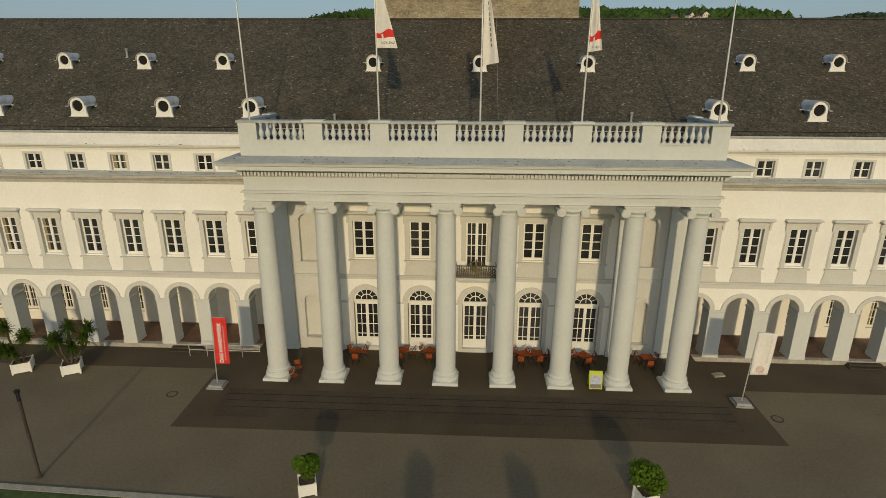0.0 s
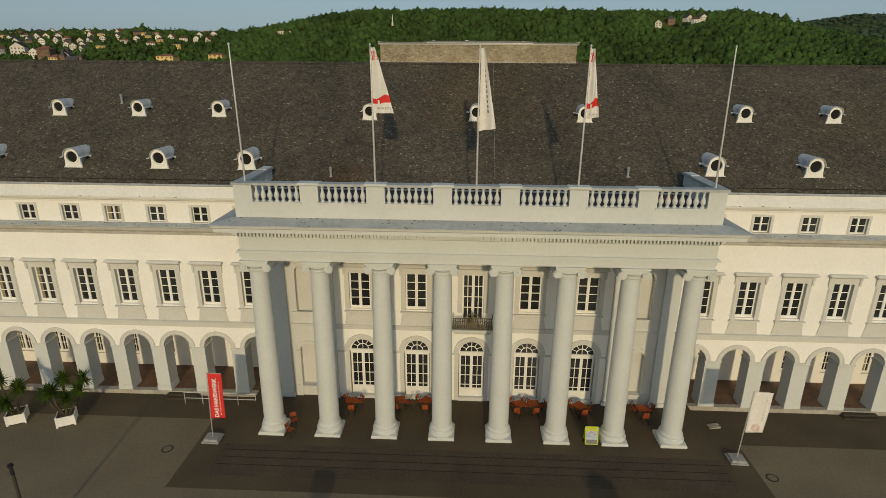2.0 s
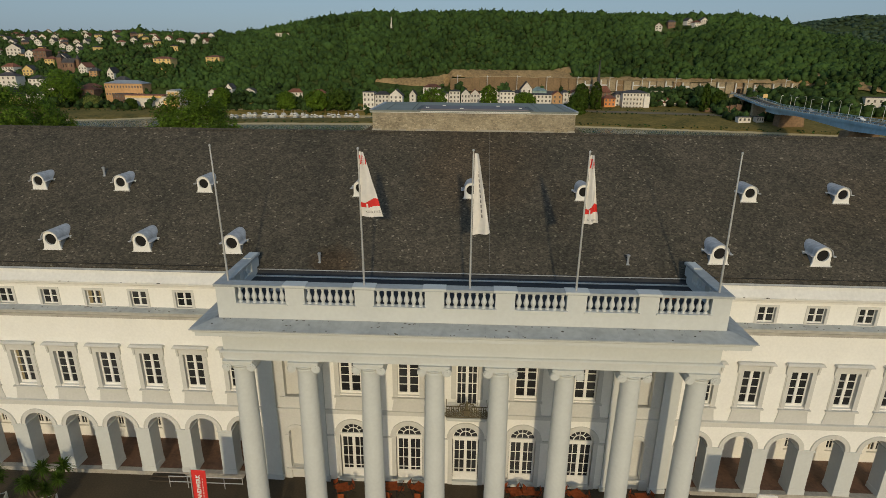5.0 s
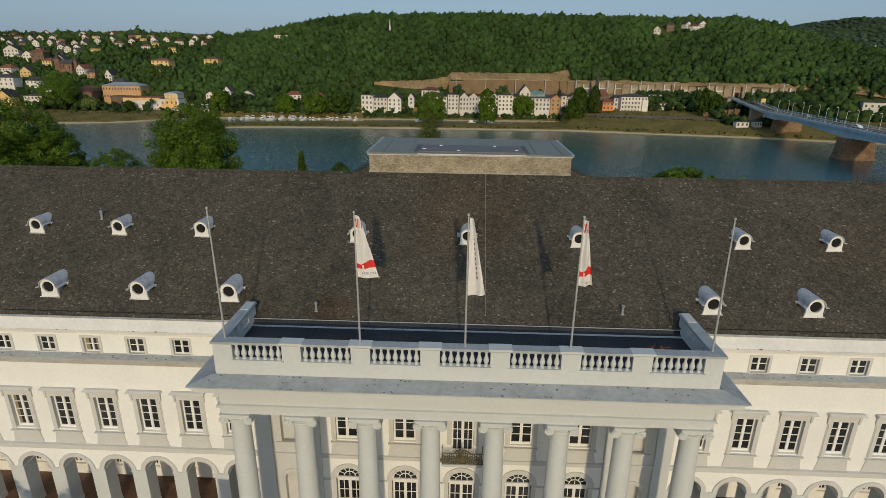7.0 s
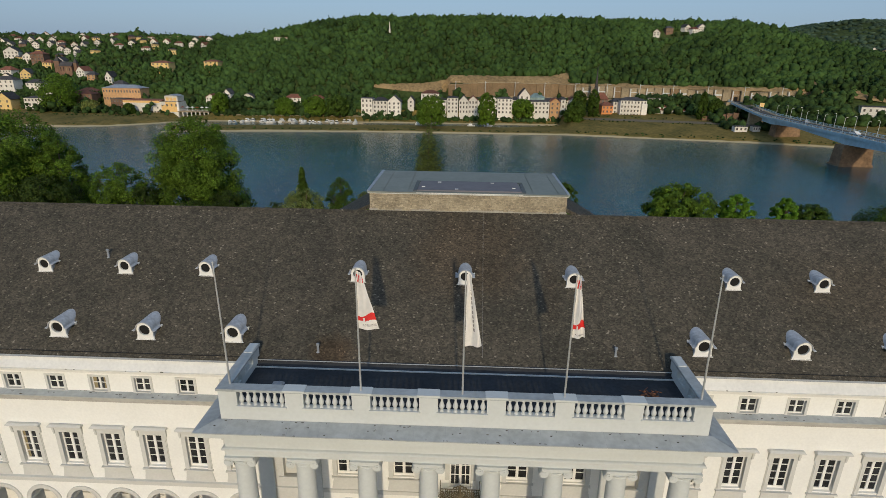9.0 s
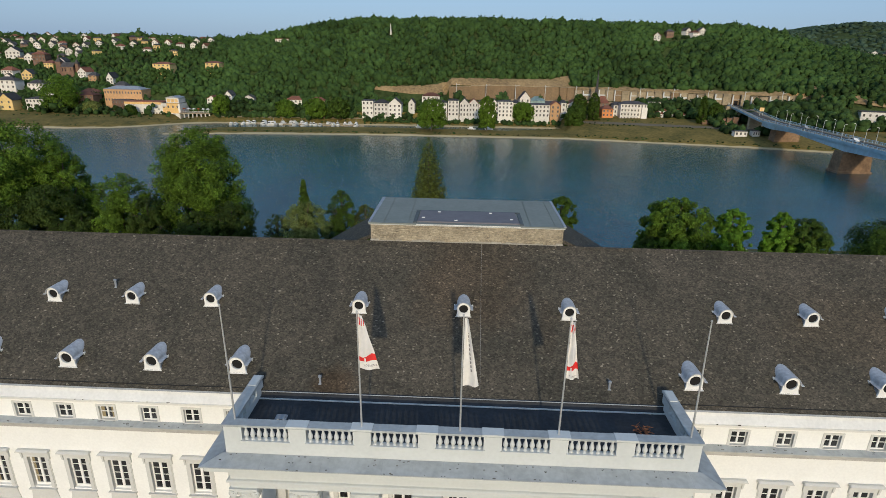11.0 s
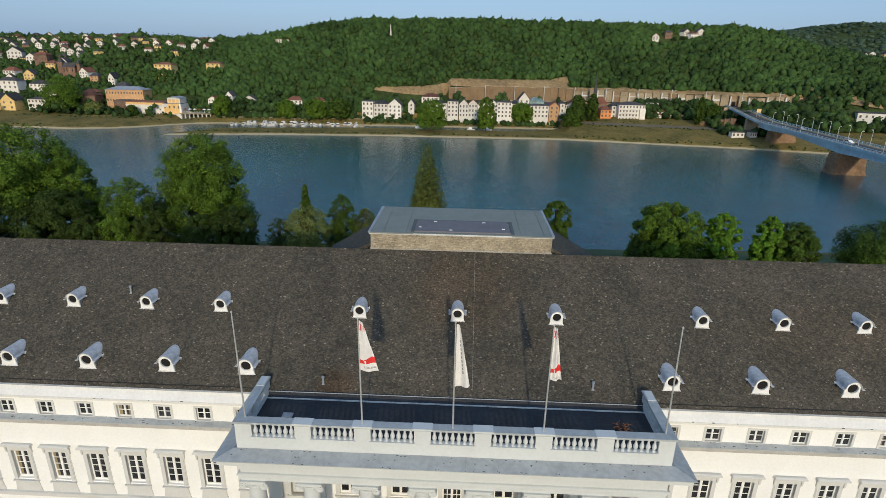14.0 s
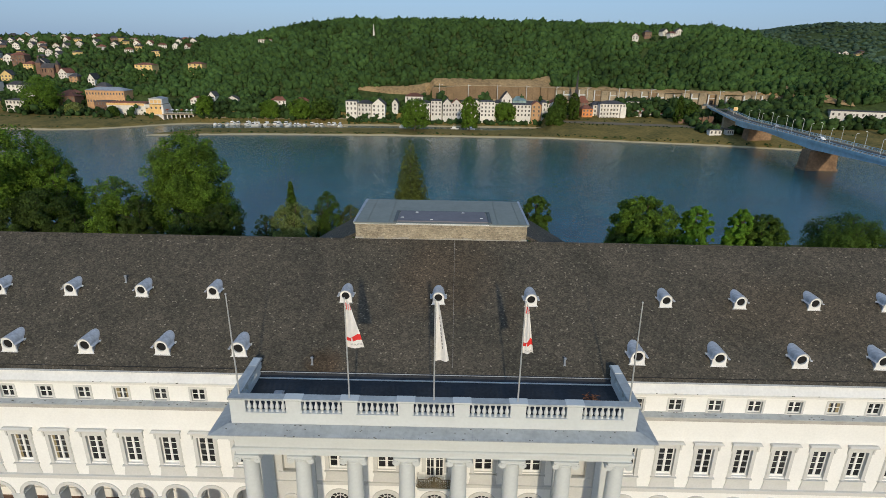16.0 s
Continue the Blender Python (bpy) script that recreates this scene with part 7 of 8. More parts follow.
stand(-239.5, 369, 3.0, 0, "palace_house", 27, 12, 9.7, 2.2, HOUSEOCHRE, LEAD, 13, 2, "long ochre palace-like house with grey hipped roof", category="building")
stand(-268, 366, 2.5, 0, "house", 16, 10, 6.0, 2.2, SANDSTONE, TILE_RED, 5, 2, "brown sandstone house by the river", category="house")
stand(-298.6, 362, -0.6, 0, "house", 15, 10, 6.0, 1.4, HOUSEWHITE, TILE_DARK, 6, 2, "white two-storey house on the bank", group=row)
stand(-317.5, 358, -1.8, 0, "house", 10, 10, 6.5, 4.2, HOUSEYELLOW, TILE_DARK, 2, 2, "yellow steep-gabled house on the bank", gable=True, group=row)
stand(-330, 360, -1.8, 0, "house", 10, 10, 6.5, 4.2, HOUSEYELLOW, TILE_DARK, 2, 2, "yellow steep-gabled house on the bank", gable=True, group=row)
stand(-333.3, 380, 10.5, 0, "house", 15, 9, 6.0, 2.6, HOUSEWHITE, TILE_DARK, 4, 2, "white house on the green slope", group=row)
stand(-314, 384, 9.5, 0, "house", 12, 9, 5.0, 2.6, HOUSEWHITE, TILE_DARK, 4, 2, "white house on the green slope", group=row)
stand(-226.6, 400, 25.0, 0, "villa", 13.0, 10, 4.4, 1.6, HOUSEYELLOW, TILE_RED, 4, 2, "yellow villa among hillside trees", group="hillside villas", category="villa")
stand(-188.1, 400, 27.0, 0, "villa", 10.4, 10, 3.8, 1.4, HOUSEYELLOW, TILE_RED, 3, 2, "yellow villa among hillside trees", group="hillside villas", category="villa")
stand(-146, 434, 46.6, 0, "villa", 10.5, 6, 2.6, 0.4, HOUSEWHITE, TILE_RED, 5, 1, "low white pavilion high in the forest", category="villa")

# town houses on the slope above the hotel
slope_row = "town houses on the slope"
for x_, y_, w_, h_, rh_, m_, r_, c_, n_, g_, a_ in (
        (-364, 430, 13, 7.5, 3.4, HOUSEWHITE, TILE_DARK, 4, 2, True, 12), (-381, 428, 10, 6.5, 3.0, HOUSEWHITE, TILE_RED, 3, 2, False, -8),
        (-346, 424, 9, 6.5, 2.6, HOUSEWHITE, TILE_DARK, 3, 2, True, 5), (-335, 420, 12, 11, 2.2, SANDSTONE, TILE_RED, 4, 3, False, 4),
        (-322, 412, 9, 6.0, 2.2, HOUSEYELLOW, TILE_RED, 3, 2, False, -4), (-313, 413, 8, 6.4, 2.8, HOUSEWHITE, TILE_DARK, 3, 2, True, 8),
        (-288, 400, 9, 6.0, 3.0, HOUSEWHITE, TILE_RED, 3, 2, True, -12), (-279, 396, 7, 5.4, 2.4, HOUSEOCHRE, TILE_DARK, 2, 2, False, 6),
        (-263, 392, 6, 6.6, 3.6, HOUSEWHITE, TILE_DARK, 2, 2, True, 0), (-271, 377, 15, 6.6, 2.2, HOUSEOCHRE, TILE_RED, 5, 2, False, 0),
        (-251, 383, 10, 6.0, 2.6, SANDSTONE, TILE_DARK, 3, 2, False, 0), (-302, 378, 11, 6.4, 2.6, HOUSEWHITE, TILE_DARK, 4, 2, False, 10),
        (-348, 402, 12, 6.6, 2.8, HOUSEWHITE, TILE_RED, 4, 2, False, -6), (-330, 397, 9, 6.4, 3.2, HOUSEYELLOW, TILE_DARK, 3, 2, True, 9),
        (-163, 362, 6, 8.4, 2.8, HOUSEWHITE, TILE_DARK, 2, 3, True, 0)):
    kind_ = {HOUSEWHITE: "white", HOUSEYELLOW: "cream yellow", HOUSEOCHRE: "ochre", SANDSTONE: "brown sandstone"}[m_]
    tint_ = "red tiled" if r_ is TILE_RED else "dark slate"
    stand(x_, y_, height(x_, y_) - 0.3, a_, "house", 0.82 * w_, 8, 0.68 * h_, rh_, m_, r_, c_, n_, kind_ + " town house with a " + tint_ + " roof among trees", gable=g_, group=slope_row)

# sandstone church
chu = thing("church", "brown sandstone church with a pointed tower", "church", at=T(-302, 402, height(-302, 402) + 2.0) @ Matrix.Diagonal((0.72, 0.72, 0.8, 1)))
sh = Shape()
sh.box(-6, 7, -4, 4, -4, 5)
part("nave", sh, SANDSTONE, chu)
sh = Shape()
sh.add([(-6.3, -4.4, 5), (7.3, -4.4, 5), (7.3, 4.4, 5), (-6.3, 4.4, 5), (-6.3, 0, 9), (7.3, 0, 9)], [(0, 1, 5, 4), (2, 3, 4, 5), (1, 2, 5), (3, 0, 4), (0, 3, 2, 1)])
part("nave_roof", sh, TILE_DARK, chu)
for x0, w_, h_ in ((-12, 5.5, 9.5), (8, 3.4, 8.0)):
    sh = Shape()
    sh.box(x0, x0 + w_, -w_ / 2, w_ / 2, -4, h_)
    part("tower", sh, SANDSTONE, chu)
    sh = Shape()
    e = 0.2
    sh.add([(x0 - e, -w_ / 2 - e, h_), (x0 + w_ + e, -w_ / 2 - e, h_), (x0 + w_ + e, w_ / 2 + e, h_), (x0 - e, w_ / 2 + e, h_), (x0 + w_ / 2, 0, h_ + 4.5)], [(0, 1, 4), (1, 2, 4), (2, 3, 4), (3, 0, 4), (0, 3, 2, 1)])
    part("spire", sh, TILE_DARK, chu)
for k in range(4):
    sh = Shape()
    sh.box(-5 + 3 * k, -4.2 + 3 * k, -4.06, -3.9, 1, 4)
    part("window", sh, GLASS, chu)

# small houses on the left slope and on the hilltop
types = [
    ("house", 5.0, 5, 2.9, 1.8, HOUSEWHITE, TILE_DARK, 3, 2, "white hillside house with a dark roof", True),
    ("house", 6.4, 5, 2.7, 1.6, HOUSEWHITE, TILE_RED, 4, 2, "white hillside house with a red tiled roof", False),
    ("house", 5.6, 5, 3.2, 1.1, HOUSEYELLOW, TILE_DARK, 4, 2, "cream hipped house on the hillside", False),
    ("house", 4.6, 5, 2.7, 2.0, HOUSEWHITE, TILE_RED, 2, 2, "pale gabled hillside house with a red roof", True),
    ("house", 7.6, 5, 2.6, 0.3, HOUSEWHITE, TILE_DARK, 5, 1, "low white flat-roofed hillside house", False),
    ("house", 5.4, 5, 3.4, 1.6, SANDSTONE, TILE_DARK, 3, 2, "brown sandstone hillside house", False),
]
rng = random.Random(21)
spots = []
for band, count in (((440, 462), 70), ((424, 440), 26), ((392, 420), 14)):
    tries = 0
    got = 0
    while got < count and tries < 4000:
        tries += 1
        x_, y_ = rng.uniform(-478, -208), rng.uniform(*band)
        if (x_ > -240 and y_ < 432) or (y_ < 424 and x_ > -345) or (y_ < 440 and x_ > -330 and rng.random() < 0.6) or any(abs(x_ - a) < 7.0 and abs(y_ - b) < 4.2 for a, b in spots) or (-318 < x_ < -288 and 392 < y_ < 408):
            continue
        spots.append((x_, y_))
        got += 1
spots += [(144, 427), (153, 429), (165, 428), (170, 424), (175, 425), (386, 556), (397, 560), (404, 552), (412, 561), (345, 470), (372, 482)]
made = {}
gardens = list(spots)
for k, (x_, y_) in enumerate(spots):
    j = rng.randrange(6) if k % 4 else 0
    m_ = T(x_, y_, height(x_, y_) - 0.3, rng.uniform(-30, 30))
    if j in made:
        copy_thing(made[j], m_)
    else:
        a = types[j]
        made[j] = house(*a[:10], gable=a[10], group="hillside houses")
        made[j].matrix_basis = m_

# obelisk-like monument in the forest
sh = Shape()
sh.taper(-1.1, 1.1, -1.1, 1.1, -2, 2, -0.1, -0.1)
sh.taper(-0.8, 0.8, -0.8, 0.8, 2, 9, -0.5, -0.5)
sh.taper(-0.3, 0.3, -0.3, 0.3, 9, 9.8, -0.29, -0.29)
ob = solid("monument", sh, HOUSEWHITE, "slim pale stone monument above the forest", "monument")
ob.matrix_basis = T(-60.4, 436, height(-60.4, 436) + 2.2) @ Matrix.Diagonal((0.6, 0.6, 0.72, 1))
sp = thing("church_steeple", "thin dark pointed church steeple behind the houses", "church", at=T(87.8, 362, 2))
sh = Shape()
sh.box(-1.4, 1.4, -1.4, 1.4, -2, 12)
part("tower", sh, TILE_DARK, sp)
sh = Shape()
sh.lathe([(1.5, 12), (0.9, 18), (0.1, 29)], sides=8)
part("spire", sh, TILE_DARK, sp)


# bare earth cut, retaining wall and railway line at the hill's foot
def laid_strip(name, xs, ya, yb, n, lift, mat, label, floor=None):
    """A strip of ground material that follows the slope between two lines ya(x) and yb(x)."""
    sh = Shape()
    cols = list(xs)
    for x in cols:
        for j in range(n + 1):
            y = ya(x) + (yb(x) - ya(x)) * j / n
            sh.v.append((x, y, max(height(x, y) + lift, floor + 0.7 * j if floor and x > -12 else -99) + (0.5 * math.sin(x * 0.9 + j) if j not in (0, n) else -0.6)))
    for i in range(len(cols) - 1):
        for j in range(n):
            sh.f.append((i * (n + 1) + j, (i + 1) * (n + 1) + j, (i + 1) * (n + 1) + j + 1, i * (n + 1) + j + 1))
            sh.i.append(0)
    return solid(name, sh, mat, label, "slope", kind="structure", smooth=True)


laid_strip("earth_slope", np.linspace(-66, 74, 44), lambda x: 379.0 if x < -14 else 382.6, lambda x: cut_top(x), 7, 1.0, EARTH, "bare brown earth cutting in the hillside", 19.6)
laid_strip("earth_slope_far", np.linspace(206, 262, 18), lambda x: along(BANK, x) + 86, lambda x: along(BANK, x) + 90 + 10 * math.sin(math.pi * (x - 206) / 56), 4, 2.0, EARTH, "bare brown earth cutting in the hillside")
laid_strip("earth_bank", np.linspace(72, 208, 40), lambda x: along(BANK, x) + 86.0, lambda x: along(BANK, x) + 91 + 2.2 * math.sin(x * 0.13), 3, 0.5, EARTH, "bare earth strip above the retaining wall", 18.2)
rw = thing("retaining_wall", "long brown concrete retaining wall along the railway", "wall", kind="structure")
rng = random.Random(12)
for k in range(-5, 39):
    x0 = 14 + k * 5.2
    yy = along(BANK, x0) + 84.6 + rng.uniform(-0.3, 0.3)
    z1 = (19.3 if k < 12 else 18.2 + 0.5 * math.sin(k * 0.9)) + rng.uniform(-0.2, 0.2) - 0.006 * (x0 - 14) + 0.35 * min(0, k)
    low = 8.6 if k < 12 else 10.8
    sh = Shape()
    sh.box(x0, x0 + 5.1, yy, yy + 1.4, low, z1)
    part("wall_bay", sh, CUTWALL if k < 12 or k % 7 == 3 else CONCRETE, rw)
    sh = Shape()
    sh.box(x0 - 0.1, x0 + 5.2, yy - 0.35, yy + 1.4, z1, z1 + 0.45)
    part("wall_coping", sh, CONCRETE, rw)
    if k >= 12 and k % 2:
        sh = Shape()
        sh.box(x0 + 0.2, x0 + 0.9, yy - 0.4, yy, low, z1)
        sh.box(x0 + 0.9, x0 + 5.1, yy - 0.25, yy, low + 3.6 + rng.uniform(-0.5, 0.5), low + 4.3)
        part("buttress", sh, PALE, rw)
        if k % 5 == 1:
            # flat black panel in place of a recess, its shade put into the colour
            sh = Shape()
            sh.box(x0 + 1.6, x0 + 4.0, yy - 0.08, yy + 0.2, low + 0.4, low + 3.0)
            part("niche", sh, DARK, rw, "black panel for the shade in a niche")
    if k % 4 == 0:
        sh = Shape()
        sh.tube((x0, yy - 4, 9), (x0, yy - 4, 20.5), 0.22, 0.16, 6)
        sh.tube((x0, yy - 4, 19.6), (x0 + 2.6, yy - 4, 20.0), 0.10, 0.10, 5)
        part("mast", sh, PALE, rw, "pale catenary mast")
sh = Shape()
for k in range(38):
    x0, x1 = 14 + k * 5.2, 19.2 + k * 5.2
    ya, yb_ = along(BANK, x0) + 79, along(BANK, x1) + 79
    if k % 6 == 5:
        continue
    sh.box(x0, x1 + 0.02, min(ya, yb_), max(ya, yb_) + 0.7, 8.0, 10.6)
tagged(part("track_wall", sh, CONCRETE, rw, "low pale parapet along the tracks"))

# riverside road and path
p = Shape()
for k in range(22):
    xa, xb = 71 + k * 5, 76 + k * 5
    ya, yb = along(BANK, xa) + 40, along(BANK, xb) + 40
    p.add([(xa, ya, height(xa, ya) + 0.08), (xb, yb, height(xb, yb) + 0.08), (xb, yb + 7, height(xb, yb + 7) + 0.08), (xa, ya + 7, height(xa, ya + 7) + 0.08)], [(0, 1, 2, 3)])
solid("road", p, PAVING, "grey riverside road on the far bank", "road", kind="structure")

# pale footpath behind the harbour
p = Shape()
for k in range(44):
    xa, xb = -166 + k * 5, -161 + k * 5
    ya, yb = along(BANK, xa) + 57.6, along(BANK, xb) + 57.6
    p.add([(xa, ya, height(xa, ya) + 0.25), (xb, yb, height(xb, yb) + 0.25), (xb, yb + 1.6, height(xb, yb + 1.6) + 0.25), (xa, ya + 1.6, height(xa, ya + 1.6) + 0.25)], [(0, 1, 2, 3)])
solid("footpath", p, SHINGLE, "pale gravel footpath along the harbour bank", "path", kind="structure")

# trees along the far bank
spots = []
rg = np.random.default_rng(17)
for _ in range(430):
    x = rg.uniform(-380, 330)
    s = rg.choice([rg.uniform(60, 76), rg.uniform(46, 64)], p=[0.8, 0.2])
    y = along(BANK, x) + s
    if -178 < x < -30 and s < 60:
        continue
    if any(abs(x - a) < b and abs(y - c) < 11 for a, b, c in ((-57, 16, 358), (-6, 32, 359), (52, 16, 359), (94, 5, 358), (112, 11, 357), (136, 12, 358), (-110, 16, 366), (-219, 16, 355), (-183, 11, 350), (-201, 9, 354), (-241, 18, 369), (-299, 9, 362), (-324, 13, 358))) and rg.random() < 0.93:
        continue
    if 96 < x < 150 and s < 66:
        continue
    if (-72 < x < 36 or 44 < x < 68) and y < 356.5 and rg.random() < 0.8:
        continue
    if 228 < x < 292 and 318 < y < 336:
        continue
    if -196 < x < -170 and y < 352:
        continue
    if height(x, y) < RIVER + 0.9:
        continue
    r = rg.uniform(1.8, 3.8)
    for j in range(3):
        spots.append((x + rg.normal() * r * 0.5, y + rg.normal() * r * 0.5, height(x, y) + r * (0.7 + 0.7 * j), r * (1 - 0.18 * j), rg.uniform(0.8, 1.2)))
for _ in range(330):
    x = rg.uniform(-390, -36)
    s = rg.uniform(57, 70) if x > -172 else rg.uniform(44, 66)
    if x < -285:
        continue
    y = along(BANK, x) + s
    if -240 < x < -190 and s > 46 and rg.random() < 0.9 or -196 < x < -168:
        continue
    if height(x, y) < RIVER + 0.9:
        continue
    r = rg.uniform(1.0, 2.6)
    for j in range(2):
        spots.append((x + rg.normal() * r * 0.5, y + rg.normal() * r * 0.5, height(x, y) + r * (0.5 + 0.7 * j), r * (1 - 0.2 * j), rg.uniform(0.8, 1.2)))
for _ in range(420):
    x = rg.uniform(-166, 62)
    y = along(BANK, x) + rg.uniform(58, 66)
    if -70 < x and rg.random() < 0.55:
        continue
    r = rg.uniform(0.8, 2.2) * (1.4 if x < -75 else 0.7)
    spots.append((x, y, height(x, y) + r * 0.6, r, 1.0))
for _ in range(700):
    x = rg.uniform(-320, 235)
    y = along(BANK, x) + rg.choice([4.5, 38, 52]) + rg.normal() * 1.5
    r = rg.uniform(0.3, 0.8)
    if height(x, y) < RIVER + 0.7:
        continue
    spots.append((x, y, height(x, y) + r * 0.4, r, 0.7))
for _ in range(300):
    # gardens between the town houses on the slope
    x, y = rg.uniform(-400, -245), rg.uniform(366, 424)
    r = rg.uniform(1.2, 2.4)
    spots.append((x, y, height(x, y) + r * 0.9, r, rg.uniform(0.9, 1.3)))
for _ in range(420):
    # tall trees before the railway wall, beyond the bridge
    x = rg.uniform(152, 292)
    y = along(BANK, x) + rg.uniform(62, 79)
    if (x < 190 and y < 352) or (232 < x < 294 and y < 346):
        continue
    r = rg.uniform(2.4, 4.0)
    z = height(x, y)
    spots.append((x, y, z + r * 0.7, r, 1.2))
    spots.append((x + rg.normal(), y, min(z + r * 1.9, 13.0), r * 0.8, 1.0))
for _ in range(620):
    # the thicket between bridge and railway
    x = rg.uniform(118, 300)
    y = along(BANK, x) + rg.uniform(52 if x > 152 else 68, 84)
    if 160 < x < 192 and y < 375:
        continue
    if 236 < x < 300 and y < 352:
        continue
    r = rg.uniform(1.4, 3.2)
    spots.append((x, y, height(x, y) + r * 0.8, r, rg.uniform(0.9, 1.2)))
for _ in range(230):
    # garden hedges before the riverside row
    x = rg.uniform(-68, 70)
    y = along(BANK, x) + rg.uniform(53.8, 56.4)
    r = rg.uniform(0.7, 1.5) if rg.random() < 0.8 else rg.uniform(1.5, 2.2)
    spots.append((x, y, height(x, y) + r * 0.6, r, 1.1))
for _ in range(46):
    # bushes round the landward pier
    x, y = (rg.uniform(152, 162), rg.uniform(304, 322)) if rg.random() < 0.4 else (rg.uniform(169, 177), rg.uniform(299, 305))
    r = rg.uniform(1.6, 2.8)
    spots.append((x, y, height(x, y) + r * 0.7, r, 1.2))
for _ in range(150):
    # hedge before the hall and the wood behind it
    x = rg.uniform(212, 300)
    y = rg.uniform(309, 315.5) if rg.random() < 0.45 else rg.uniform(337, 352)
    r = rg.uniform(1.8, 3.2)
    z = height(x, y)
    for j in range(3 if y > 330 else 2):
        spots.append((x + rg.normal() * 0.6, y, z + r * (0.6 + 0.9 * j), r * (1 - 0.12 * j), 1.1))
for x_, y_ in gardens + [(-364, 430), (-381, 428), (-346, 424), (-335, 420), (-322, 412), (-313, 413), (-288, 400), (-279, 396), (-263, 392), (-251, 383), (-348, 402), (-330, 397)]:
    # garden trees before the houses on the slope
    for _ in range(3):
        x, y = x_ + rg.normal() * 3.2, y_ - rg.uniform(4.2, 6.5)
        r = rg.uniform(0.8, 1.7)
        spots.append((x, y, height(x, y) + r * 0.9, r, rg.uniform(0.9, 1.5)))
canopy("riverside_trees", spots, "green bushes and trees along the far bank", BANKWOOD, seed=8, sprays=16)
bank_tree = "broad green tree on the far river bank"
for x, y, z, h_, r, mt, pt in ((-20.5, 315, -5, 20, 9.6, LEAF, 1.0), (13.2, 318, -5, 21.4, 5.6, LEAF, 1.0), (39.2, 354.5, -3, 14.0, 8.0, LEAF, 1.0), (68.6, 330, -3.5, 15.2, 6.4, LEAF_DARK, 1.0), (74.0, 345, -1, 18, 5.0, LEAF_DARK, 1.0), (83.4, 344, -1, 19, 4.0, LEAF_DARK, 1.1), (-276, 352, -2, 25, 13.5, LEAF, 1.0), (-253, 347, -3, 9, 6, LEAF_BLOSSOM, 1.0), (-224, 343, -4, 8.5, 4.2, LEAF_DARK, 1.0), (-164, 347, -2, 14, 6, LEAF, 1.0), (148, 333, 0, 18, 3.4, LEAF_DARK, 1.5), (157, 336, 0, 14, 5, LEAF_DARK, 1.0), (-120, 349, -3, 13, 7, LEAF, 1.0), (-100, 350, -3, 14, 8, LEAF, 1.0), (-84, 349, -3, 15, 8, LEAF_DARK, 1.0)):
    tree(x, y, z, h_, r, int(x) + 500, mt, bank_tree, leaves=7000, size=0.5, low=0.06, point=pt)


# boats in the harbour
def boat():
    ob = thing("motor_boat", "small white moored motor boat", "boat", "harbour boats")
    sh = Shape()
    L, W = 3.6, 1.1
    low = [(-W * 0.6, L * 0.5), (W * 0.6, L * 0.5), (W * 0.7, -L * 0.2), (0, -L * 0.62), (-W * 0.7, -L * 0.2)]
    top = [(-W, L * 0.55), (W, L * 0.55), (W * 1.1, -L * 0.2), (0, -L * 0.8), (-W * 1.1, -L * 0.2)]
    sh.add([(x, y, -0.2) for x, y in low] + [(x, y, 0.9) for x, y in top], [(4, 3, 2, 1, 0), (5, 6, 7, 8, 9)] + [(k, (k + 1) % 5, 5 + (k + 1) % 5, 5 + k) for k in range(5)])
    part("hull", sh, HOUSEWHITE, ob, "white hull")
    sh = Shape()
    sh.taper(-0.8, 0.8, -0.9, 1.2, 0.9, 1.9, -0.15, -0.2)
    part("cabin", sh, WHITE, ob)
    sh = Shape()
    sh.box(-0.83, 0.83, -0.95, -0.8, 1.15, 1.6)
    part("windscreen", sh, GLASS, ob)
    sh = Shape()
    sh.tube((0, 0.3, 1.9), (0, 0.3, 3.4), 0.05, 0.03, 5)
    part("mast", sh, STEEL, ob)
    return ob


b0 = boat()
rng = random.Random(4)
for k in range(44):
    x_ = -150 + k * 1.85 + rng.uniform(-0.6, 0.6)
    m_ = T(x_, along(BANK, x_) + rng.choice((42.6, 48.5)) + rng.uniform(-1.4, 1.4), RIVER - 0.1, rng.uniform(-24, 24)) @ Matrix.Diagonal((rng.uniform(0.8, 1.35), rng.uniform(0.9, 1.5), rng.uniform(0.75, 1.5), 1))
    if k == 0:
        b0.matrix_basis = T(x_, along(BANK, x_) + 40, RIVER, 0) @ Matrix.Diagonal((0.95, 1.1, 1.0, 1))
    elif rng.random() < 0.74:
        copy_thing(b0, m_)
for x_, s_, a_ in ((-30, 42, 60), (4, 36, 100), (15, 38, 80)):
    copy_thing(b0, T(x_, along(BANK, x_) + s_, RIVER, a_))
sh = Shape()
sh.box(-148, -66, along(BANK, -100) + 45.2, along(BANK, -100) + 46.4, RIVER - 0.2, RIVER + 0.5)
solid("jetty", sh, CONCRETE, "long floating jetty with moored boats", "jetty")


# ---------------------------------------------------------------- road bridge
bridge = thing("road_bridge", "pale blue steel girder bridge on sandstone piers", "bridge")


def deck_x(y):
    return 166.0 + 0.10 * (y - 279)


def deck_z(y):
    """Level over the river, then climbing to the railway terrace."""
    return 6.7 if y < 300 else 6.7 + 4.7 * ((y - 300) / 60) ** 1.1


DW = 10.2
ys = list(np.linspace(40, 300, 40)) + list(np.linspace(304, 368, 14))


def girder_depth(y):
    return 2.2 + 1.8 * max(0, 1 - abs(y - 213) / 45) + 1.2 * max(0, 1 - abs(y - 288) / 25)


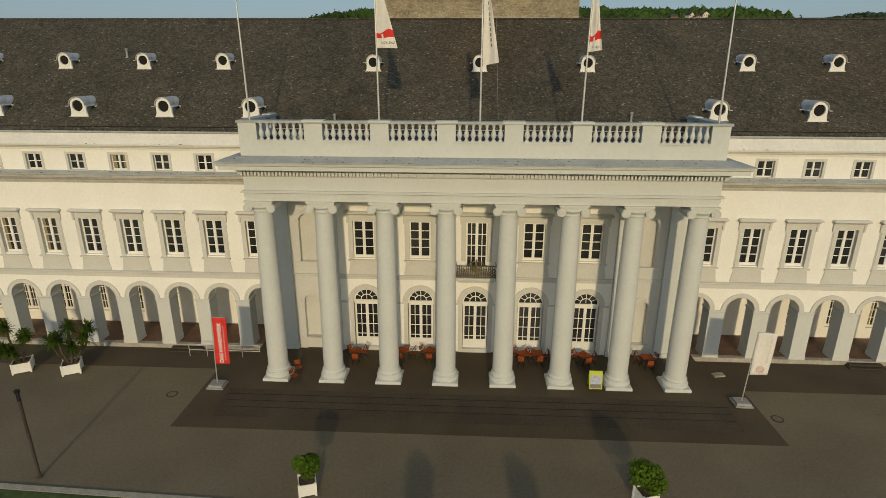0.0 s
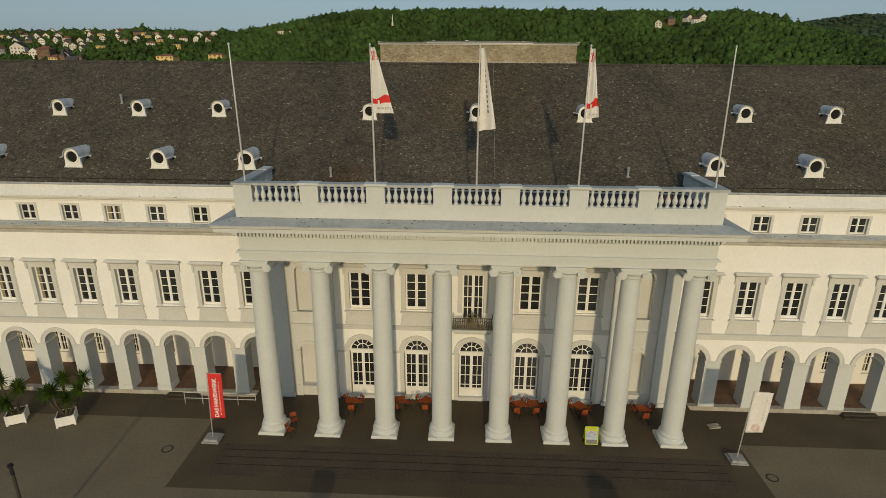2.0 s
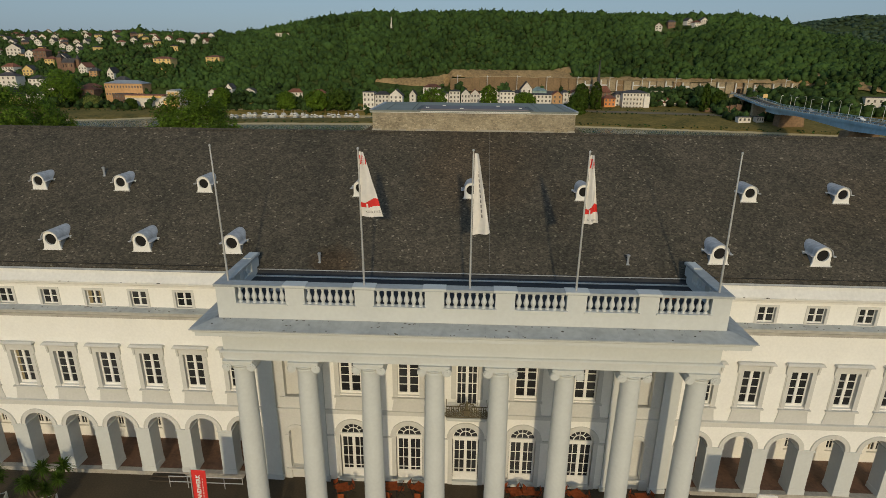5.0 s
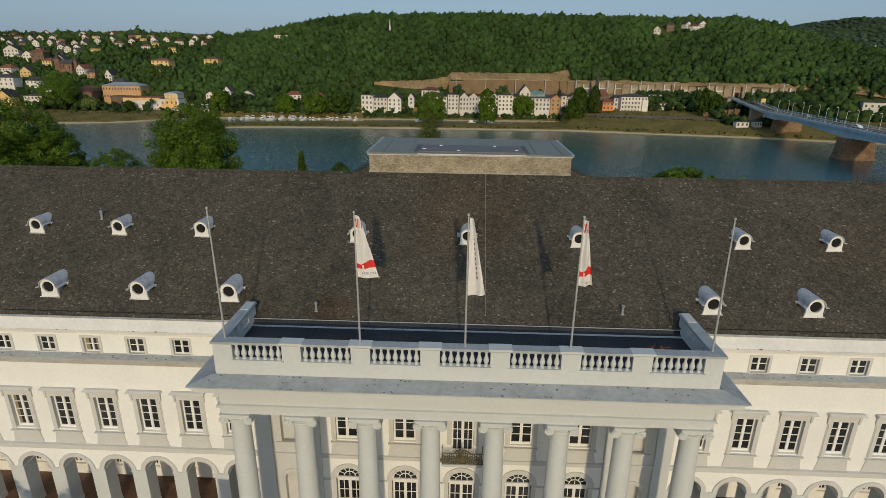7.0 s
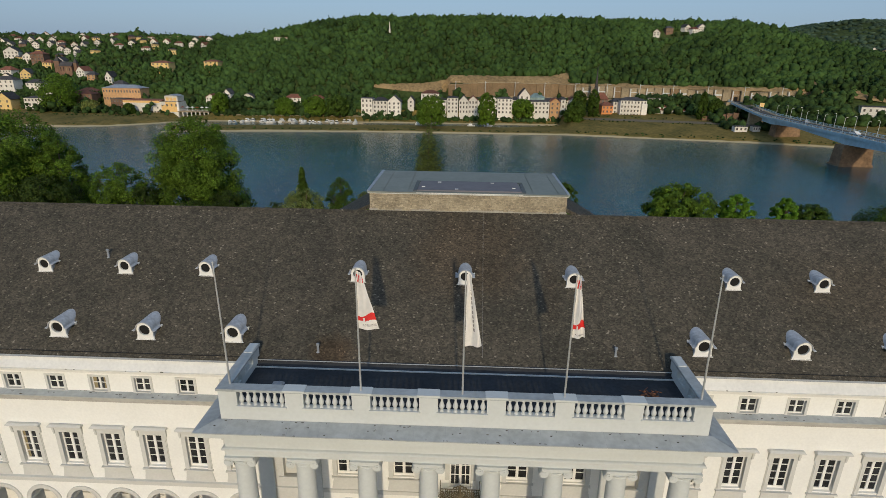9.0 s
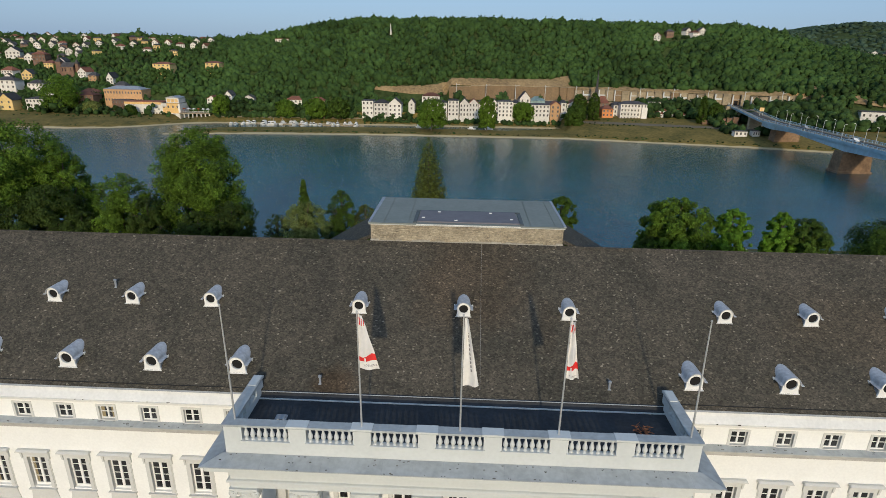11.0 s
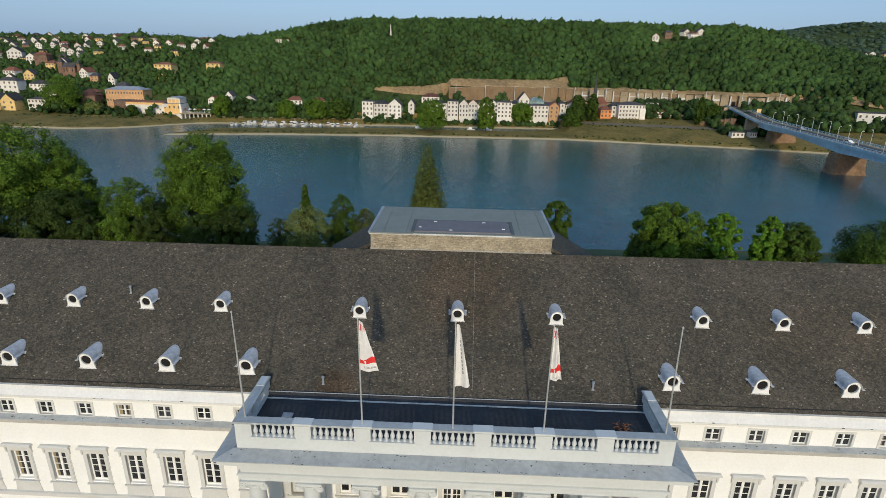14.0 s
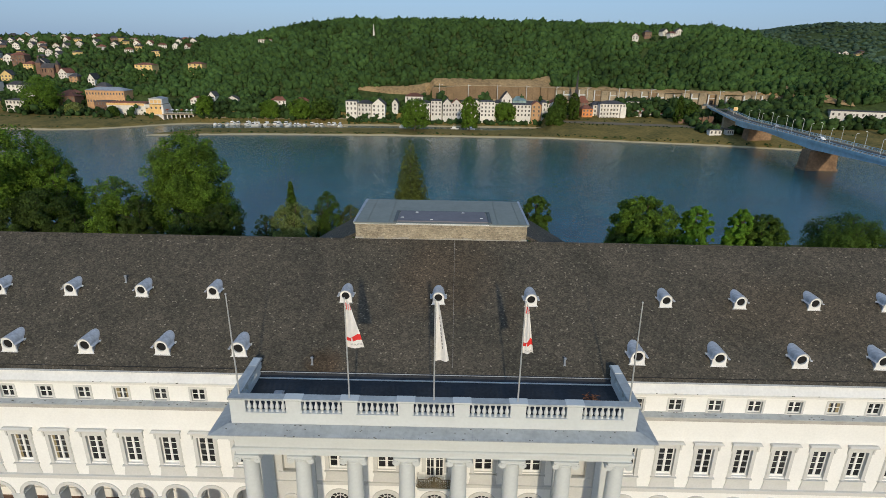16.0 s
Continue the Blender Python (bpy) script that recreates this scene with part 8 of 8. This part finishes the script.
def deck_run(name, x0, x1, z0, z1, mat, label="", upto=400, deep=False):
    sh = Shape()
    yy = [y for y in ys if y <= upto]
    for y in yy:
        c = deck_x(y)
        b = deck_z(y) - girder_depth(y) if deep else deck_z(y) + z0
        sh.v += [(c + x0, y, b), (c + x1, y, b), (c + x1, y, deck_z(y) + z1), (c + x0, y, deck_z(y) + z1)]
    for k in range(len(yy) - 1):
        for j in range(4):
            a, b_ = 4 * k + j, 4 * k + (j + 1) % 4
            sh.f.append((a, a + 4, b_ + 4, b_))
            sh.i.append(0)
    n = len(sh.v)
    sh.add([], [])
    sh.f += [(0, 1, 2, 3), (n - 1, n - 2, n - 3, n - 4)]
    sh.i += [0, 0]
    return part(name, sh, mat, bridge, label)


deck_run("deck", 0, DW, -0.9, -0.15, CONCRETE)
deck_run("roadway", 2.0, DW - 2.0, -0.15, 0.0, ROADGREY, "grey asphalt carriageway")
for a in (0.1, DW - 2.1):
    deck_run("footway", a, a + 2.0, -0.15, 0.15, CONCRETE)
for a in (0.6, DW - 1.8):
    deck_run("girder", a, a + 1.2, 0, -0.9, BRIDGEBLUE, "pale blue steel box girder", 300, True)
for a in (0.0, DW - 0.12):
    deck_run("parapet", a, a + 0.12, 0.95, 1.15, BRIDGEBLUE)
    deck_run("parapet", a, a + 0.12, 0.5, 0.6, BRIDGEBLUE)
    deck_run("fascia", a - 0.1, a + 0.2, -1.0, 0.2, BRIDGEBLUE)
ps = Shape()
ps.box(-0.06, 0.06, -0.06, 0.06, 0, 1.15)
ps = mesh_of("post", ps, BRIDGEBLUE)
for k in range(48):
    y = 150 + 3.4 * k
    for a in (0.06, DW - 0.06):
        part("post", ps, BRIDGEBLUE, bridge, at=(deck_x(y) + a, y, deck_z(y)))
for yc, w0, z0 in ((213, 12.6, RIVER - 3), (288, 13, RIVER - 1)):
    sh = Shape()
    c = deck_x(yc) + DW / 2 + (-0.6 if yc < 250 else 4.0)
    top = deck_z(yc) - girder_depth(yc)
    sh.taper(c - w0 / 2 - 1.2, c + w0 / 2 + 1.2, yc - 4.2, yc + 4.2, z0, RIVER + 0.8, -0.4, -0.4)
    sh.taper(c - w0 / 2 - 0.4, c + w0 / 2 + 0.4, yc - 3.4, yc + 3.4, RIVER + 0.8, top, -0.6, -0.4)
    part("pier", sh, PIERSTONE, bridge, "brown sandstone pier")
for yc in (318, 340, 362):
    sh = Shape()
    c = deck_x(yc) + DW / 2
    sh.box(c - 5, c + 5, yc - 1, yc + 1, -6, deck_z(yc) - 0.9)
    part("support", sh, CONCRETE, bridge)


def lamp_standard():
    ob = thing("street_lamp", "tall white bridge street lamp", "lamp", "bridge lamps")
    sh = Shape()
    sh.tube((0, 0, 0), (0, 0, 6.2), 0.10, 0.06, 8)
    sh.tube((0, 0, 6.2), (0.5, 0, 6.5), 0.06, 0.05, 6)
    part("mast", sh, PALE, ob)
    sh = Shape()
    sh.box(0.3, 1.0, -0.13, 0.13, 6.45, 6.58)
    part("lantern", sh, WHITE, ob)
    return ob


l0 = lamp_standard()
first_l = True
for k in range(9):
    y = 152 + 16.5 * k
    for side, a, rz in ((0, 1.0, 0), (1, DW - 1.0, 180)):
        m_ = T(deck_x(y + 6 * side) + a, y + 6 * side, deck_z(y + 6 * side) + 0.15, rz)
        if first_l:
            l0.matrix_basis, first_l = m_, False
        else:
            copy_thing(l0, m_)


def car(mat, label):
    ob = thing("car", label, "car", "cars on the bridge")
    sh = Shape()
    sh.run_x([(-2.2, 0.3), (-2.2, 0.75), (-1.4, 0.9), (-0.7, 1.42), (0.9, 1.45), (1.7, 0.95), (2.2, 0.9), (2.2, 0.3)], -0.85, 0.85)
    part("body", sh, mat, ob)
    sh = Shape()
    sh.run_x([(-1.25, 0.95), (-0.65, 1.36), (0.85, 1.38), (1.5, 0.98)], -0.87, 0.87)
    part("window", sh, GLASS, ob)
    for sx in (-1, 1):
        for y in (-1.35, 1.35):
            sh = Shape()
            n = 14
            a, b = sorted((sx * 0.72, sx * 0.9))
            v = [(x, y + 0.32 * math.cos(2 * math.pi * k / n), 0.32 + 0.32 * math.sin(2 * math.pi * k / n)) for x in (a, b) for k in range(n)]
            sh.add(v, [(k, (k + 1) % n, n + (k + 1) % n, n + k) for k in range(n)] + [tuple(range(n)), tuple(reversed(range(n, 2 * n)))])
            part("wheel", sh, DARK, ob)
    return ob


car(WHITE, "white car driving lane on the bridge").matrix_basis = T(deck_x(215) + 4.6, 215, deck_z(215), 6)
car(LEAD, "silver car on the bridge roadway").matrix_basis = T(deck_x(262) + 6.2, 262, deck_z(262), 6)
yb = thing("yellow_road_sign", "yellow overhead road sign on two posts", "sign", at=T(deck_x(318) + 6.6, 318, deck_z(318)))
for x in (-0.9, 0.9):
    sh = Shape()
    sh.tube((x, 0, 0), (x, 0, 4.4), 0.09, 0.09, 6)
    part("post", sh, STEEL, yb)
sh = Shape()
sh.box(-1.3, 1.3, -0.06, 0.06, 2.4, 4.6)
part("panel", sh, HOTELYELLOW, yb)

# old stone retaining wall beside the bridge approach
aw = thing("abutment_wall", "brown rubble-stone wall beside the bridge approach", "wall", kind="structure")
for k in range(6):
    sh = Shape()
    xa = 148 + 3.4 * k
    sh.box(xa, xa + 3.3, 331 - 0.8 * k, 333 - 0.8 * k, -2, 3.2 + 0.5 * k)
    part("wall_bay", sh, SANDSTONE, aw)
    sh = Shape()
    sh.box(xa - 0.1, xa + 0.5, 330.6 - 0.8 * k, 331.2 - 0.8 * k, -2, 3.6 + 0.5 * k)
    part("buttress", sh, PIERSTONE, aw)
